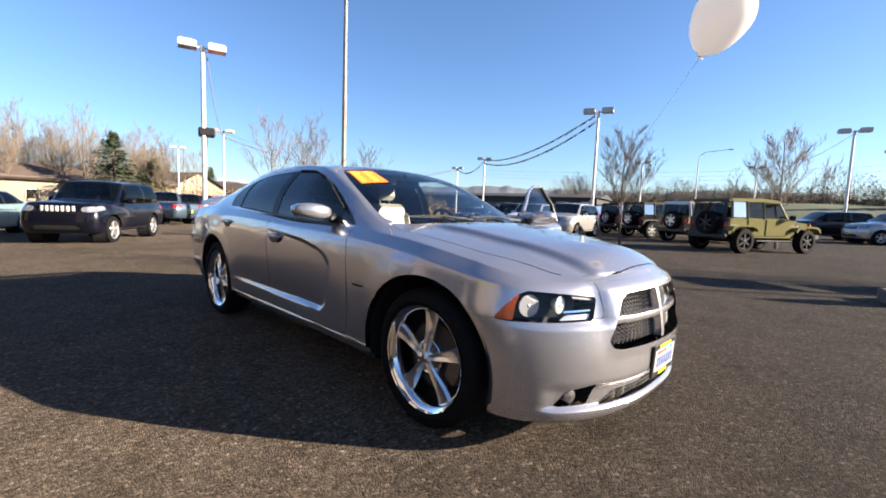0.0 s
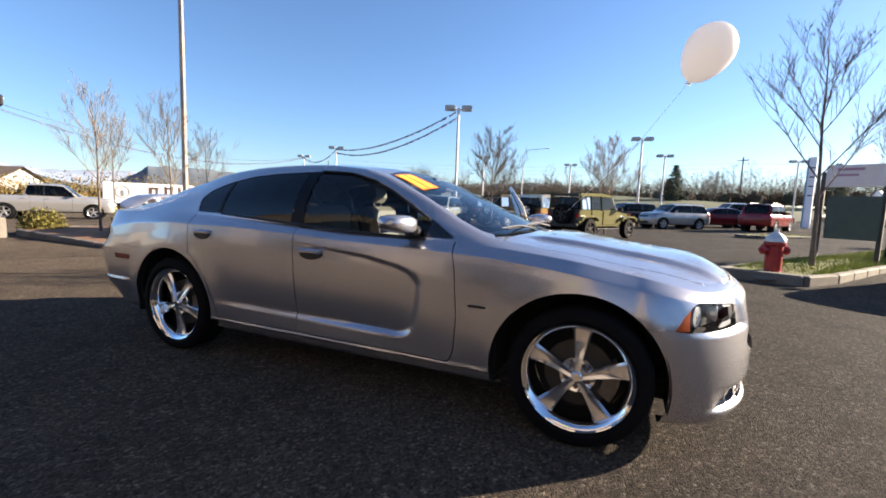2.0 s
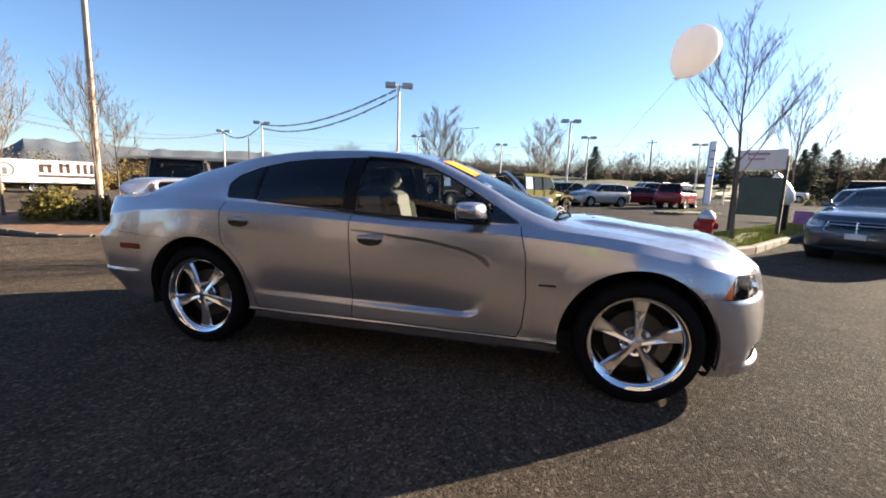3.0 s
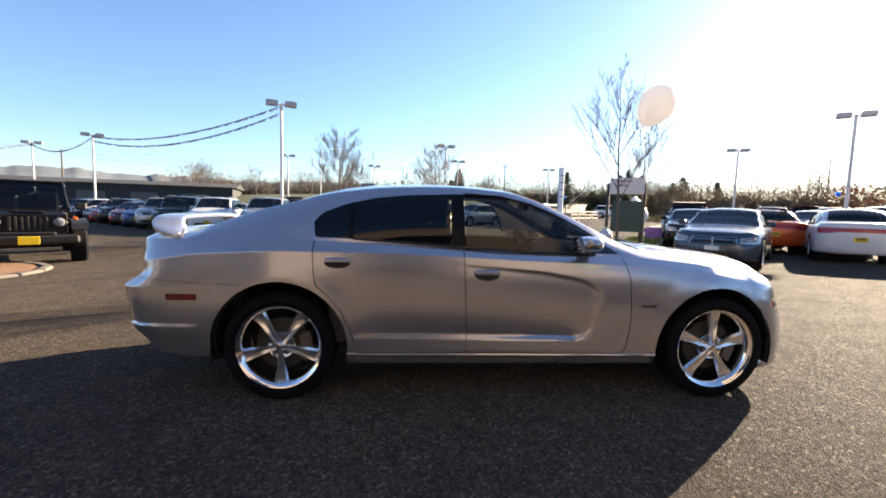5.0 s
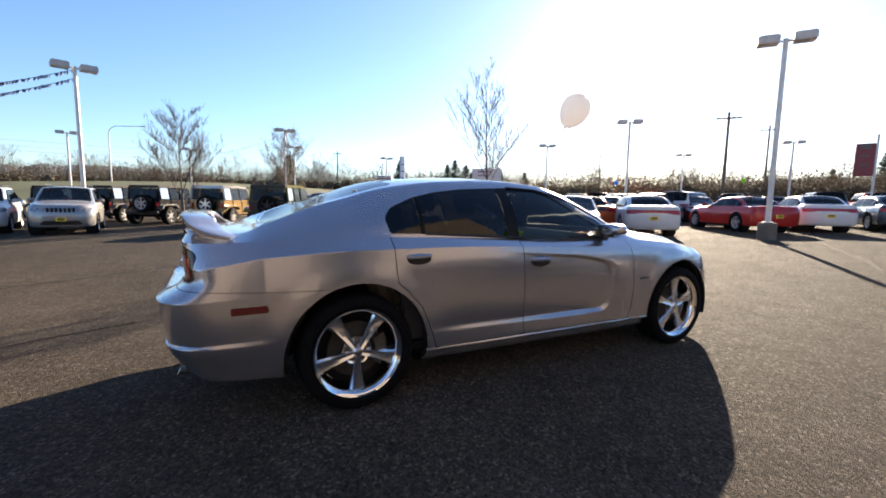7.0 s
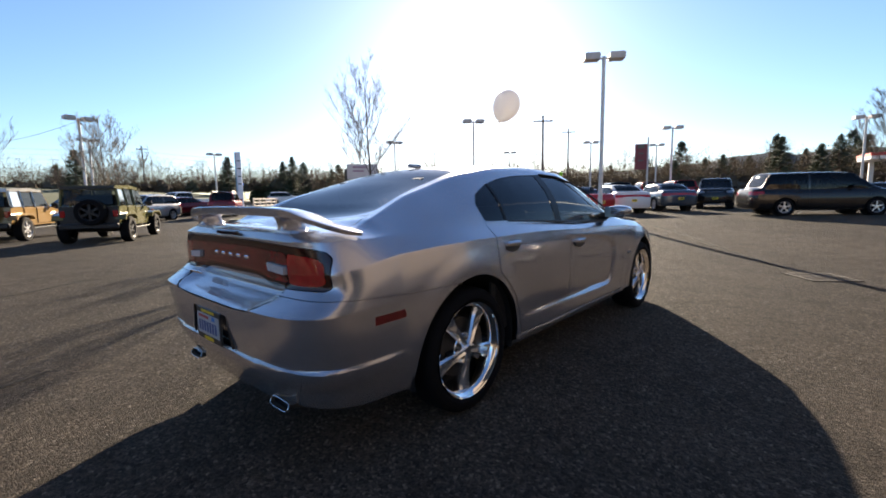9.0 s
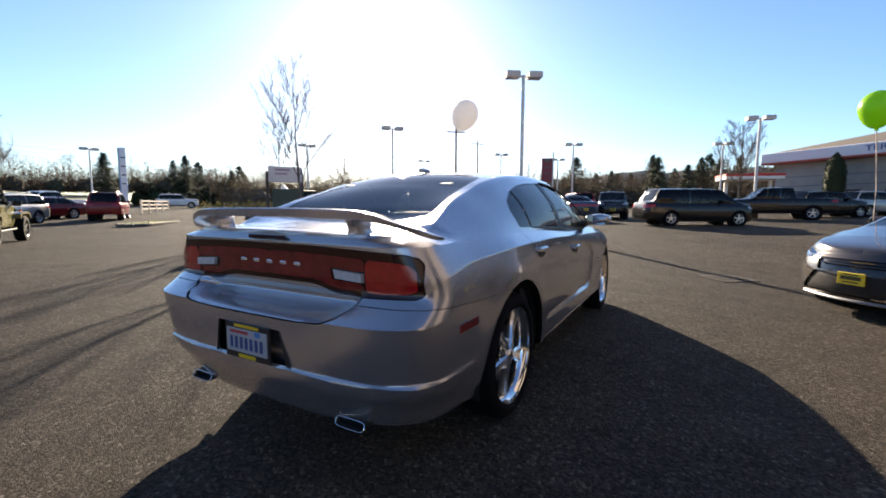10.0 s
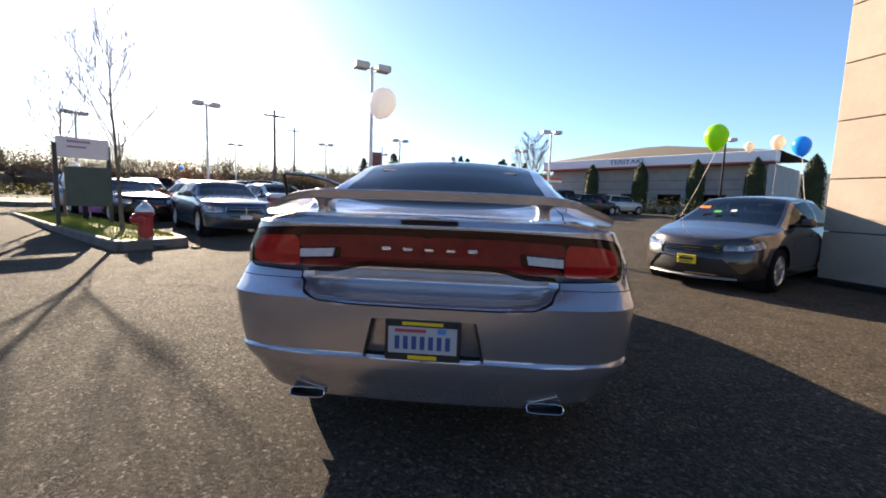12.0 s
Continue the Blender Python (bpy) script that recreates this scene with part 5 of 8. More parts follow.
    back_x = xb0 + (0.12 if xb0 - xr > 0.5 else 0.1)

    def dlo(x, y, z):
        return np.maximum.reduce([beltz(x) + 0.02 - z, z - rzs(x) + 0.055, back_x - x, x - xw0 + 0.12])
    gl, fr = cut((v, pf), dlo, 0.0)
    posts = [0.0 + (xw1 + xr1) / 2 - 0.05] + ([back_x + (xr1 - back_x) * 0.55] if xr1 - back_x > 0.25 else [])
    panes = []
    edges_ = sorted([back_x - 1] + posts + [xw0 + 1])
    for a, b in zip(edges_, edges_[1:]):
        panes.append(clip(*gl, np.maximum(a + 0.035 - gl[0][:, 0], gl[0][:, 0] - b + 0.035)))
    bars_ = [clip(*gl, np.abs(gl[0][:, 0] - p) - 0.035) for p in posts]
    rf = (v, tf_)
    scr, rf = cut(rf, lambda x, y, z: np.maximum.reduce([xw1 + 0.03 - x, x - xw0 - 0.05 + 0.12 * (y / h) ** 2, y - rws(x) + 0.05]), 0.0)
    bck, rf = cut(rf, lambda x, y, z: np.maximum.reduce([x - xr1 + 0.02, xb0 + 0.03 - x, y - rws(x) + 0.07]), 0.0)
    out = {"dims": (L, W, H, xf, xr, wheels, r, nose, deck, belt, hood, clear)}
    hz0, hz1 = nose - 0.17, nose - 0.03
    head, bd = cut(bd, lambda x, y, z: np.maximum(f0 + 0.1 - x, poly_dist([(h * a, nose + b) for a, b in lamp or LAMP_OUTLINE], y, z)), 0.0)
    grl, bd = cut(bd, lambda x, y, z: np.maximum(f0 + 0.1 - x, poly_dist([(-1, hz1 - 0.02), (h * 0.5, hz1 - 0.03), (h * 0.46, hz0 - 0.03), (-1, hz0 - 0.03)] if not grid else [(-1, nose + grid[0]), (h * (grid[2] - 0.05), nose + grid[0]), (h * grid[2], nose + grid[1] + 0.04), (h * (grid[2] - 0.05), nose + grid[1]), (-1, nose + grid[1])], y, z)), 0.0)
    low, bd = cut(bd, lambda x, y, z: np.maximum(f0 + 0.1 - x, poly_dist([(-1, clear + mouth[1]), (h * mouth[2], clear + mouth[1]), (h * mouth[3], clear + mouth[0]), (-1, clear + mouth[0])], y, z)), 0.0)
    tz1 = min(deck, belt) - 0.05
    tl_, bd = cut(bd, lambda x, y, z: np.maximum(x - r0, poly_dist([(h * 0.97, tz1), (h * 0.45, tz1 - 0.01), (h * 0.48, tz1 - 0.15), (h * 0.95, tz1 - 0.17)] if not tail_wide else [(h * 0.93, tz1), (-1, tz1 + 0.01), (-1, tz1 - 0.10), (h * 0.5, tz1 - 0.11), (h * 0.6, tz1 - 0.15), (h * 0.92, tz1 - 0.15)], y, z)), 0.0)
    sill, bd = cut(bd, lambda x, y, z: np.maximum(z - clear - 0.07, np.abs(x) - wheels / 2 + r * 1.2), 0.0)
    dxs = [xw0 - 0.28, posts[0]] + ([back_x + 0.15] if back_x + 0.15 > -wheels / 2 + r * 1.1 else [-wheels / 2 + r * 1.25])
    doors = []
    for a, b in zip(dxs[1:], dxs):
        dr_, bd = cut(bd, in_xz([(a, clear + 0.13), (b, clear + 0.13), (b, 3), (a, 3)]), 0.004)
        doors.append(dr_)
    out["doors"] = [[panel(*q, 0.012, mirror=lf) for q in doors] for lf in (False, True)]
    out["body"] = panel(*both(*merge(bd, fr, rf)), 0.015)
    out["windshield"] = panel(*both(*scr), 0, lift=-0.002)
    out["rear_window"] = panel(*both(*bck), 0, lift=-0.002)
    out["panes"] = [[panel(*q, 0, mirror=lf, lift=-0.004) for q in panes if len(q[1])] for lf in (False, True)]
    out["posts"] = [[panel(*q, 0, mirror=lf) for q in bars_ if len(q[1])] for lf in (False, True)]
    out["headlight"] = [panel(*head, 0.01, mirror=lf) for lf in (False, True)]
    out["taillight"] = [panel(*tl_, 0.01, mirror=lf) for lf in (False, True)]
    out["grille"] = panel(*both(*grl), 0.01, lift=-0.02)
    out["air_intake"] = panel(*both(*low), 0.01, lift=-0.02)
    out["sill"] = [panel(*sill, 0.005, mirror=lf) for lf in (False, True)]
    ins = Geo().box(((xr + xf) / 2, 0, clear + 0.16), (L * 0.8, W * 0.68, 0.2), ch=0.03).box(((xw0 + xb0) / 2 - 0.1, 0, (clear + belt) / 2 + 0.1), ((xw0 - xb0) * 0.9, W * 0.78, (belt - clear) * 0.55), ch=0.05)
    for wx in (wheels / 2, -wheels / 2):
        for sg in (-1, 1):
            ins.lathe([(r * 1.17, 0.0), (r * 1.17, 0.3), (0.0, 0.31)], 22, pose(wx, sg * (h - 0.06), r, 90 * sg), cap=False)
    out["interior"] = ins.mesh("interior")
    seats_ = []
    for sx in ((xw0 + xw1) / 2 - 0.75, (xw0 + xw1) / 2 - 1.6):
        for sy in (-0.36, 0.36):
            seats_.append(Geo().box((sx - 0.1, sy, belt + 0.0), (0.14, 0.46, 0.5), pose(0, 0, 0), 0.05).box((sx - 0.14, sy, belt + 0.31), (0.1, 0.24, 0.2), ch=0.04).mesh("seat"))
    out["seats"] = seats_
    PROTO[name] = out
    return out


ALLOY = mat("alloy_silver", (0.55, 0.55, 0.56), 0.3, 0.8, grain=0.1)
DARK_ALLOY = mat("black_alloy", (0.02, 0.02, 0.022), 0.35, 0.3)
LAMP_CLEAR = mat("lamp_clear", (0.28, 0.285, 0.3), 0.12, 0.4, coat=0.8, grain=0.8, scale=11)
TAIL_RED = mat("tail_red", (0.33, 0.01, 0.012), 0.12, coat=0.3, grain=0.2, scale=20)
CAR_GLASS = glass("lot_car_glass", (0.10, 0.115, 0.115), 0.6)
CAR_SCREEN = glass("lot_car_screen", (0.34, 0.38, 0.37))
SEAT_DARK = mat("seat_cloth", (0.05, 0.05, 0.052), 0.8, grain=0.3)
YELLOW_TAG = mat("yellow_dealer_plate", (0.8, 0.55, 0.02), 0.5, grain=0.1, scale=15)


TAG_INK = mat("plate_ink", (0.06, 0.05, 0.02), 0.5)
BRIGHT = mat("bright_chrome_slats", (0.75, 0.75, 0.74), 0.3, 0.5)


def lot_car(pr, paint, x, y, turn, label, category="car", group="", alloy=None, spokes=5, plate="front", grille=None, rails=False, slots=None, bar=None):
    L, W, H, xf, xr, wb, r, nose, deck, belt, hood, clear = pr["dims"]
    root = thing({"car": "parked_car", "suv": "parked_suv", "minivan": "parked_minivan", "pickup": "pickup_truck"}.get(category, "parked_car"), on_land(x, y, turn), label, category, group)
    own(part("body", pr["body"], None, root), paint)
    own(part("windshield", pr["windshield"], None, root), CAR_SCREEN)
    own(part("rear_window", pr["rear_window"], None, root), CAR_GLASS)
    own(part("grille", pr["grille"], None, root), grille or GLOSS_BLACK)
    own(part("air_intake", pr["air_intake"], None, root), BLACK)
    own(part("cabin", pr["interior"], None, root), MATT_BLACK)
    for q in pr["seats"]:
        own(part("seat", q, None, root), SEAT_DARK)
    for lf in (0, 1):
        for q in pr["panes"][lf]:
            own(part("side_window", q, None, root), CAR_GLASS)
        for q in pr["posts"][lf]:
            own(part("window_post", q, None, root), GLOSS_BLACK)
        for q in pr["doors"][lf]:
            own(part("door", q, None, root), paint)
        own(part("headlight", pr["headlight"][lf], None, root), LAMP_CLEAR)
        own(part("taillight", pr["taillight"][lf], None, root), TAIL_RED)
        own(part("sill", pr["sill"][lf], None, root), BLACK)
        sg = 1 if lf else -1
        key = ("mirror", W)
        if key not in PROTO:
            PROTO[key] = Geo().box((0, 0, 0), (0.12, 0.2, 0.14), ch=0.04).box((0.02, 0.1, -0.04), (0.06, 0.14, 0.05), ch=0.015).mesh("mirror")
        own(part("door_mirror", PROTO[key], None, root, m=pose(pr["mx"] if "mx" in pr else xf - 1.75, sg * (W / 2 + 0.04), belt + 0.08, 0, 0, 180 if sg > 0 else 0)), paint)
        for k in range(2):
            key = ("handle",)
            if key not in PROTO:
                PROTO[key] = Geo().box((0, 0, 0), (0.19, 0.03, 0.035), ch=0.01).mesh("handle")
            own(part("door_handle", PROTO[key], None, root, m=pose(-0.2 - 0.95 * k + 0.1, sg * (W / 2 - 0.012), belt - 0.13)), paint)
        for wx in (wb / 2, -wb / 2):
            lot_wheel(root, pose(wx, sg * (W / 2 - 0.125), r, 0, 0, 180 if lf else 0), r, 0.22, alloy or ALLOY, spokes)
    if not slots:
        for dz_ in (-0.075, -0.12):
            key = ("grille_bar", L, dz_)
            if key not in PROTO:
                PROTO[key] = Geo().tube([(xf - 0.03 - 0.42 * yy * yy * (1.0 if nose < 0.9 else 0.5), yy, nose + dz_) for yy in np.linspace(-0.4, 0.4, 9)], 0.009, 5).mesh("grille_bar")
            own(part("grille_bar", PROTO[key], None, root), bar or CHROME_DULL)
    if slots:
        for i in range(7):
            own(part("grille_slot", Geo().box((xf - 0.045 - 0.35 * (0.11 * (i - 3)) ** 2, 0.11 * (i - 3), nose - 0.1), (0.05, 0.06, 0.14), ch=0.008), None, root), slots)
    if rails:
        for sg in (-1, 1):
            own(part("roof_rail", Geo().tube([(0.2, sg * W * 0.33, H - 0.02), (0.1, sg * W * 0.33, H + 0.03), (-1.3, sg * W * 0.33, H + 0.03), (-1.42, sg * W * 0.33, H - 0.03)], 0.016, 6), None, root), BLACK)
    if plate:
        key = ("plate",)
        if key not in PROTO:
            PROTO[key] = Geo().box((0, 0, 0), (0.27, 0.015, 0.13), ch=0.004).mesh("plate")
            PROTO["tag"] = Geo().box((0, 0, 0.008), (0.2, 0.02, 0.04)).box((0, 0, -0.038), (0.16, 0.02, 0.014)).box((0, 0, 0.046), (0.14, 0.02, 0.012)).mesh("plate_text")
        if "front" in plate:
            tg = own(part("dealer_plate", PROTO[key], None, root, m=pose(xf + 0.0, 0, clear + 0.27, 0, 0, 90)), YELLOW_TAG)
            own(part("plate_text", PROTO["tag"], None, tg), TAG_INK)
        if "rear" in plate:
            tg = own(part("dealer_plate", PROTO[key], None, root, m=pose(xr - 0.005, 0, clear + 0.45, 0, 0, 90)), YELLOW_TAG)
            own(part("plate_text", PROTO["tag"], None, tg), TAG_INK)
    return root


def lamp_details(root):
    """Bright bowls and a chrome lower edge behind the lens of each front lamp."""
    for hl_ in [c for c in root.children if c.name.startswith("headlight")]:
        pts = np.array([v.co[:] for v in hl_.data.vertices])
        sg = 1 if pts[:, 1].mean() > 0 else -1

        def on_lamp(y_, z_):
            k = int(np.argmin((pts[:, 1] - sg * y_) ** 2 + (pts[:, 2] - z_) ** 2))
            return float(pts[k, 0])
        ya, yb = np.abs(pts[:, 1]).min(), np.abs(pts[:, 1]).max()
        for f_, rad in ((0.45, 0.04), (0.68, 0.048)):
            y_ = ya + (yb - ya) * f_
            near = np.abs(np.abs(pts[:, 1]) - y_) < 0.03
            z_ = float(pts[near, 2].mean())
            part("lamp_bowl", Geo().lathe([(0.0, 0.004), (rad * 0.35, 0.012), (rad * 0.42, 0.002), (rad * 0.8, 0.006), (rad, 0.014), (rad * 1.06, 0.0), (rad * 1.06, -0.03)], 20, pose(on_lamp(y_, z_), sg * y_, z_, 0, 80, 38 * sg)), CHROME, hl_, "chrome lamp bowl")
        edge_ = []
        for f_ in np.linspace(0.04, 0.93, 14):
            y_ = ya + (yb - ya) * f_
            near = np.abs(np.abs(pts[:, 1]) - y_) < 0.025
            z_ = float(pts[near, 2].min()) + 0.008
            edge_.append((on_lamp(y_, z_) + 0.004, sg * y_, z_))
        part("lamp_edge", Geo().tube(edge_, 0.007, 6), CHROME, hl_, "chrome lower edge")


def grille_frame(root, half, z0, z1):
    """A bright rim round the mouth and a cross in it."""
    gr = [c for c in root.children if c.name.startswith("grille") and not c.name.startswith("grille_")][0]
    pts = np.array([v.co[:] for v in gr.data.vertices])

    def front(y_, z_):
        return float(pts[int(np.argmin((pts[:, 1] - y_) ** 2 + (pts[:, 2] - z_) ** 2)), 0]) + 0.022
    rim = [(y_, z1) for y_ in np.linspace(-half + 0.05, half - 0.05, 15)] + [(half, z0 + 0.04)] + [(y_, z0) for y_ in np.linspace(half - 0.05, -half + 0.05, 15)] + [(-half, z0 + 0.04), (-half + 0.05, z1)]
    part("grille_rim", Geo().tube([(front(a, b), a, b) for a, b in rim], 0.011, 6), CHROME_DULL, gr, "bright rim")
    zm = (z0 + z1) / 2
    part("crossbar", Geo().tube([(front(y_, zm), y_, zm) for y_ in np.linspace(-half, half, 15)], 0.016, 6), CHROME_DULL, gr)
    part("post", Geo().tube([(front(0, z_), 0, z_) for z_ in np.linspace(z0, z1, 5)], 0.018, 6), CHROME_DULL, gr)


def paint_of(name, color, metal=0.4):
    return car_paint(name, color, metal, 0.15, coat=0.45)


P_SLATE = paint_of("slate_blue_metallic", (0.052, 0.075, 0.105), 0.5)
P_ORANGE = paint_of("orange_paint", (0.55, 0.09, 0.012), 0.1)
P_WHITE = paint_of("white_paint", (0.6, 0.6, 0.6), 0.0)
P_RED = paint_of("red_paint", (0.38, 0.02, 0.018), 0.1)
P_DARKRED = paint_of("dark_red_paint", (0.17, 0.01, 0.012), 0.1)
P_MAROON = paint_of("maroon_paint", (0.13, 0.01, 0.014), 0.3)
P_BLACK = paint_of("black_paint", (0.006, 0.006, 0.007), 0.1)
P_NAVY = paint_of("navy_paint", (0.003, 0.0035, 0.008), 0.1)
P_SILVER = paint_of("silver_paint", (0.36, 0.355, 0.345), 0.5)
P_GREY = car_paint("warm_grey_metallic", (0.06, 0.05, 0.045), 0.6, 0.15, 0.2, coat=0.8)
P_TEAL = paint_of("pale_teal_paint", (0.16, 0.23, 0.23), 0.2)
P_OLIVE = paint_of("olive_green_paint", (0.115, 0.108, 0.04), 0.1)
P_TAN = paint_of("tan_paint", (0.24, 0.145, 0.05), 0.1)
P_BLUE = paint_of("deep_blue_paint", (0.02, 0.04, 0.13), 0.3)

SEDAN = shape("sedan", 5.05, 1.9, 1.48, 0.80, 0.99, 1.06, 1.02, 0.16, -1.15, -1.95, 0.98, 3.05, 0.36, 0.93, nf=2.3, clear=0.2, res=1.3, grid=(-0.045, -0.25, 0.52), tail_wide=True)
COUPE = shape("coupe", 5.02, 1.92, 1.45, 0.82, 1.0, 1.02, 0.75, 0.0, -0.95, -1.75, 1.0, 2.95, 0.37, 0.95, nf=3.0, clear=0.2, tail_wide=True)
COMPACT = shape("compact", 4.67, 1.83, 1.465, 0.70, 0.94, 1.02, 1.12, 0.12, -1.0, -1.75, 0.95, 2.70, 0.325, 0.92, nf=2.05, clear=0.17, res=1.7, mouth=(0.07, 0.31, 0.5, 0.74), lamp=[(0.96, -0.02), (0.93, 0.05), (0.85, 0.055), (0.46, -0.03), (0.47, -0.10), (0.74, -0.09)])
SUV = shape("suv", 4.62, 1.86, 1.68, 0.95, 1.08, 1.12, 1.05, 0.3, -1.75, -2.1, 1.12, 2.70, 0.36, 0.90, nf=2.5, clear=0.27, roof_w=0.7, res=1.2)
WAGON = shape("wagon", 4.6, 1.84, 1.74, 1.03, 1.08, 1.1, 0.9, 0.25, -1.8, -2.08, 1.12, 2.69, 0.37, 0.82, nf=5.0, nr=4.5, clear=0.3, roof_w=0.74, res=1.2)
VAN = shape("van", 5.15, 1.98, 1.75, 0.92, 1.05, 1.08, 1.6, 0.7, -2.0, -2.3, 1.1, 3.08, 0.34, 0.92, nf=2.3, nr=4.5, clear=0.2, roof_w=0.74)
TRUCK = shape("truck", 5.8, 2.0, 1.9, 1.08, 1.22, 1.2, 1.2, 0.5, -0.85, -1.05, 1.22, 3.57, 0.4, 0.98, nf=3.8, nr=6, clear=0.35, roof_w=0.72)


def wrangler(paint, x, y, turn, label, top=None, alloy=None, group="", plate=False, lift=0.0, tail=None):
    """A boxy four-door off-roader: tub, hood, flat flares, upright screen, hard or soft top, spare wheel on the tail."""
    top = top or MATT_BLACK
    root = thing("off_roader", on_land(x, y, turn, lift), label, "jeep", group)
    r = 0.41
    key = ("tub",)
    if key not in PROTO:
        tub = Geo().prism([(1.0, 0.52), (1.02, 1.1), (0.55, 1.17), (-1.98, 1.17), (-2.02, 0.6), (-1.05, 0.52)], -0.76, 0.76, "xz")
        hood_ = Geo().prism([(1.0, 0.62), (1.0, 1.12), (1.9, 1.04), (1.98, 0.98), (1.98, 0.62)], -0.56, 0.56, "xz").box((1.45, 0, 1.1), (0.85, 0.5, 0.04), ch=0.015)
        PROTO[key] = [q.mesh("tub") for q in (tub, hood_)]
        FL = [(-0.62, 0.42), (-0.56, 0.56), (-0.36, 0.62), (0.36, 0.62), (0.54, 0.55), (0.6, 0.42), (0.55, 0.40), (0.47, 0.50), (0.3, 0.555), (-0.3, 0.555), (-0.47, 0.5), (-0.55, 0.4)]
        PROTO["flare"] = Geo().prism([(a, b + 0.33) for a, b in FL], -0.14, 0.14, "xz").mesh("flare")
        PROTO["cap"] = Geo().prism([(0.28, 1.78), (0.32, 1.7), (-0.55, 1.72), (-1.92, 1.68), (-1.9, 1.80), (-0.5, 1.84)], -0.68, 0.68, "xz").mesh("cap")
        PROTO["frame"] = Geo().tube([(0.68, -0.7, 1.17), (0.30, -0.64, 1.75), (0.30, 0.64, 1.75), (0.68, 0.7, 1.17)], 0.035, 6).mesh("frame")
        PROTO["screen"] = Geo().add([(0.68, -0.7, 1.17), (0.68, 0.7, 1.17), (0.30, 0.64, 1.75), (0.30, -0.64, 1.75)], [(0, 1, 2, 3)]).mesh("screen")
    own(part("tub", PROTO[key][0], None, root), paint)
    own(part("hood", PROTO[key][1], None, root), paint)
    own(part("windshield_frame", PROTO["frame"], None, root), paint)
    own(part("windshield", PROTO["screen"], None, root), CAR_SCREEN)
    own(part("hard_top", PROTO["cap"], None, root), top)
    gr_ = own(part("grille_panel", Geo().box((1.99, 0, 0.86), (0.06, 1.2, 0.42), ch=0.02), None, root), paint)
    for i in range(7):
        own(part("grille_slot", Geo().box((2.022, -0.27 + 0.09 * i, 0.87), (0.02, 0.045, 0.28), ch=0.005), None, gr_), BLACK)
    for sg in (-1, 1):
        own(part("headlight", Geo().lathe([(0.0, 0.05), (0.07, 0.04), (0.092, 0.01), (0.092, -0.03)], 20, pose(2.01, sg * 0.47, 0.9, 0, 90, 0)), None, root), LAMP_CLEAR)
        own(part("turn_lamp", Geo().box((1.75, sg * 0.74, 0.97), (0.05, 0.08, 0.07), ch=0.01), None, root), AMBER)
        own(part("taillight", Geo().box((-2.04, sg * 0.67, 0.93), (0.06, 0.13, 0.2), ch=0.015), None, root), TAIL_RED)
        own(part("door_mirror", Geo().box((0.6, sg * 0.93, 1.22), (0.08, 0.22, 0.17), ch=0.03).tube([(0.6, sg * 0.76, 1.15), (0.6, sg * 0.9, 1.18)], 0.02, 6), None, root), BLACK)
        for wx in (1.47, -1.47):
            own(part("fender_flare", PROTO["flare"], None, root, m=pose(wx, sg * 0.80, 0, 0, 0, 0)), paint if plate is None else BLACK if top is MATT_BLACK and paint is not P_OLIVE else paint)
            lot_wheel(root, pose(wx, sg * 0.80, r, 0, 0, 180 if sg > 0 else 0), r, 0.27, alloy or DARK_ALLOY, 6)
        # side glass and posts
        for a, b in ((-0.45, 0.42), (-1.2, -0.53), (-1.86, -1.28)):
            own(part("side_window", Geo().add([(a, sg * 0.755, 1.19), (b + (0.12 if b > 0 else 0), sg * 0.755, 1.19), (b - (0.12 if b > 0 else 0), sg * 0.69, 1.68), (a, sg * 0.69, 1.68)], [(0, 1, 2, 3)]), None, root), CAR_GLASS)
        for px in (-0.49, -1.24, -1.9):
            own(part("top_post", Geo().tube([(px, sg * 0.755, 1.15), (px, sg * 0.685, 1.72)], 0.045, 6), None, root), top if top is not MATT_BLACK else BLACK)
        own(part("door", Geo().box((0.1, sg * 0.77, 0.86), (0.98, 0.03, 0.56), ch=0.012), None, root), paint)
        own(part("door", Geo().box((-0.85, sg * 0.77, 0.86), (0.74, 0.03, 0.56), ch=0.012), None, root), paint)
        own(part("side_step", Geo().box((0, sg * 0.78, 0.42), (1.7, 0.12, 0.05), ch=0.015), None, root), BLACK)
    own(part("rear_window", Geo().add([(-2.0, -0.62, 1.22), (-2.0, 0.62, 1.22), (-1.93, 0.6, 1.66), (-1.93, -0.6, 1.66)], [(0, 1, 2, 3)]), None, root), CAR_GLASS)
    if tail:
        # dark sheets over the tub's tail and the top's rear edge
        own(part("dark_tail_panel", Geo().box((-2.035, 0, 0.88), (0.03, 1.5, 0.56), ch=0.01).box((-1.985, 0, 1.73), (0.05, 1.36, 0.1), ch=0.01), None, root), tail)
    own(part("front_bumper", Geo().box((2.16, 0, 0.56), (0.24, 1.55, 0.18), ch=0.04).box((2.2, 0, 0.68), (0.1, 0.8, 0.06), ch=0.02), None, root), BLACK)
    own(part("rear_bumper", Geo().box((-2.1, 0, 0.55), (0.18, 1.5, 0.18), ch=0.04), None, root), BLACK)
    own(part("chassis", Geo().box((0, 0, 0.5), (3.8, 0.9, 0.16), ch=0.03).tube([(1.47, -0.7, 0.4), (1.47, 0.7, 0.4)], 0.06).tube([(-1.47, -0.7, 0.4), (-1.47, 0.7, 0.4)], 0.06).box((0, 0, 0.85), (2.6, 1.3, 0.5), ch=0.05), None, root), MATT_BLACK)
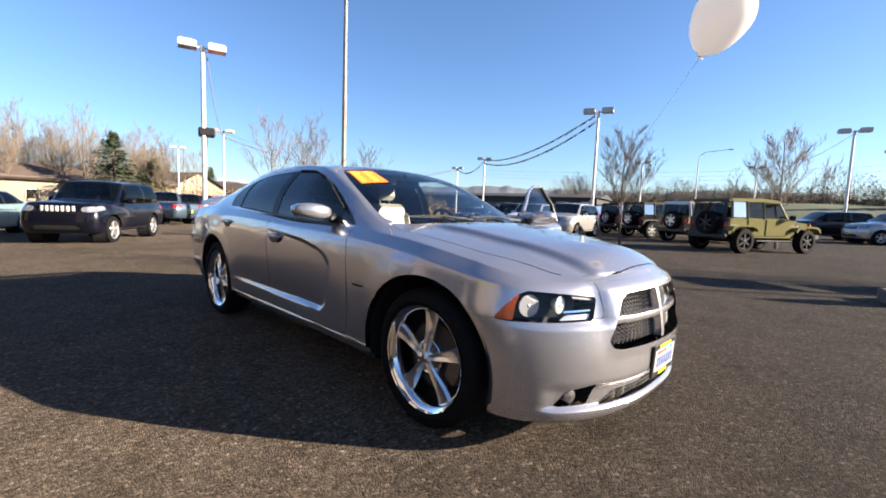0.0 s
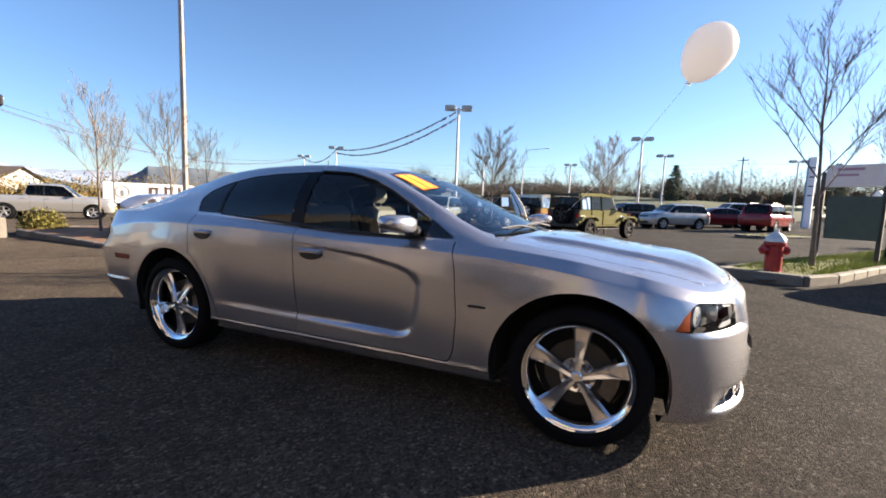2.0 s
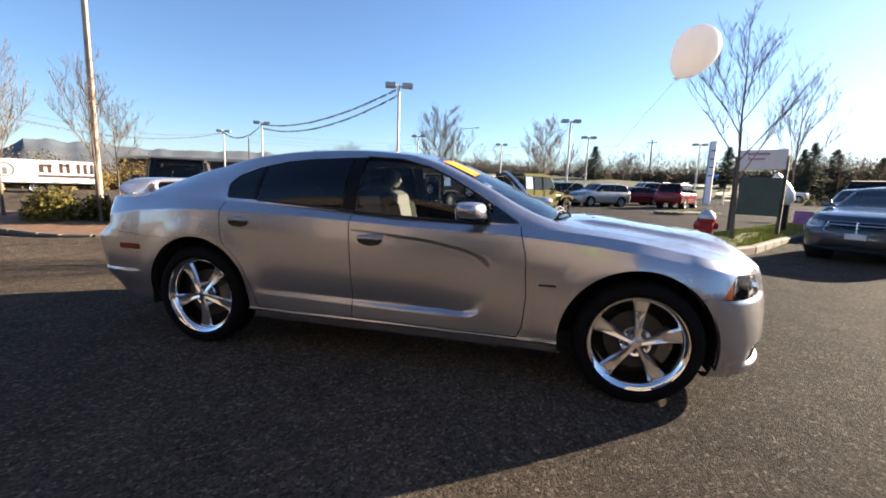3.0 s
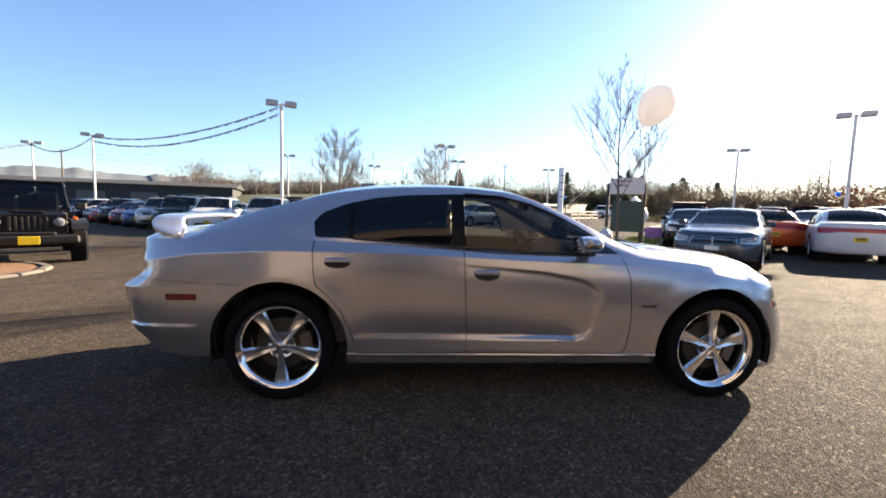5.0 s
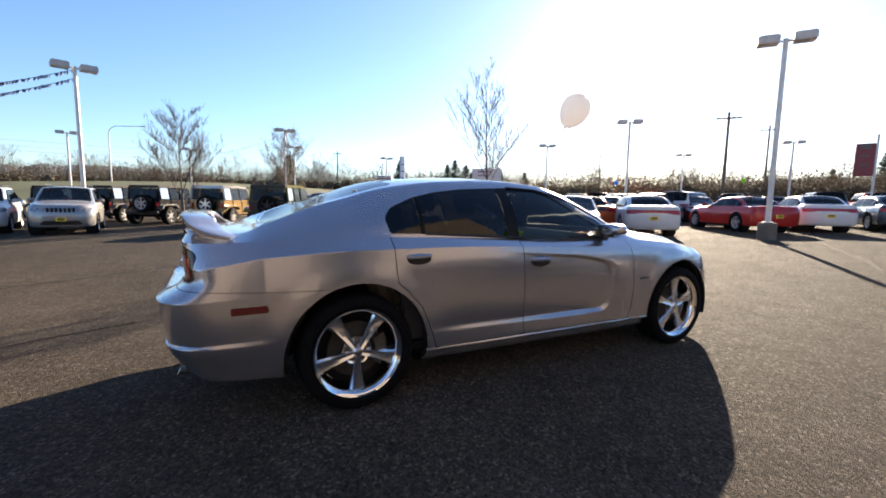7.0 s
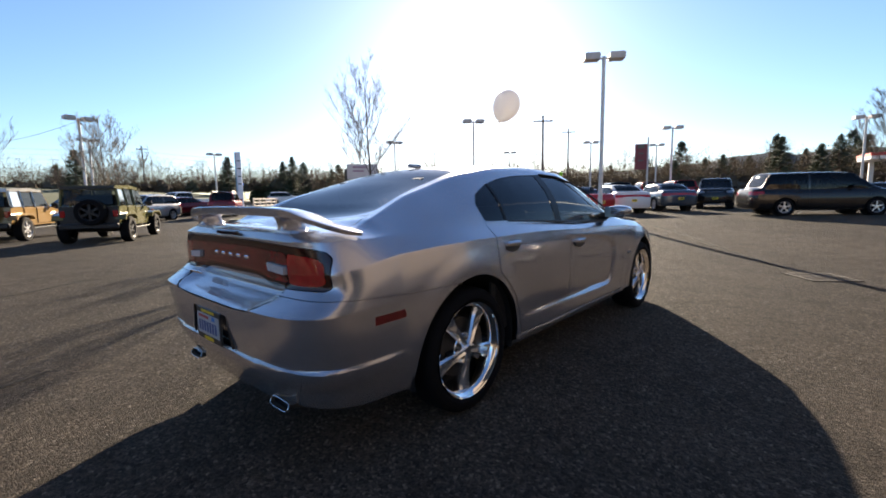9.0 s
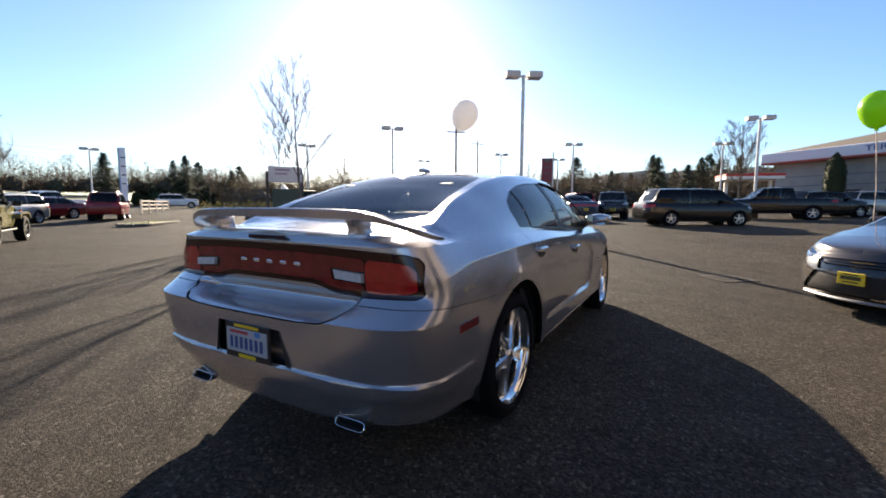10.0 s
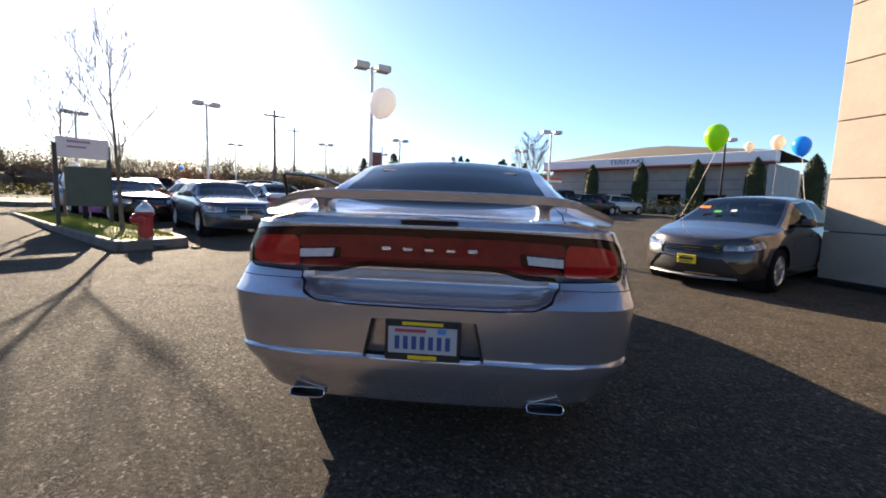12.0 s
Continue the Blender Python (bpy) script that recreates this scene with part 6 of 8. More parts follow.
    for sx, sy, w in ((-0.15, -0.35, 0.45), (-0.15, 0.35, 0.45), (-1.1, 0, 1.1)):
        own(part("seat", Geo().box((sx, sy, 1.24), (0.14, w, 0.58), ch=0.05), None, root), SEAT_DARK)
    sp = lot_wheel(root, pose(-2.17, -0.08, 0.98, 0, 0, -90), r * 0.97, 0.25, alloy or ALLOY, 6)
    sp.name = "spare_wheel"
    if plate:
        own(part("dealer_plate", Geo().box((2.29, 0, 0.55), (0.015, 0.32, 0.16), ch=0.004), None, root), YELLOW_TAG)
    return root


# round the lot
slate = lot_car(SEDAN, P_SLATE, 8.05, 7.55, 226, "slate-blue sedan parked nose out beside the grass island", alloy=ALLOY, plate="", bar=BLACK)
lamp_details(slate)
grille_frame(slate, 0.49, 0.55, 0.755)
nose_x = SEDAN["dims"][3]
part("grille_cross", Geo().tube([(nose_x + 0.004 - 0.3 * y_ * y_, y_, 0.70) for y_ in np.linspace(-0.42, 0.42, 11)], 0.02, 6).tube([(nose_x - 0.0, 0, 0.76), (nose_x + 0.01, 0, 0.63)], 0.02, 6), CHROME_DULL, slate, "chrome cross in the grille")
part("plate_blank", Geo().box((nose_x + 0.012, 0, 0.5), (0.015, 0.3, 0.1), ch=0.004), mat("pale_plate", (0.6, 0.6, 0.58), 0.5, grain=0.1), slate, "pale blank plate")
lot_car(COUPE, P_ORANGE, 12.4, 11.4, 57, "orange coupe parked tail out in the row", group="cars in the sunny row", plate="rear", grille=BLACK)
lot_car(SEDAN, P_WHITE, 12.7, 8.6, 50, "white sedan with red full-width tail lamp, parked tail out", group="cars in the sunny row", plate="rear")
lot_car(VAN, P_WHITE, 23.8, 14.0, 15, "white minivan parked in the far row", "minivan", group="cars in the sunny row")
lot_car(COUPE, P_RED, 17.95, 7.8, 62, "red coupe parked across the row by the lamp post", group="cars in the sunny row", spokes=5, plate="rear")
lot_car(SEDAN, P_WHITE, 20.8, 6.5, 42, "white sedan parked behind the lamp post", group="cars in the sunny row", plate="rear")
lot_car(SEDAN, P_BLACK, 10.6, 12.8, 237, "black sedan parked nose out behind the slate sedan", group="cars in the second row", plate="")
lot_car(SUV, P_BLACK, 20.5, 20.2, 226, "black SUV in the second row, nose out", "suv", group="cars in the second row", rails=True, plate="")
lot_car(SUV, P_TEAL, 23.2, 19.0, 226, "pale teal SUV in the second row, nose out", "suv", group="cars in the second row", rails=True, plate="")
cmp_ = lot_car(COMPACT, P_GREY, 3.86, -5.04, 131, "warm grey compact sedan with an orange sticker beside the wall", alloy=ALLOY, spokes=10, bar=GLOSS_BLACK)
for nm, yy, zz, w, h_, mt, lb in (("sale_sticker", -0.46, 1.2, 0.17, 0.05, STICKER, "orange sale sticker"), ("sale_sticker", -0.2, 1.13, 0.11, 0.04, mat("green_sticker", (0.1, 0.4, 0.05), 0.5), "green sticker"), ("sale_sticker", 0.03, 1.15, 0.08, 0.035, mat("white_sticker", (0.7, 0.75, 0.65), 0.5), "white sticker")):
    part(nm, Geo().box((0, 0, 0), (h_ * 1.9, w, 0.004)), mt, cmp_, lb, m=pose(1.12 - (zz - 0.975) * 2.0 + 0.03, yy, zz + 0.03, 0, 26, 0))
part("lower_lip", Geo().tube([(2.27 - 0.5 * y_ * y_, y_, 0.2) for y_ in np.linspace(-0.62, 0.62, 13)], 0.018, 6), SATIN, cmp_, "bright lower lip of the bumper")
lamp_details(cmp_)
lot_car(VAN, P_BLACK, 20.3, -2.0, -62, "near-black minivan parked beyond the drain", "minivan")
lot_car(WAGON, P_BLACK, 26.2, 2.6, 190, "black estate parked by the lane", "suv")
lot_car(TRUCK, P_BLACK, 28.5, -6.0, 100, "black pickup parked near the restaurant", "pickup")
lot_car(SUV, P_SILVER, 36.0, -12.8, -60, "pale SUV parked in front of the restaurant", "suv")
lot_car(SUV, P_BLACK, 33.0, -9.6, -60, "black SUV parked in front of the restaurant", "suv")
lot_car(SEDAN, P_SLATE, 23.6, 4.9, 38, "dark slate sedan parked tail out in the sunny row", group="cars in the sunny row", plate="rear", alloy=ALLOY)
lot_car(WAGON, P_NAVY, -13.2, -0.35, -31, "dark blue older SUV with chrome grille, parked at the lot's edge", "suv", grille=P_NAVY, rails=True, slots=BRIGHT, plate="")
lot_car(COMPACT, P_TEAL, -16.6, -3.3, -25, "pale teal car parked beside the dark SUV")
lot_car(TRUCK, P_SLATE, -27.0, 4.0, 200, "slate-grey pickup seen from behind", "pickup", plate="rear")
lot_car(TRUCK, P_BLACK, -30.5, 6.2, 200, "black pickup seen from behind", "pickup", plate="rear")
lot_car(TRUCK, P_RED, -34.5, 8.4, 200, "red pickup seen from behind", "pickup", plate="rear")
lot_car(TRUCK, P_SILVER, -27.4, 10.2, 57, "silver crew-cab pickup parked side on", "pickup")
lot_car(SUV, P_SILVER, -7.4, 17.2, -82, "silver SUV with black grille slots parked nose out", "suv", group="SUVs in the shaded row", rails=True, grille=P_SILVER, slots=GLOSS_BLACK)
lot_car(SUV, P_WHITE, -10.2, 18.3, -78, "white SUV with black grille slots parked nose out", "suv", group="SUVs in the shaded row", rails=True, grille=P_WHITE, slots=GLOSS_BLACK)
for k, (kind_, pn, lab, cat) in enumerate(((WAGON, P_BLACK, "black SUV parked nose out in the shaded row", "suv"), (SUV, P_SILVER, "silver SUV parked nose out in the shaded row", "suv"), (COMPACT, P_BLUE, "deep blue car parked nose out in the shaded row", "car"),
                                         (COMPACT, P_MAROON, "maroon car parked nose out in the shaded row", "car"), (SUV, P_NAVY, "dark blue SUV parked nose out in the shaded row", "suv"), (COMPACT, P_RED, "red car parked nose out in the shaded row", "car"),
                                         (SUV, P_WHITE, "white SUV parked nose out in the shaded row", "suv"), (WAGON, P_SILVER, "silver SUV with roof rails near the row's end", "suv"), (SUV, P_WHITE, "white SUV parked nose out at the row's end", "suv"))):
    lot_car(kind_, pn, -12.6 - 2.0 * k, 19.8 + 2.0 * k, -76 + 0.4 * k, lab, cat, group="cars in the shaded row", rails=cat == "suv")
wrangler(P_BLACK, -9.6, 7.0, -50, "black off-roader with yellow dealer plate by the mulch island", plate=True)
wrangler(P_BLACK, 12.9, 16.5, 236, "black off-roader in the second row behind the slate sedan", alloy=ALLOY, group="cars in the second row")
wrangler(P_OLIVE, 0.2, 16.3, 62, "olive green off-roader with black wheels and olive hard top", top=P_OLIVE, alloy=DARK_ALLOY, tail=BLACK)
wrangler(P_RED, -9.4, 26.6, 66, "red off-roader in the row, spare wheel on its tail", alloy=ALLOY, group="off-roaders in the row")
wrangler(P_BLACK, -6.8, 24.2, 64, "black off-roader in the row, spare wheel on its tail", alloy=ALLOY, group="off-roaders in the row")
wrangler(P_BLACK, -4.6, 22.0, 62, "black off-roader with silver spare wheel in the row", alloy=ALLOY, group="off-roaders in the row")
wrangler(P_TAN, -2.0, 20.0, 62, "tan off-roader with pale top in the row", top=P_SILVER, alloy=ALLOY, group="off-roaders in the row")
lot_car(SUV, P_SILVER, 4.3, 29.6, 215, "pale silver SUV parked across the lane", "suv", rails=True)
lot_car(SEDAN, P_MAROON, 7.4, 34.5, 200, "maroon sedan parked across the lane")
lot_car(WAGON, P_DARKRED, 9.9, 31.0, 60, "red SUV seen from behind across the lane", "suv", rails=True)
lot_car(SUV, P_NAVY, 1.4, 31.5, 215, "dark SUV parked across the lane", "suv")
lot_car(SEDAN, P_NAVY, 5.0, 40.0, 200, "dark sedan far across the lot")
lot_car(TRUCK, P_WHITE, 10.0, 42.0, 200, "white pickup far across the lot", "pickup")
lot_car(WAGON, P_WHITE, 26.5, 53.0, -30, "white SUV far off on the road", "suv")
rr = random.Random(11)
far_paints = [P_SILVER, P_WHITE, P_BLACK, P_NAVY, P_RED, P_GREY, P_SLATE, P_MAROON]
for i in range(9):
    lot_car(rr.choice([SEDAN, SUV, COUPE, VAN]), rr.choice(far_paints), 27 + 1.2 * i, 24 - 2.1 * i + rr.uniform(-0.3, 0.3), 30 + rr.uniform(-4, 4), "car parked in the far row", "car", group="cars in the far row", plate="")
for i in range(9):
    lot_car(rr.choice([SEDAN, SUV, COMPACT]), rr.choice(far_paints), -4 - 2.7 * i, 35 - 0.5 * i, -80 + rr.uniform(-4, 4), "car parked in the back row", "car", group="cars in the back row", plate="")
for i in range(5):
    lot_car(rr.choice([SEDAN, SUV]), rr.choice(far_paints), 13.6 + 2.3 * i, 17.6 - 1.2 * i, 225 + rr.uniform(-4, 4), "car parked nose out behind the first row", "car", group="cars behind the row", plate="")

# ---- lamps, signs and small fixtures ----
POLE = mat("lamp_post_paint", (0.62, 0.6, 0.57), 0.5, 0.1, grain=0.15, scale=4)
HEAD = mat("lamp_head_paint", (0.46, 0.42, 0.39), 0.45, 0.1, grain=0.15, scale=5)
DIFF = mat("lamp_glass", (0.5, 0.5, 0.5), 0.15, coat=0.5)
WIRE = mat("cable_black", (0.03, 0.03, 0.033), 0.6)
TINSEL = mat("blue_tinsel", (0.03, 0.055, 0.13), 0.5, 0.1, grain=0.3)
LAMP_TOP = 6.55


def lot_lamp(x, y, turn, label="grey twin-head lot lamp on a concrete foot", h=LAMP_TOP, heads=2, steel=None):
    root = thing("street_lamp", on_land(x, y, turn), label, "street lamp", "lot lamps")
    h = h - land(x, y)
    part("foot", Geo().lathe([(0.27, 0), (0.27, 0.5), (0.25, 0.56), (0.0, 0.57)], 20), CONCRETE, root, "round concrete foot")
    part("pole", Geo().tube([(0, 0, 0.5), (0, 0, h + 0.02)], [0.085, 0.07], 12), steel or POLE, root)
    part("base_plate", Geo().box((0, 0, 0.585), (0.3, 0.3, 0.03), ch=0.008), POLE, root)
    for s in (1, -1)[:heads]:
        part("arm", Geo().box((s * 0.18, 0, h - 0.05), (0.3, 0.06, 0.06), ch=0.01), POLE, root)
        hd = part("lamp_head", Geo().prism([(0.18, -0.11), (0.17, 0.08), (0.23, 0.13), (0.70, 0.13), (0.76, 0.08), (0.75, -0.11)], -0.25, 0.25, "xz"), HEAD, root, "shoebox lamp head", m=pose(0, 0, h, 0, 0, 0 if s > 0 else 180))
        part("diffuser", Geo().box((0.465, 0, -0.115), (0.48, 0.4, 0.02), ch=0.006), DIFF, hd)
    return root


lot_lamp(-7.58, 20.0, 20)
lot_lamp(2.14, 33.0, 10)
lot_lamp(13.84, 4.48, -55)
lot_lamp(35.7, 7.4, -60)
lot_lamp(29.2, -5.3, -75)
lot_lamp(21.4, 16.7, -40)
lot_lamp(25.0, 29.0, -20)
lot_lamp(-26.8, 34.2, 35)
lampc = lot_lamp(-14.4, 2.85, 75, "pale twin-head lot lamp with a floodlight clamped half way up")
fl = part("floodlight", Geo().box((0.1, 0.12, 3.75), (0.55, 0.42, 0.32), pose(0, 0, 0), 0.05).tube([(0.1, 0.3, 3.62), (0.1, 0.42, 3.3), (0, 0.08, 3.25)], 0.025), BLACK, lampc, "black floodlight on a bracket")
part("flood_glass", Geo().box((0.1, 0.335, 3.75), (0.46, 0.012, 0.24)), DIFF, fl)
lot_lamp(-33.8, 10.1, 60)
lot_lamp(-50, 11.0, 70)
lot_lamp(-37, 41, 30)
lot_lamp(-5.5, 53, 10)
lot_lamp(4.4, 44.2, 10)
lot_lamp(-14.0, 44.4, 15)
lot_lamp(40, 16, -50)
lot_lamp(41.3, -4.1, -70)
lot_lamp(16.5, 50, 0)
lot_lamp(42, 27, -40)
lot_lamp(48, 12, -60)
lot_lamp(30.8, -18.6, -80, "twin-head lamp with a near-black pole before the restaurant", steel=POST_BLACK)


def cable(a, b, sag, tinsel, label):
    root = thing("overhead_cable", pose(*a), label, "cable")
    pts = []
    for i in range(25):
        t = i / 24
        pts.append(((b[0] - a[0]) * t, (b[1] - a[1]) * t, (b[2] - a[2]) * t - sag * 4 * t * (1 - t)))
    part("wire", Geo().tube(pts, 0.014 if tinsel else 0.012, 4), WIRE, root)
    if tinsel:
        rq = random.Random(int(abs(a[0]) * 10))
        gq = Geo()
        L = math.dist(a, b)
        for i in range(int(L * 20)):
            t = rq.random()
            z = (b[2] - a[2]) * t - sag * 4 * t * (1 - t)
            gq.box(((b[0] - a[0]) * t, (b[1] - a[1]) * t, z - 0.05 + rq.uniform(-0.03, 0.03)), (0.035, 0.03, rq.uniform(0.05, 0.13)), pose(0, 0, 0))
        o = part("tinsel", gq, TINSEL, root, "blue tinsel hanging from the wire")
        o["kind"] = "stuff"
    return root


A_, I_, J_, B_, L_ = (-7.58, 20.0, 6.4), (-26.8, 34.2, 6.4), (-37, 41, 6.4), (2.14, 33.0, 6.4), (25.0, 29.0, 6.4)
cable((A_[0], A_[1], 6.45), (I_[0], I_[1], 6.45), 0.8, True, "upper wire with blue tinsel between lot lamps")
cable((A_[0], A_[1], 6.1), (I_[0], I_[1], 6.1), 0.98, True, "sagging wire with blue tinsel between lot lamps")
cable(I_, J_, 0.9, True, "sagging wire with blue tinsel in the far corner")
cable((-14.3, 2.95, 6.35), (-33.8, 10.1, 6.35), 0.8, True, "sagging tinsel garland between the lot lamps at the back")
cable((-33.8, 10.1, 6.4), J_, 1.6, False, "thin black wire across the back of the lot")
cable((-33.8, 10.1, 6.1), J_, 1.9, True, "sagging wire with blue tinsel across the back of the lot")
cable(B_, (-5.5, 53, 6.4), 0.8, False, "thin black wire over the far rows")
for dz in (0.0, 0.7, 1.5):
    cable((-60, 75, 8.5 + dz), (20, 92, 9.0 + dz), 1.2, False, "overhead power line behind the lot")
    cable((20, 92, 9.0 + dz), (75, 70, 9.0 + dz), 1.2, False, "overhead power line behind the lot")

# flag pole
fp = thing("flag_pole", on_land(-17.0, 10.4), "tall tapered rust-stained steel flag pole", "flag pole")
RUSTY = mat("rust_stained_white", (0.36, 0.28, 0.22), 0.6, grain=0.45, scale=1.2)
part("pole", Geo().tube([(0, 0, 0), (0, 0, 6), (0, 0, 14), (0, 0, 20)], [0.125, 0.115, 0.09, 0.06], 16), RUSTY, fp)
part("foot", Geo().lathe([(0.4, 0), (0.4, 0.15), (0.2, 0.2), (0.2, 0.4)], 20), CONCRETE, fp)
part("halyard", Geo().tube([(0.2, 0, 1.2), (0.12, 0, 19)], 0.008, 4), WIRE, fp)

# hydrant
HYD = mat("hydrant_red", (0.28, 0.018, 0.02), 0.4, grain=0.25, scale=8, bump=0.1)
CAPW = mat("hydrant_cap_silver", (0.55, 0.55, 0.54), 0.4, 0.5, grain=0.2)
hy = thing("fire_hydrant", on_land(4.25, 6.85, 20, 0.11) @ Matrix.Scale(1.2, 4), "red fire hydrant with silver caps at the island's end", "hydrant")
part("barrel", Geo().lathe([(0.17, 0), (0.17, 0.04), (0.115, 0.06), (0.115, 0.44), (0.15, 0.46), (0.15, 0.5), (0.12, 0.52)], 24), HYD, hy)
part("bonnet", Geo().lathe([(0.14, 0.51), (0.14, 0.55), (0.11, 0.6), (0.06, 0.65), (0.035, 0.66), (0.035, 0.71), (0.0, 0.71)], 24), CAPW, hy, "silver bonnet")
for a, rr_ in ((0, 0.062), (180, 0.062), (90, 0.08)):
    nz_ = part("nozzle", Geo().lathe([(rr_, 0.08), (rr_, 0.15), (rr_ * 1.2, 0.15), (rr_ * 1.2, 0.19), (rr_ * 0.4, 0.2), (rr_ * 0.4, 0.23), (0, 0.23)], 16, pose(0, 0, 0.38, 0, 0, a) @ pose(0, 0, 0, 0, 90, 0)), HYD, hy)
for i in range(8):
    part("bolt", Geo().lathe([(0.016, 0), (0.016, 0.02), (0, 0.02)], 6, pose(0.145 * math.cos(i * 0.785), 0.145 * math.sin(i * 0.785), 0.04)), CAPW, hy)
part("pad", Geo().box((0, 0, -0.03), (0.9, 0.9, 0.06), ch=0.02), CONCRETE, hy)

# sign board on the island: white panel on two posts, dark green panel below it
SIGNW = mat("sign_white", (0.66, 0.62, 0.62), 0.5, grain=0.08, scale=3)
SIGNG = mat("dark_green_panel", (0.05, 0.075, 0.065), 0.6, grain=0.2, scale=3)
sb = thing("sign_board", on_land(6.6, 10.55, -33, 0.1), "white sign panel on two posts over a dark green back panel", "sign")
part("panel", Geo().box((0.05, 0, 2.1), (1.12, 0.09, 0.54), ch=0.012), SIGNW, sb)
bars("panel_text", [(-0.1, 0.12, 0.5, 0.06), (-0.15, -0.02, 0.4, 0.05)], mat("faded_sign_ink", (0.35, 0.2, 0.28), 0.6), sb, pose(0.05, -0.048, 2.14))
part("post", Geo().box((0.6, 0, 1.1), (0.09, 0.09, 2.2), ch=0.01), mat("post_brown", (0.06, 0.05, 0.045), 0.7, grain=0.2), sb)
part("post", Geo().box((-0.55, 0, 1.1), (0.09, 0.09, 2.2), ch=0.01), mat("post_brown", (0.06, 0.05, 0.045), 0.7, grain=0.2), sb)
part("back_panel", Geo().box((0.1, -0.12, 1.08), (1.0, 0.05, 1.05), ch=0.01), SIGNG, sb, "dark green lower panel")
lawn = thing("lawn_sign", on_land(8.9, 12.6, -30, 0.1), "small purple lawn sign with unreadable print", "sign")
part("face", Geo().box((0, 0, 0.42), (0.6, 0.02, 0.42)), mat("purple_print", (0.2, 0.1, 0.32), 0.5, grain=0.4, scale=7), lawn)
part("stake", Geo().box((0, 0.02, 0.2), (0.03, 0.02, 0.4)), POLE, lawn)
bag = thing("covered_sign", on_land(8.0, 11.9, 20, 0.1), "short dark post wrapped in a white plastic bag", "covered sign")
part("post", Geo().tube([(0, 0, 0), (0, 0, 1.5)], 0.07, 10), MATT_BLACK, bag)
bv = Geo().lathe([(0.03, 1.78), (0.12, 1.66), (0.3, 1.42), (0.4, 1.2), (0.38, 1.0), (0.24, 0.86), (0.08, 0.82)], 18, Matrix.Shear("XY", 4, (-0.25, 0)) @ Matrix.Identity(4))
rb = random.Random(3)
bv.v = [(x * rb.uniform(0.88, 1.1), y * rb.uniform(0.88, 1.1), z) for x, y, z in bv.v]
part("bag", bv, mat("white_plastic_bag", (0.75, 0.75, 0.76), 0.4, grain=0.06, bump=0.4, bump_scale=6), bag)

# pylon sign, fence and fence-side road sign beyond the lane
py = thing("pylon_sign", on_land(14.2, 38.5, -25), "tall narrow white and blue pylon sign", "sign")
part("slab", Geo().box((0, 0, 2.7), (0.46, 0.4, 5.4), ch=0.05), mat("pylon_white", (0.75, 0.77, 0.8), 0.4, grain=0.06), py)
part("side_strip", Geo().box((-0.26, 0, 2.7), (0.08, 0.45, 5.3), ch=0.02), mat("pylon_blue", (0.12, 0.3, 0.45), 0.35), py)
bars("panel_text", [(0.0, z, 0.3, 0.1) for z in (4.6, 3.9, 3.2, 2.5)], SIGNG, py, pose(0.03, -0.21, 0), 0.02)
FENCE = mat("pale_fence_wood", (0.5, 0.44, 0.36), 0.8, grain=0.3, scale=4)
fc = thing("rail_fence", on_land(15.6, 39.0, 48), "pale split-rail fence beside the drive", "fence")
for i in range(5):
    part("post", Geo().box((2.0 * i, 0, 0.6), (0.14, 0.14, 1.2), ch=0.02), FENCE, fc)
    if i < 4:
        for z in (0.4, 0.75, 1.08):
            part("rail", Geo().box((2.0 * i + 1, 0, z), (2.0, 0.06, 0.13), pose(0, 0, 0), 0.015), FENCE, fc)
rs = thing("banner_sign", on_land(33.0, 9.1, -70), "tall red banner sign with pale lettering bars", "sign")
part("pole", Geo().tube([(0.65, 0, 0), (0.65, 0, 5.2)], 0.06, 8), POLE, rs)
part("banner", Geo().box((0.15, 0, 3.7), (0.9, 0.06, 2.0), ch=0.02), mat("banner_red", (0.2, 0.04, 0.045), 0.55, grain=0.15), rs)
for r in ((0.15, 0.6, 0.5, 0.3), (0.15, 0.05, 0.4, 0.12), (0.15, -0.5, 0.4, 0.12)):
    bars("banner_text", [r], CONCRETE, rs, pose(0, -0.04, 3.9), 0.01)
tr = thing("box_trailer", on_land(-36.4, 21.2, -123), "white box trailer with dark lettering shapes and a horned emblem", "trailer")
part("box", Geo().box((0, 0, 1.55), (6.4, 2.2, 1.7), ch=0.06), mat("trailer_white", (0.78, 0.77, 0.75), 0.45, grain=0.05, scale=2), tr)
part("chassis", Geo().box((0, 0, 0.6), (6.0, 1.8, 0.14), ch=0.03), MATT_BLACK, tr)
bars("lettering", [(0.0, 0.2, 0.25, 0.6), (0.35, 0.42, 0.5, 0.18), (0.45, 0.15, 0.2, 0.5), (1.1, 0.25, 0.2, 0.7), (1.5, 0.25, 0.2, 0.7), (1.3, 0.45, 0.5, 0.16), (2.1, 0.25, 0.2, 0.7), (2.5, 0.25, 0.2, 0.7), (2.9, 0.25, 0.2, 0.7), (1.5, -0.35, 3.4, 0.16)], mat("lettering_brown", (0.09, 0.055, 0.05), 0.6), tr, pose(0, 1.105, 1.6, 0, 0, 180), 0.01)
ram = Geo().lathe([(0.5, 0), (0.5, 0.01), (0.42, 0.012), (0.42, 0.0)], 28, pose(1.9, 1.105, 1.65, -90, 0, 0), close=True).box((1.9, 1.11, 1.55), (0.22, 0.012, 0.5), ch=0.002)
part("emblem", ram, mat("emblem_grey", (0.2, 0.2, 0.2), 0.5), tr, "round emblem drawn as a plain ring")
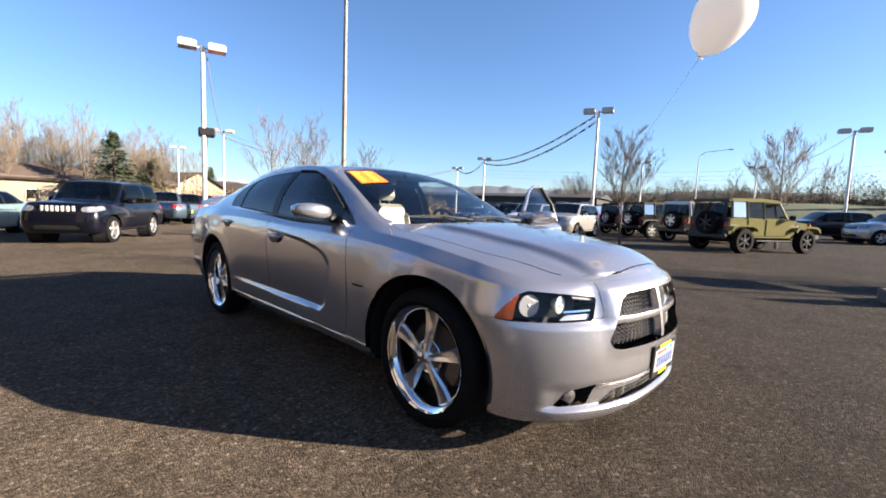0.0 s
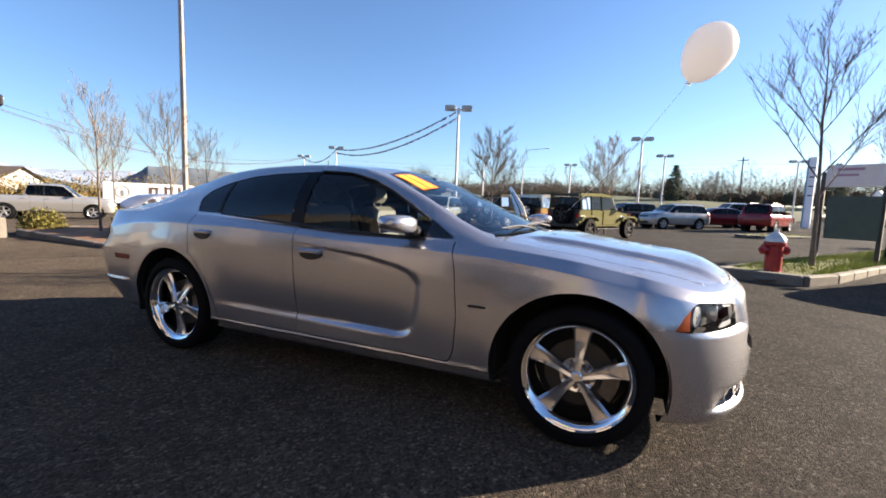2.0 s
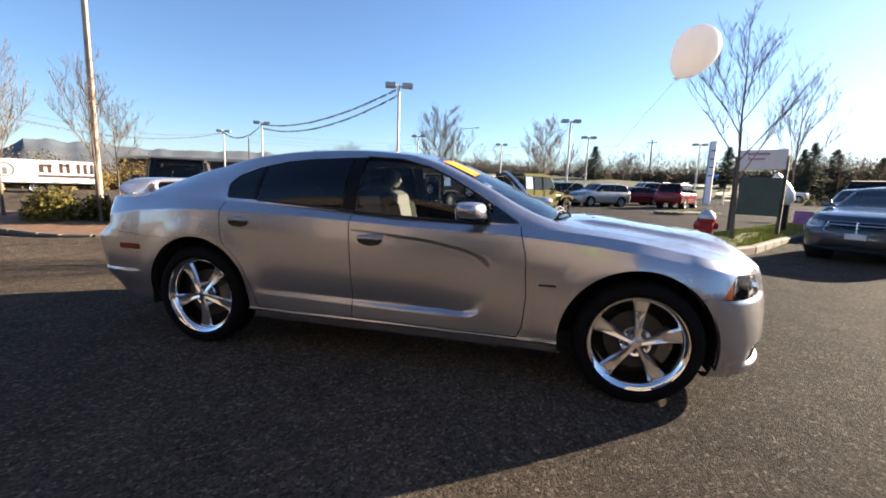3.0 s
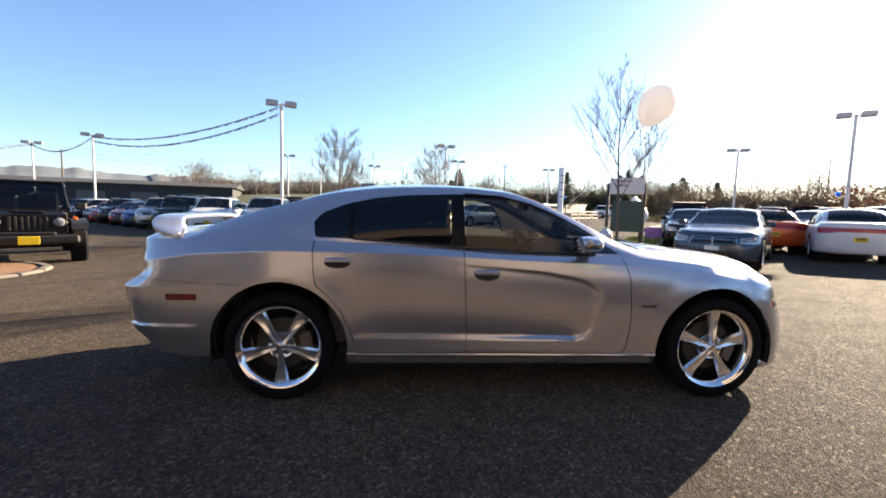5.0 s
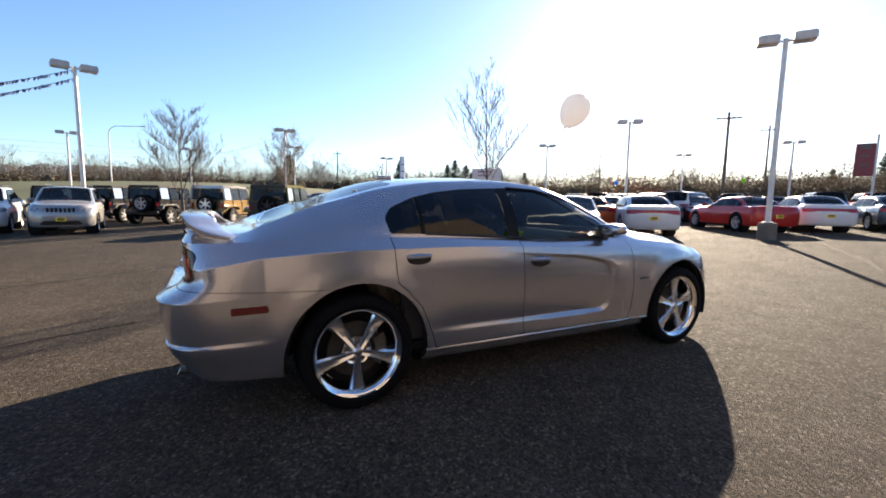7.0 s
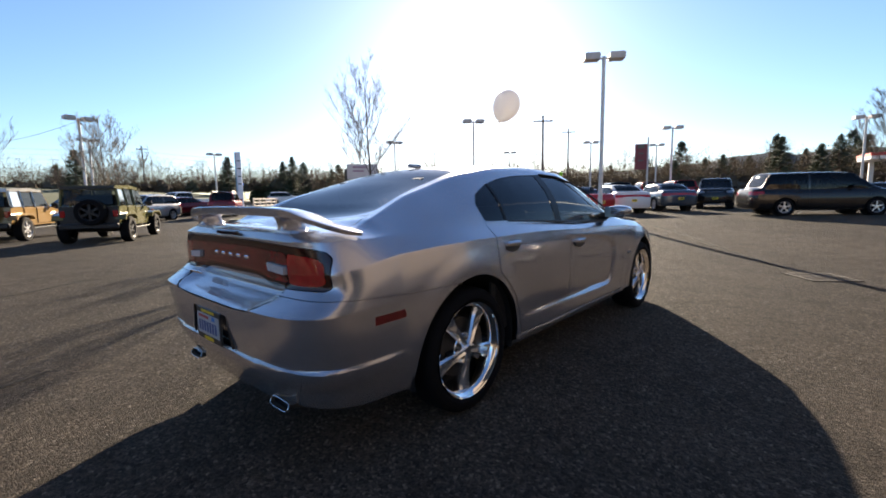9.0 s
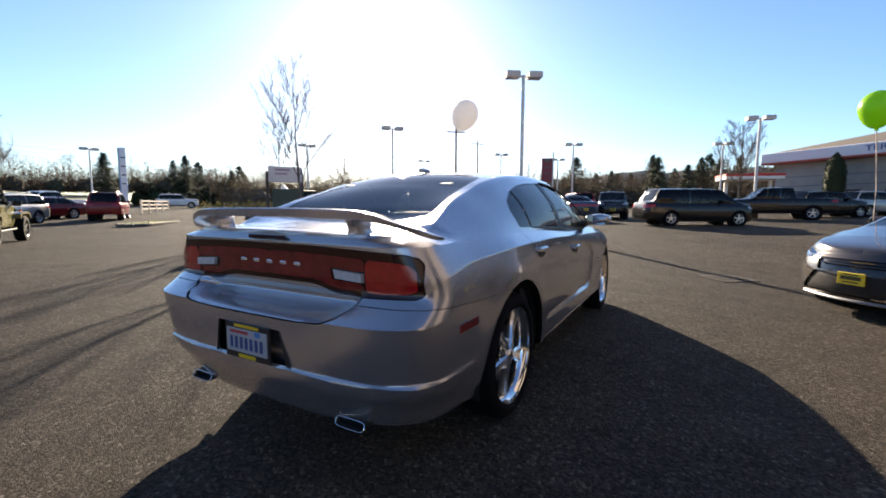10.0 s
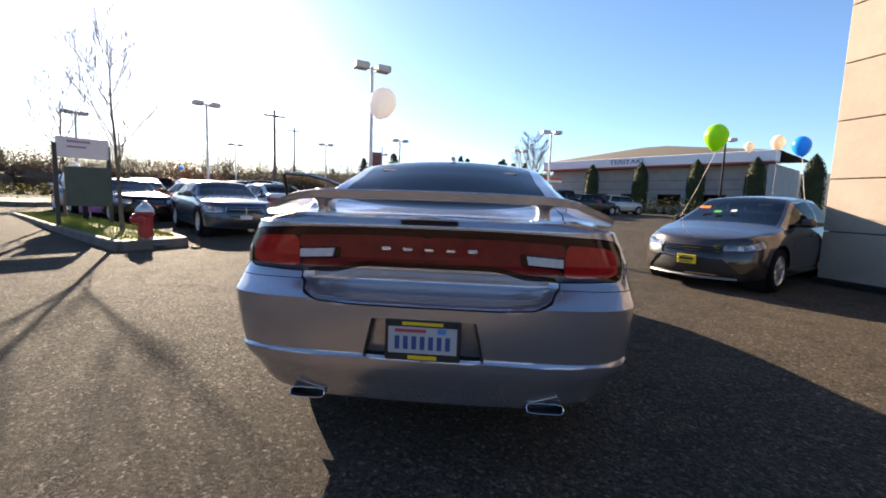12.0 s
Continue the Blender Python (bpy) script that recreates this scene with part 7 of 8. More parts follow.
for wx in (-0.5, 0.5):
    for sg in (-1, 1):
        lot_wheel(tr, pose(wx, sg * 0.95, 0.36, 0, 0, 180 if sg > 0 else 0), 0.36, 0.22, ALLOY)

# balloons
def balloon(x, y, z, color, label, foot, s=1.0, tilt=(0, 0)):
    m, t, b, n, l = nodes_of("balloon_rubber")
    b.inputs["Base Color"].default_value = (*color, 1)
    b.inputs["Roughness"].default_value = 0.25
    tl_ = n.new("ShaderNodeBsdfTranslucent")
    tl_.inputs[0].default_value = (*color, 1)
    mx = n.new("ShaderNodeMixShader")
    mx.inputs[0].default_value = 0.45
    l.new(b.outputs[0], mx.inputs[1])
    l.new(tl_.outputs[0], mx.inputs[2])
    l.new(mx.outputs[0], n["Material Output"].inputs[0])
    root = thing("balloon", pose(x, y, z), label, "balloon", "party balloons")
    prof = [(0.0, 0.155)] + [(0.14 * math.sin(a) * (1 - 0.12 * max(0, -math.cos(a))), 0.155 * math.cos(a) if math.cos(a) > 0 else 0.19 * math.cos(a)) for a in np.linspace(0.15, 3.0, 18)] + [(0.012, -0.192), (0.018, -0.205), (0.0, -0.205)]
    part("skin", Geo().lathe([(r * s, h * s) for r, h in prof], 28, pose(0, 0, 0, tilt[0], tilt[1], 0)), m, root)
    bot = Vector(pose(0, 0, 0, tilt[0], tilt[1], 0) @ Vector((0, 0, -0.2 * s)))
    f = Vector(foot) - Vector((x, y, z))
    mid = (bot + f) / 2 + Vector((0.05, -0.03, -0.03))
    part("ribbon", Geo().tube([tuple(bot), tuple(mid), tuple(f)], 0.0016 if z > 2.5 else 0.0045, 4), SIGNW, root, "curled white ribbon")
    return root


balloon(2.2, 1.3, 2.6, (0.8, 0.79, 0.79), "pale cream balloon on a ribbon tied to the open door", (1.06, 1.62, 1.17), 1.45, (8, 28))
balloon(1.62, -3.2, 2.12, (0.32, 0.6, 0.02), "lime green balloon tied to the grey compact's mirror", (4.02, -3.91, 1.03), 1.0, (0, 6))
balloon(2.52, -4.85, 2.16, (0.02, 0.36, 0.8), "bright blue balloon tied to the grey compact", (3.9, -6.0, 1.2), 0.86, (0, 14))
balloon(6.72, -7.17, 2.83, (0.75, 0.68, 0.58), "cream balloon behind the grey compact", (7.4, -7.6, 1.0), 1.05, (0, 10))
balloon(8.4, -7.5, 2.95, (0.75, 0.7, 0.62), "cream balloon further down the row", (8.8, -7.8, 0.9), 0.85, (0, 10))
for bx, by, bz, bc, bn in ((27, 22.5, 3.0, (0.03, 0.25, 0.7), "blue"), (29.5, 18.8, 3.1, (0.7, 0.65, 0.6), "cream"), (31.5, 15, 3.1, (0.25, 0.5, 0.03), "green"), (15.5, 41, 2.9, (0.03, 0.25, 0.7), "blue")):
    balloon(bx, by, bz, bc, bn + " balloon over the far cars", (bx + 0.4, by, 1.5 + land(bx, by)))

# ---- buildings ----
STUCCO = mat("beige_stucco_panel", (0.34, 0.285, 0.235), 0.85, grain=0.12, scale=1.5, bump=0.25, bump_scale=90, spread=0.05)
SHOPGLASS = mat("shop_glass", (0.012, 0.014, 0.016), 0.04, coat=0.5, grain=0.2)
def dealership():
    """Showroom: a panelled pier at the corner, then a long unseen front, glazed under a beige fascia, added to hold off
    sky light. Local x runs along the front, the corner is at 0, 0.
    """
    root = thing("showroom", pose(3.5, -6.05, 0, 0, 0, 19), "beige panelled showroom corner with an added, unseen glazed front", "building", kind="")
    # length past the pier is unseen, added to block sky and shape reflections
    long = 30.0
    part("wall", Geo().box((-long / 2 - 0.03, -6.05, 3.3), (long, 12, 6.6)), mat("wall_joint_grey", (0.12, 0.105, 0.09), 0.9, grain=0.2), root)
    zz = [0.1, 0.89, 1.75, 2.69, 3.6, 4.5, 5.4, 6.5]
    for a, b in zip(zz, zz[1:]):
        part("panel", Geo().box((-1.5, 0, (a + b) / 2), (2.985, 0.1, b - a - 0.016), ch=0.008), STUCCO, root)
        for k in range(3):
            part("panel", Geo().box((0, -1.55 - 3.0 * k, (a + b) / 2), (0.1, 2.985, b - a - 0.016), ch=0.008), STUCCO, root)
    for k in range(9):
        xx = -3.0 - 3.0 * (k + 0.5)
        part("panel", Geo().box((xx, 0.02, 5.7), (2.985, 0.1, 1.6), ch=0.008), STUCCO, root)
        # every third unseen bay is stucco, added to brighten the car's side reflections
        if k % 3 == 1:
            for a, b in zip(zz[:5], zz[1:6]):
                part("panel", Geo().box((xx, 0, (a + b) / 2), (2.985, 0.1, b - a - 0.016), ch=0.008), STUCCO, root)
            continue
        for z0, z1 in ((0.2, 2.6), (2.66, 4.86)):
            part("added_glazing", Geo().box((xx, 0.02, (z0 + z1) / 2), (2.92, 0.06, z1 - z0), ch=0.004), SHOPGLASS, root, "dark plate glass of the added front")
    part("base_strip", Geo().box((-long / 2, -6.0, 0.05), (long + 0.12, 12.12, 0.1), ch=0.01), BLACK, root)
    part("parapet", Geo().box((-long / 2, -6, 6.62), (long + 0.3, 12.3, 0.18), ch=0.03), HEAD, root)
    return root


dealership()


def restaurant():
    A, B = Vector((55.0, -9.8, 0)), Vector((38.2, -26.4, 0))
    d = (B - A).normalized()
    ln = (B - A).length
    ang = math.degrees(math.atan2(d.y, d.x))
    root = thing("restaurant", pose(A.x, A.y, 0.4, 0, 0, ang), "low restaurant with white fascia, red stripe and brown roof", "building")
    # local x along the front, local +y away from the lot is negative side
    s = 1 if (Matrix.Rotation(radians(ang), 3, "Z") @ Vector((0, 1, 0))).dot(Vector((1, -0.2, 0))) > 0 else -1
    part("wall", Geo().box((ln / 2, s * 6, 2.7), (ln, 12, 5.4)), mat("pale_block_wall", (0.34, 0.34, 0.33), 0.85, grain=0.15, scale=1), root)
    for i in range(3):
        part("wall_band", Geo().box((ln / 2, -s * 0.03, 1.9 + 0.95 * i), (ln - 1, 0.04, 0.06)), mat("band_blue_grey", (0.14, 0.16, 0.24), 0.7), root)
    part("fascia", Geo().box((ln / 2, -s * 0.5, 5.85), (ln + 1.6, 1.4, 1.0), ch=0.05), mat("fascia_white", (0.72, 0.73, 0.78), 0.5, grain=0.05), root)
    part("fascia_stripe", Geo().box((ln / 2, -s * 0.52, 5.28), (ln + 1.64, 1.42, 0.16), ch=0.02), mat("stripe_red", (0.4, 0.08, 0.06), 0.5), root)
    part("roof", Geo().add([(-1, -s * 1, 6.3), (ln + 1, -s * 1, 6.3), (ln + 1, s * 12, 6.3), (-1, s * 12, 6.3), (ln * 0.4, s * 5, 8.2), (ln * 0.52, s * 5, 8.2)], [(0, 1, 5, 4), (1, 2, 5), (2, 3, 4, 5), (3, 0, 4), (0, 3, 2, 1)]), mat("brown_shingle", (0.05, 0.04, 0.032), 0.9, grain=0.3, scale=2), root)
    for i in range(5):
        wn_ = part("window", Geo().box((2.5 + i * 4.2, -s * 0.02, 1.7), (2.4, 0.08, 1.3), ch=0.02), BLACK, root)
        part("pane", Geo().box((2.5 + i * 4.2, -s * 0.07, 1.7), (2.2, 0.03, 1.1)), CAR_GLASS, wn_)
    letters("fascia_letters", "TERIYAKI", 0.72, mat("letter_blue", (0.08, 0.12, 0.3), 0.5), root, pose(ln * 0.45, -s * 1.22, 5.87, 90, 0, 180 if s < 0 else 0), 0.03, squeeze=1.35)
    return root


restaurant()
gs = thing("fuel_canopy", pose(47, -6.6, 0.6, 0, 0, -80), "red and white flat canopy of a fuel station", "building")
part("canopy", Geo().box((0, 0, 3.3), (4.6, 4, 0.5), ch=0.05), mat("canopy_white", (0.7, 0.7, 0.7), 0.5), gs)
part("canopy_band", Geo().box((0, 0, 3.45), (4.66, 4.06, 0.24), ch=0.02), mat("canopy_red", (0.5, 0.03, 0.03), 0.5), gs)
for px in (-1.8, 1.8):
    part("column", Geo().box((px, 0, 1.55), (0.3, 0.3, 3.1), ch=0.03), POLE, gs)


def house(x, y, turn, w, d, h, rise, wall_m, roof_m, label, cols=4, rows=1):
    root = thing("house", pose(x, y, -0.6, 0, 0, turn), label, "house")
    part("wall", Geo().prism([(-d / 2, 0), (d / 2, 0), (d / 2, h), (0, h + rise), (-d / 2, h)], -w / 2, w / 2, "yz"), wall_m, root)
    rf = Geo()
    for s in (-1, 1):
        rf.add([(-w / 2 - 0.5, s * (d / 2 + 0.6), h - 0.35), (w / 2 + 0.5, s * (d / 2 + 0.6), h - 0.35), (w / 2 + 0.5, 0, h + rise + 0.12), (-w / 2 - 0.5, 0, h + rise + 0.12)], [(0, 1, 2, 3)])
        rf.add([(-w / 2 - 0.5, s * (d / 2 + 0.6), h - 0.2), (w / 2 + 0.5, s * (d / 2 + 0.6), h - 0.2), (w / 2 + 0.5, 0, h + rise + 0.27), (-w / 2 - 0.5, 0, h + rise + 0.27)], [(0, 1, 2, 3)])
    part("roof", rf, roof_m, root)
    for s in (-1, 1):
        for i in range(cols):
            for j in range(rows):
                q = part("window", Geo().box(((i + 0.5) * w / cols - w / 2, s * (d / 2 + 0.02), 1.6 + 2.7 * j), (1.2, 0.12, 1.2), ch=0.03), mat("window_trim", (0.6, 0.58, 0.55), 0.6), root)
                part("pane", Geo().box(((i + 0.5) * w / cols - w / 2, s * (d / 2 + 0.07), 1.6 + 2.7 * j), (1.0, 0.06, 1.0)), CAR_GLASS, q)
    for s in (-1, 1):
        q = part("window", Geo().box((s * (w / 2 + 0.02), 0, 1.8), (0.12, 1.4, 1.2), ch=0.03), mat("window_trim", (0.6, 0.58, 0.55), 0.6), root)
        part("pane", Geo().box((s * (w / 2 + 0.07), 0, 1.8), (0.06, 1.2, 1.0)), CAR_GLASS, q)
    return root


CREAM = mat("cream_siding", (0.25, 0.215, 0.16), 0.8, grain=0.1, scale=1)
BROWNROOF = mat("brown_roof_shingle", (0.1, 0.075, 0.06), 0.9, grain=0.3, scale=1.5)
house(-68, 1.5, 95, 24, 11, 3.5, 1.5, CREAM, BROWNROOF, "long cream apartment house with brown roof", 6, 1)
house(-78, 17.0, 20, 13, 9, 3.4, 2.2, CREAM, BROWNROOF, "cream gabled house with brown roof", 3, 1)
house(-70, -26, 95, 24, 11, 3.5, 1.5, CREAM, BROWNROOF, "second long cream apartment house", 6, 1)
house(-84, 27, 30, 12, 8, 3.0, 1.6, mat("grey_siding", (0.3, 0.29, 0.27), 0.8, grain=0.1), BROWNROOF, "grey house half hidden by bushes", 3, 1)
wh = thing("warehouse", pose(-48, 63.2, -0.4, 0, 0, 16), "long low dark warehouse with a red band", "building")
part("wall", Geo().box((0, 0, 2.0), (40, 14, 4.0)), mat("dark_metal_siding", (0.025, 0.03, 0.033), 0.75, grain=0.2, scale=1), wh)
part("roof", Geo().prism([(-7.6, 3.9), (7.6, 3.9), (0, 4.7)], -20.5, 20.5, "yz"), mat("dark_metal_roof", (0.022, 0.024, 0.026), 0.8, grain=0.2, scale=1), wh)
part("red_band", Geo().box((-2, -7.06, 1.0), (34, 0.1, 0.9)), mat("band_red", (0.35, 0.05, 0.03), 0.6, grain=0.2), wh)
for i in range(6):
    part("bay_door", Geo().box((-15 + 6 * i, -7.1, 2.2), (3.2, 0.08, 1.3), ch=0.02), mat("bay_grey", (0.08, 0.09, 0.095), 0.6, grain=0.2), wh)

# ---- trees and distance ----
BARK = mat("grey_bark", (0.12, 0.095, 0.075), 0.9, grain=0.4, scale=6, bump=0.6, bump_scale=30)
TWIG = mat("twig_bark", (0.115, 0.088, 0.07), 0.9, grain=0.3, scale=6)
TWIG_PALE = mat("pale_twig_bark", (0.16, 0.125, 0.092), 0.9, grain=0.3, scale=6)
NEEDLE = mat("fir_needles", (0.05, 0.07, 0.032), 0.85, grain=0.5, scale=3)
CYPRESS = mat("cypress_leaves", (0.03, 0.042, 0.016), 0.85, grain=0.5, scale=3)


def bare_tree_meshes(seed, h, first=0.28, spread=0.5, dense=1.0):
    rq = random.Random(seed)
    tk, lm = Geo(), Geo()
    lean = (rq.uniform(-0.03, 0.03), rq.uniform(-0.03, 0.03))
    base = 0.0085 * h + 0.01
    top = [(lean[0] * h * t + 0.05 * rq.uniform(-1, 1) * t, lean[1] * h * t + 0.05 * rq.uniform(-1, 1) * t, h * t) for t in np.linspace(0, 1, 9)]
    tk.tube(top, [base * 1.25] + [base * (1 - 0.93 * t) for t in np.linspace(0.08, 1, 8)], 9)

    def limb(p, d, ln, r, lev):
        n = (4, 3, 3, 2)[lev]
        pts, q, dd = [p], Vector(p), Vector(d)
        for i in range(n):
            dd = (dd + Vector((rq.uniform(-0.13, 0.13), rq.uniform(-0.13, 0.13), rq.uniform(0.0, 0.13)))).normalized()
            q = q + dd * ln / n
            pts.append(tuple(q))
        lm.tube(pts, [r * (1 - 0.8 * i / n) for i in range(n + 1)], 5 if lev == 0 else 3, False)
        if lev < 3:
            for k in range(int((7, 6, 4)[lev] * dense)):
                t = rq.uniform(0.15, 1.0)
                i = min(n - 1, int(t * n))
                a = Vector(pts[i]).lerp(Vector(pts[i + 1]), t * n - i)
                side = Vector((rq.uniform(-1, 1), rq.uniform(-1, 1), rq.uniform(0.1, 0.8))).normalized()
                limb(tuple(a), (dd * 0.85 + side * 0.7).normalized(), ln * rq.uniform(0.34, 0.56), max(0.0042, r * 0.52), lev + 1)

    for k in range(int(13 * dense)):
        t = first + (0.93 - first) * (k + rq.random()) / (13 * dense)
        p = Vector(top[int(t * 8)]).lerp(Vector(top[min(8, int(t * 8) + 1)]), t * 8 - int(t * 8))
        a = k * 2.4 + rq.uniform(-0.4, 0.4)
        limb(tuple(p), Vector((math.cos(a) * spread, math.sin(a) * spread, 0.75)).normalized(), h * (0.42 * (1 - t) + 0.12), base * (1 - t) * 0.4 + 0.007, 0)
    return tk.mesh("trunk"), lm.mesh("limbs")


TREES = [bare_tree_meshes(3, 7.0), bare_tree_meshes(8, 7.5, 0.3, 0.6), bare_tree_meshes(21, 6.0, 0.26, 0.85, 1.35), bare_tree_meshes(33, 8.5, 0.25, 0.4, 0.9)]


def bare_tree(x, y, which, scale, label, twig=None, turn=0.0):
    root = thing("tree", on_land(x, y, turn) @ Matrix.Scale(scale, 4), label, "tree", "bare trees")
    own(part("trunk", TREES[which][0], None, root), BARK)
    own(part("branchwork", TREES[which][1], None, root), twig or TWIG)
    return root


bare_tree(5.3, 8.3, 1, 0.66, "slim bare street tree on the grass island", turn=30)
bare_tree(8.7, 13.3, 0, 0.66, "slim bare street tree further along the island", turn=80)
bare_tree(-13.0, 4.75, 0, 0.60, "bare young tree in the mulch island", TWIG_PALE)
bare_tree(-9.9, 4.9, 1, 0.5, "bare young tree at the end of the mulch island", TWIG_PALE, 140)
bare_tree(-24, 17, 1, 0.75, "bare tree behind the trailer", TWIG_PALE, 40)
bare_tree(-3.5, 13.9, 2, 0.68, "rounded bare tree between the rows", TWIG_PALE)
bare_tree(0.6, 19.2, 2, 0.74, "rounded bare tree behind the olive off-roader", TWIG_PALE, 70)
bare_tree(42, -5.5, 2, 1.25, "rounded bare tree near the restaurant", turn=50)
bare_tree(-34, 17, 0, 1.0, "bare tree at the back of the lot", TWIG_PALE, 10)
rq = random.Random(17)
for i in range(30):
    a = radians(rq.uniform(167, 187))
    r = rq.uniform(62, 80)
    bare_tree(r * math.cos(a), r * math.sin(a) + 4, rq.randrange(4), rq.uniform(1.0, 1.5), "tall bare tree behind the houses", TWIG_PALE, rq.uniform(0, 360))
for i in range(30):
    a = radians(rq.uniform(-30, 118))
    r = rq.uniform(74, 105)
    bare_tree(r * math.cos(a), r * math.sin(a), rq.randrange(4), rq.uniform(0.8, 1.25), "bare tree in the far belt", TWIG, rq.uniform(0, 360))


def conifer_mesh(seed, h, wide):
    rq_ = random.Random(seed)
    tk, cr = Geo(), Geo()
    tk.tube([(0, 0, 0), (0, 0, h)], [0.02 * h, 0.004 * h], 7)
    n = int(h * 44)
    for i in range(n):
        t = (i + rq_.random()) / n
        z = h * (0.08 + 0.92 * t)
        reach = wide * (1 - t) ** 0.85 * rq_.uniform(0.6, 1.12) + 0.12
        a = rq_.uniform(0, 6.283)
        for k in range(5):
            s = reach * (0.25 + 0.75 * k / 4)
            x, y, zz = s * math.cos(a), s * math.sin(a), z - 0.22 * s + 0.06 * k
            for q in range(3):
                w = rq_.uniform(0.16, 0.34) * (1.1 - 0.5 * t)
                b = a + rq_.uniform(-1.2, 1.2)
                dx, dy = math.cos(b) * w * 1.6, math.sin(b) * w * 1.6
                px, py_ = -math.sin(b) * w * 0.5, math.cos(b) * w * 0.5
                cr.add([(x - px, y - py_, zz), (x + px, y + py_, zz + rq_.uniform(-0.05, 0.05)), (x + dx, y + dy, zz - rq_.uniform(0.02, 0.2))], [(0, 1, 2)])
    return tk.mesh("trunk"), cr.mesh("crown")


FIRS = [conifer_mesh(4, 6.6, 3.3), conifer_mesh(9, 8.5, 2.8), conifer_mesh(14, 6.5, 2.3)]


def column_mesh(seed, h, wide):
    """A clipped column of scale leaves, dense to the ground."""
    rq_ = random.Random(seed)
    tk, cr = Geo(), Geo()
    tk.tube([(0, 0, 0), (0, 0, h * 0.9)], [0.09, 0.02], 7)
    girth = lambda t: wide * (0.92 + 0.08 * math.sin(t * 3.6)) * max(0.05, 1 - t ** 9) * (0.8 + 0.2 * min(1, t * 8))
    cr.lathe([(0.0, 0.05)] + [(girth(t) * 0.86, 0.05 + h * 0.97 * t) for t in np.linspace(0, 1, 12)], 12)
    for i in range(2600):
        t, a = rq_.random(), rq_.uniform(0, 6.283)
        q = girth(t) * rq_.uniform(0.84, 1.06)
        x, y, z = q * math.cos(a), q * math.sin(a), 0.05 + h * t * 0.98
        b, ln = a + rq_.uniform(-0.9, 0.9), rq_.uniform(0.08, 0.17)
        cr.add([(x - 0.04 * math.sin(b), y + 0.04 * math.cos(b), z), (x + 0.04 * math.sin(b), y - 0.04 * math.cos(b), z), (x + 0.05 * math.cos(b), y + 0.05 * math.sin(b), z + ln)], [(0, 1, 2)])
    return tk.mesh("trunk"), cr.mesh("crown")


COLUMN = [column_mesh(6, 4.3, 0.62)]


def fir(x, y, which, scale, label, z=None, crown=None, pool=None, cat="tree"):
    root = thing("conifer", pose(x, y, land(x, y) if z is None else z, 0, 0, which * 50 + x * 7) @ Matrix.Scale(scale, 4), label, cat, "conifers")
    pool = pool or FIRS
    own(part("trunk", pool[which][0], None, root), BARK)
    own(part("crown", pool[which][1], None, root), crown or NEEDLE)


fir(-58, 6.6, 0, 1.3, "dark green fir beside the houses", -0.5)
fir(-63, 11.5, 2, 1.0, "dark green fir between the houses", -0.5)
fir(-75, 22, 1, 0.8, "narrow dark fir behind the houses", -0.5)
for a in (-22, -18, -9, -6, -4.5, -3, 0.5, 5.5, 7, 9.5, 12, 13.5, 16, 20, 33, 52.5, 56, 57, 60.5, 62, 63, 69.5, 84, 85):
    r = rq.uniform(74, 104)
    a = radians(a)
    fir(r * math.cos(a), r * math.sin(a), rq.randrange(3), rq.uniform(0.65, 1.25) * (1.12 if a < 0.3 else 1.0), "dark conifer in the far belt", 1.3)
for x, y, k, sc in ((58, -1.5, 2, 0.8), (66, -3.0, 1, 0.78), (57, 1.8, 2, 0.95), (69, -5.4, 0, 1.0), (74, 3.6, 1, 0.95), (66, 8.6, 2, 0.8), (61, 13.2, 2, 0.7)):
    fir(x, y, k, sc, "dark conifer beyond the parked minivan")
for t in (0.294, 0.54, 0.775, 0.983, 1.154):
    fir(53.5 - 16.8 * t, -8.4 - 16.6 * t, 0, 1.28, "narrow clipped evergreen in front of the restaurant", 0.5, CYPRESS, COLUMN, "tree")


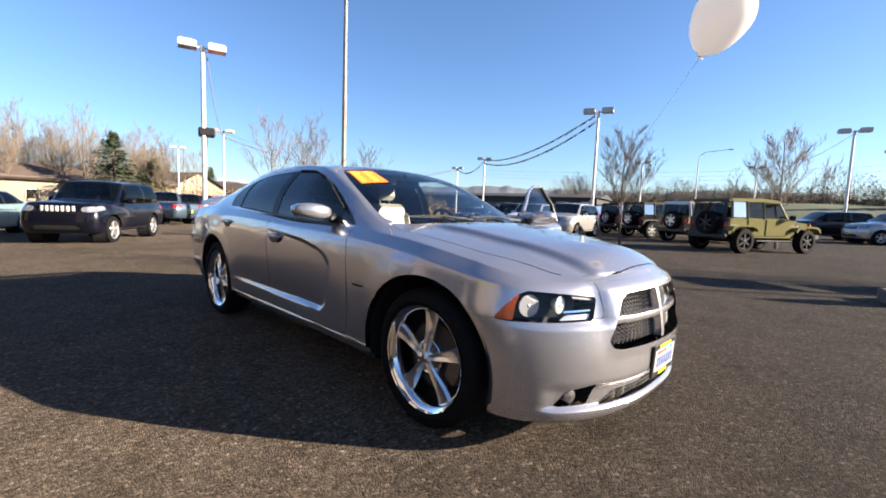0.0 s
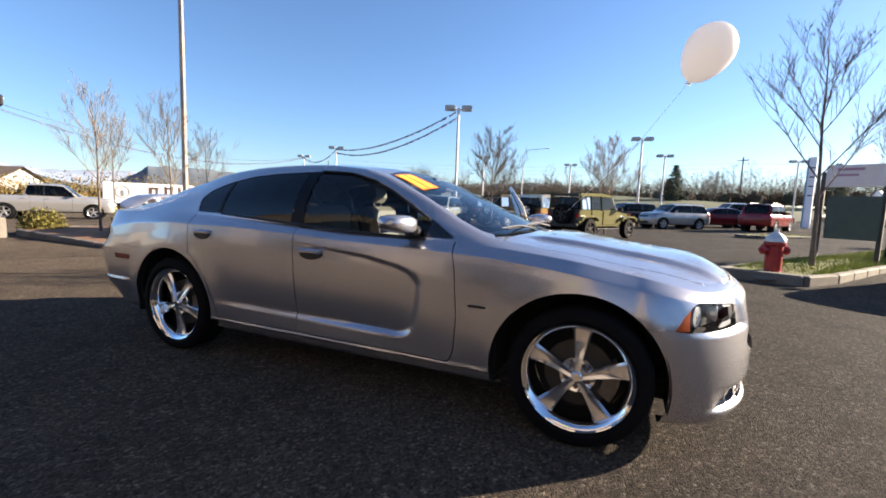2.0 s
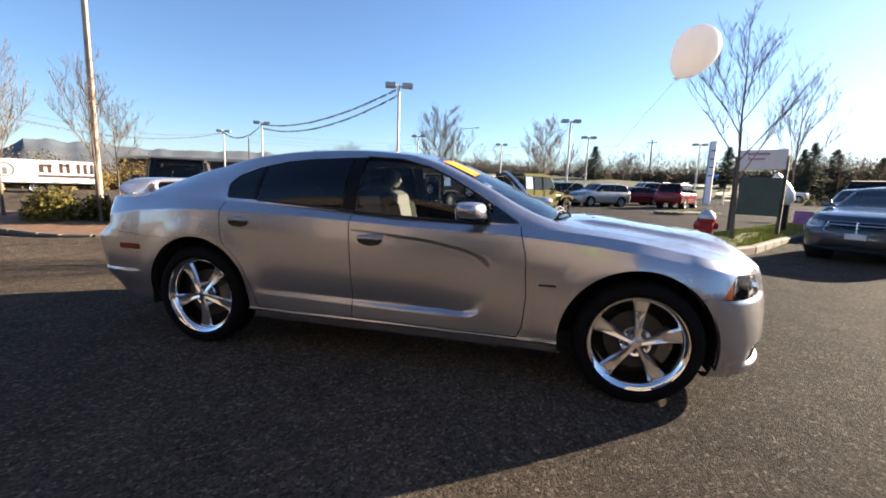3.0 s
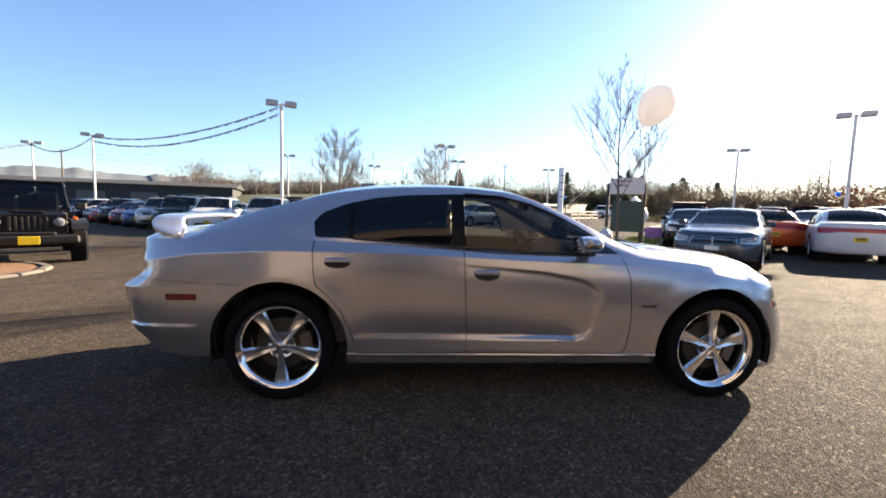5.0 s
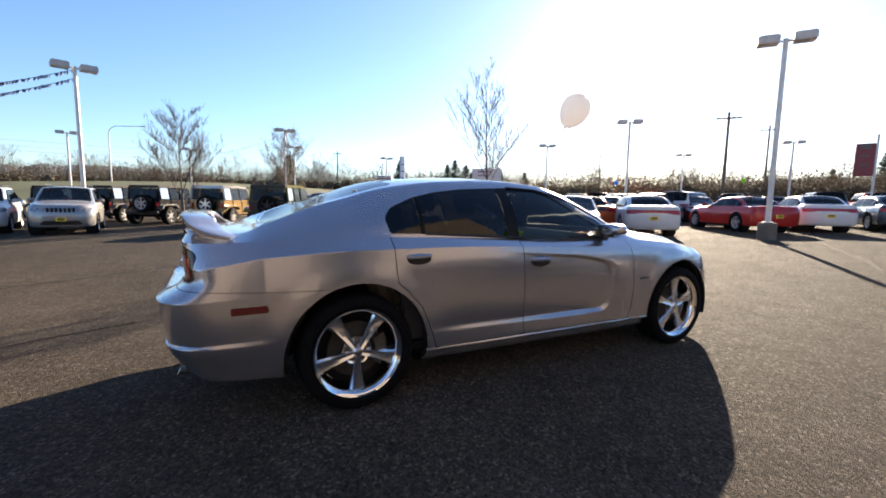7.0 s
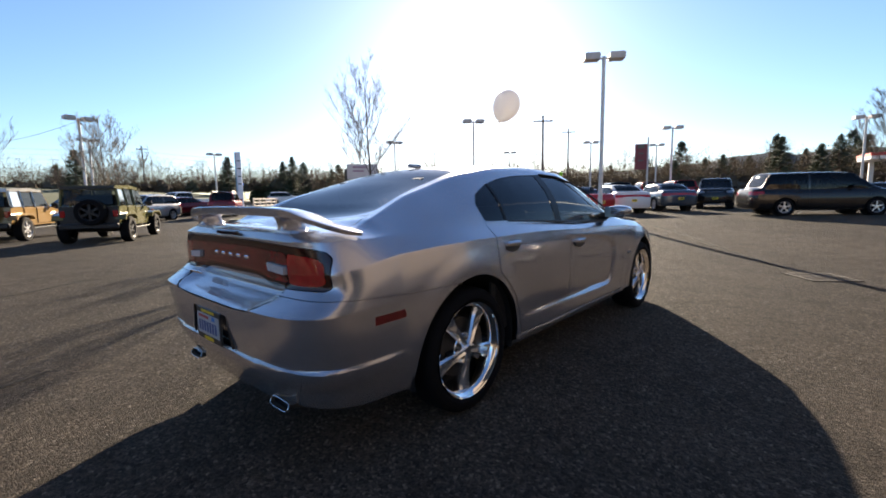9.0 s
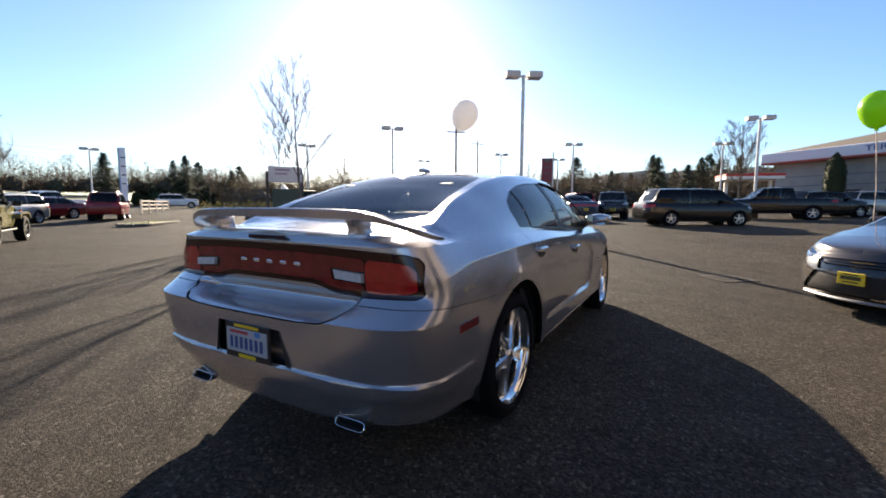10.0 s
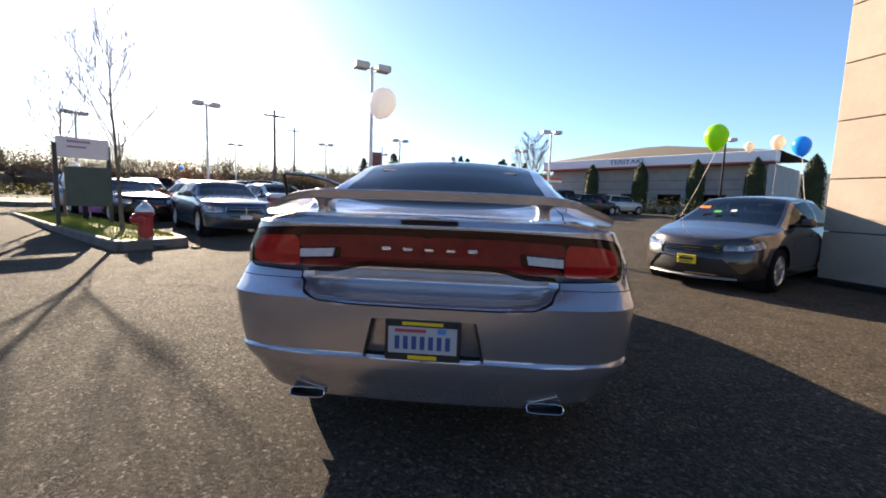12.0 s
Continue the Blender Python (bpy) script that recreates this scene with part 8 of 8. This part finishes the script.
def leaf_clumps(name, spots, material, label, leaf=0.3, per=60, cat="bushes"):
    """Bushes too many to count: loose clouds of small leaves or twigs."""
    rz_ = random.Random(len(spots))
    gg = Geo()
    for x, y, z, rx, rz2 in spots:
        nu_, nv_ = 8, 5
        core = []
        for i in range(nv_ + 1):
            ph = -0.35 + (math.pi / 2 + 0.35) * i / nv_
            for j in range(nu_):
                q_ = 0.38 * rz_.uniform(0.7, 1.2)
                core.append((x + rx * q_ * math.cos(ph) * math.cos(6.283 * j / nu_), y + rx * q_ * math.cos(ph) * math.sin(6.283 * j / nu_), z + rz2 * q_ * math.sin(ph)))
        gg.add(core, [(i * nu_ + j, i * nu_ + (j + 1) % nu_, (i + 1) * nu_ + (j + 1) % nu_, (i + 1) * nu_ + j) for i in range(nv_) for j in range(nu_)])
        for k in range(per):
            u, a = rz_.uniform(-0.25, 1), rz_.uniform(0, 6.283)
            rad_ = rz_.uniform(0.55, 1.05)
            c = math.sqrt(max(0, 1 - min(1, abs(u)) ** 2))
            px, py_, pz = x + rx * rad_ * c * math.cos(a), y + rx * rad_ * c * math.sin(a), z + rz2 * rad_ * u
            b, s = rz_.uniform(0, 6.283), leaf * rz_.uniform(0.5, 1.3)
            t = rz_.uniform(-0.7, 0.9)
            gg.add([(px - s * 0.35 * math.sin(b), py_ + s * 0.35 * math.cos(b), pz), (px + s * 0.35 * math.sin(b), py_ - s * 0.35 * math.cos(b), pz), (px + s * math.cos(b) * (1 - abs(t)), py_ + s * math.sin(b) * (1 - abs(t)), pz + s * t)], [(0, 1, 2)])
    o = new(name, bpy.data.meshes.new(name))
    o.data.from_pydata(gg.v, [], gg.f)
    o.data.materials.append(material)
    return tagged(o, label, cat, kind="stuff")


def leafy(name, cols):
    """Thin leaves and twigs that let some light through."""
    m, t, b, n, l = nodes_of(name)
    ge = n.new("ShaderNodeNewGeometry")
    r_ = ramp(t, ge.outputs["Random Per Island"], cols)
    l.new(r_.outputs[0], b.inputs["Base Color"])
    b.inputs["Roughness"].default_value = 0.9
    b.inputs["Specular IOR Level"].default_value = 0.2
    tr_ = n.new("ShaderNodeBsdfTranslucent")
    mx = n.new("ShaderNodeMixShader")
    mx.inputs[0].default_value = 0.12
    l.new(r_.outputs[0], tr_.inputs[0])
    l.new(b.outputs[0], mx.inputs[1])
    l.new(tr_.outputs[0], mx.inputs[2])
    l.new(mx.outputs[0], n["Material Output"].inputs[0])
    return m


THICKET = leafy("brown_thicket", [(0.0, (0.055, 0.041, 0.028)), (0.4, (0.09, 0.068, 0.046)), (0.8, (0.13, 0.098, 0.064)), (1.0, (0.07, 0.068, 0.037))])
TWIGS = leafy("bare_twigs", [(0.0, (0.075, 0.058, 0.045)), (0.5, (0.12, 0.096, 0.074)), (1.0, (0.165, 0.13, 0.098))])
GOLDEN = leafy("tawny_thicket", [(0.0, (0.12, 0.085, 0.03)), (0.5, (0.22, 0.15, 0.055)), (1.0, (0.13, 0.11, 0.045))])
DARKGREEN = leafy("dark_evergreen", [(0.0, (0.03, 0.038, 0.018)), (0.5, (0.055, 0.07, 0.03)), (1.0, (0.10, 0.10, 0.05))])
REDDISH = leafy("russet_leaves", [(0.0, (0.11, 0.045, 0.028)), (1.0, (0.2, 0.095, 0.055))])
GREENBUSH = leafy("olive_bush", [(0.0, (0.06, 0.06, 0.015)), (0.6, (0.16, 0.14, 0.035)), (1.0, (0.24, 0.2, 0.06))])


def belt(az0, az1, r0, r1, n, h0, h1, seed, up=0.0):
    rz_ = random.Random(seed)
    out = []
    for i in range(n):
        a, r = radians(az0 + (az1 - az0) * (i + rz_.random()) / n), rz_.uniform(r0, r1)
        h = rz_.uniform(h0, h1)
        x, y = r * math.cos(a), r * math.sin(a)
        out.append((x, y, land(x, y) + up + 0.1 * h, h * rz_.uniform(0.6, 1.1), h))
    return out


leaf_clumps("thicket", belt(-34, 57, 60, 80, 320, 3.6, 5.4, 1) + belt(55, 118, 86, 104, 150, 2.6, 4.2, 2, 2.6), THICKET, "bare brown thicket along the lot's far edge", 0.21, 900)
leaf_clumps("thicket", belt(134, 172, 50, 62, 100, 1.8, 3.6, 3), GOLDEN, "tawny thicket behind the back of the lot", 0.24, 380)
leaf_clumps("evergreen_belt", belt(-34, 66, 84, 108, 190, 4.4, 7.4, 4) + belt(56, 112, 104, 124, 80, 3.4, 5.6, 5, 2.8), DARKGREEN, "dark evergreen wood beyond the lot", 0.26, 700)


def far_wood(name, az0, az1, r0, r1, n, h0, h1, label, seed, up=0.0):
    """Bare trees standing so close that nobody could count them: thin stems and a haze of fine upright twigs."""
    rz_ = random.Random(seed)
    vs, fs = [], []

    def sliver(p, d, ln, w):
        a = rz_.uniform(0, 6.283)
        k = len(vs)
        vs.extend([(p[0] - w * math.cos(a), p[1] - w * math.sin(a), p[2]), (p[0] + w * math.cos(a), p[1] + w * math.sin(a), p[2]), (p[0] + d[0] * ln, p[1] + d[1] * ln, p[2] + d[2] * ln)])
        fs.append((k, k + 1, k + 2))
    for i in range(n):
        a, r = radians(az0 + (az1 - az0) * (i + rz_.random()) / n), rz_.uniform(r0, r1)
        h = rz_.uniform(h0, h1) * (1.0 if rz_.random() < 0.75 else 1.25)
        x, y = r * math.cos(a), r * math.sin(a)
        z, wide = land(x, y) + up, h * rz_.uniform(0.2, 0.34)
        sliver((x, y, z), (0.02, 0.02, 1), h * 0.95, 0.075)
        for k in range(26):
            t, b = rz_.uniform(0.2, 0.75), rz_.uniform(0, 6.283)
            q = rz_.uniform(0.4, 1.0)
            sliver((x, y, z + h * t), (math.cos(b) * wide * q, math.sin(b) * wide * q, h * rz_.uniform(0.18, 0.36)), 1.0, 0.03)
        for k in range(190):
            t, b = rz_.uniform(0.28, 0.95), rz_.uniform(0, 6.283)
            q = rz_.random() ** 0.5 * wide * math.sin(min(1, (1.02 - t) * 2.2) * 1.5)
            sliver((x + q * math.cos(b), y + q * math.sin(b), z + h * t), (math.cos(b) * 0.5 + rz_.uniform(-0.3, 0.3), math.sin(b) * 0.5 + rz_.uniform(-0.3, 0.3), rz_.uniform(0.4, 1.0)), rz_.uniform(0.3, 0.8), 0.021)
    o = new(name, bpy.data.meshes.new(name))
    o.data.from_pydata(vs, [], fs)
    o.data.materials.append(TWIGS)
    return tagged(o, label, "trees", kind="stuff")


far_wood("bare_wood", -34, 60, 66, 98, 130, 4.6, 7.0, "winter wood of bare brown trees beyond the lot", 21)
far_wood("bare_wood", 58, 120, 88, 112, 120, 4.5, 6.6, "winter wood of bare brown trees above the grassy bank", 22, 2.6)
far_wood("bare_wood", 168, 188, 66, 86, 80, 5.5, 10.0, "tall bare trees behind the houses", 23)
leaf_clumps("russet_bush", [(38, 31, 1.2, 2.6, 3.4), (40, 29, 1.0, 2.0, 2.6)], REDDISH, "russet leaves of a shrub in the sun", 0.35, 500)
leaf_clumps("house_bush", [(-58.5, -9.0, -0.4, 1.6, 2.2), (-59, -6.4, -0.4, 1.3, 1.7), (-59.5, -2.8, -0.4, 1.5, 2.0), (-59.5, 2.2, -0.4, 1.2, 1.6), (-60.0, 10.0, -0.4, 1.4, 2.4)], GREENBUSH, "olive bushes in front of the houses", 0.2, 900)
leaf_clumps("house_bush", [(-58.0, -4.6, -0.4, 1.5, 2.4), (-58.6, 0.3, -0.4, 1.3, 2.0), (-59.2, 7.6, -0.4, 1.1, 1.8)], TWIGS, "pale bare shrubs in front of the houses", 0.2, 900)
leaf_clumps("island_bush", [(-11.0, 4.6, 0.1, 0.62, 0.72), (-11.7, 4.9, 0.05, 0.5, 0.55), (-10.5, 5.3, 0.05, 0.45, 0.6), (-15.2, 4.3, 0.0, 0.6, 0.6)], GREENBUSH, "low olive bush in the mulch island", 0.10, 2200)
leaf_clumps("hedge", [(52.0 - 16.8 * t, -7.2 - 16.6 * t, 0.5, 1.1, 1.8) for t in np.linspace(0.1, 1.3, 30)], DARKGREEN, "dark clipped hedge in front of the restaurant", 0.22, 300)
leaf_clumps("hedge", [(24.5 + 3.0 * t, 34 - 6 * t + 10, 0.5, 1.0, 1.0) for t in np.linspace(0, 3, 14)], GREENBUSH, "low hedge along the drive", 0.25, 200)

# grass bank and hills
bank = Geo()
arc = np.radians(np.linspace(70, 118, 40))
for r, z in ((54, 0.3), (64, 2.0), (78, 3.5), (95, 4.2), (140, 4.4)):
    bank.v += [(r * math.cos(a), r * math.sin(a), z * (0.6 + 0.4 * math.sin((a - arc[0]) / (arc[-1] - arc[0]) * math.pi)) + 0.15 * noise.noise(Vector((a * 9, r, 0)))) for a in arc]
for j in range(4):
    bank.f += [(j * 40 + i, j * 40 + i + 1, (j + 1) * 40 + i + 1, (j + 1) * 40 + i) for i in range(39)]
tagged(part("grass_bank", bank, mat("pasture", (0.034, 0.047, 0.014), 0.95, grain=0.4, scale=0.15, bump=0.4, bump_scale=3)), "grassy bank beyond the lot's far fence", "ground", kind="structure")


def ridge(name, az0, az1, r, h0, h1, color, label, seed, taper=8):
    gg = Geo()
    n = 120
    for i in range(n + 1):
        a = radians(az0 + (az1 - az0) * i / n)
        e = min(1, i / 8, (n - i) / taper)
        h = (h0 + (h1 - h0) * (0.5 + 0.5 * noise.noise(Vector((i * 0.06, seed, 0)))) + 0.1 * h1 * noise.noise(Vector((i * 0.4, seed, 3)))) * e
        for rr_, hh in ((r * 0.8, -8), (r * 0.9, h * 0.5), (r, h), (r * 1.1, -8)):
            gg.v.append((rr_ * math.cos(a), rr_ * math.sin(a), hh))
    for i in range(n):
        for j in range(3):
            gg.f.append((i * 4 + j, (i + 1) * 4 + j, (i + 1) * 4 + j + 1, i * 4 + j + 1))
    # color holds any distance haze as well, as no air is modelled
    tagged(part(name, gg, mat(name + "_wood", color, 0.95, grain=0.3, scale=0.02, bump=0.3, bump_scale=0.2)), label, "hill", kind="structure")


# blue-grey tint paints the haze straight on to these hills
ridge("backdrop_ridge", 88, 152, 900, 38, 54, (0.10, 0.12, 0.14), "wooded hills with haze tinted into their colour", 2)
# hill colour lightened and greyed to carry the haze
ridge("backdrop_hill", -70, 66, 600, 38, 48, (0.08, 0.095, 0.1), "wooded hill beyond the road, haze tinted into its colour", 6, 52)
# pale blue here is distance haze mixed into the range's colour
ridge("backdrop_range", 120, 175, 2200, 60, 110, (0.30, 0.36, 0.45), "far range with pale blue haze in its colour", 9)
ridge("backdrop_wood", 150, 300, 420, 8, 20, (0.07, 0.075, 0.06), "low woods behind the houses", 12)
# utility poles
for x, y, h, lab in ((41, 22, 9.5, "wooden utility pole with a cross arm"), (64, 30, 11, "wooden utility pole with a cross arm"), (75, 70, 11, "wooden utility pole with a cross arm"), (20, 92, 11, "wooden utility pole with a cross arm"), (-60, 75, 10, "wooden utility pole with a cross arm")):
    u = thing("utility_pole", on_land(x, y, -50), lab, "utility pole", "utility poles")
    part("pole", Geo().tube([(0, 0, 0), (0, 0, h)], [0.16, 0.11], 10), BARK, u)
    part("cross_arm", Geo().box((0, 0, h - 0.6), (2.2, 0.12, 0.14), ch=0.01), BARK, u)
    for px in (-0.9, -0.4, 0.4, 0.9):
        part("insulator", Geo().lathe([(0.05, 0), (0.06, 0.05), (0.03, 0.12), (0, 0.13)], 8, pose(px, 0, h - 0.53)), HEAD, u)

sl = thing("street_light", on_land(-17.5, 78.5), "thin grey road light with one long arm", "street lamp")
part("pole", Geo().tube([(0, 0, 0), (0, 0, 10.8), (0.25, 0, 11.5), (0.9, 0, 11.95), (4.2, -0.6, 12.1)], [0.12, 0.08, 0.07, 0.06, 0.045], 8), POLE, sl)
part("lamp_head", Geo().box((4.5, -0.65, 12.1), (0.8, 0.3, 0.16), ch=0.05), HEAD, sl)
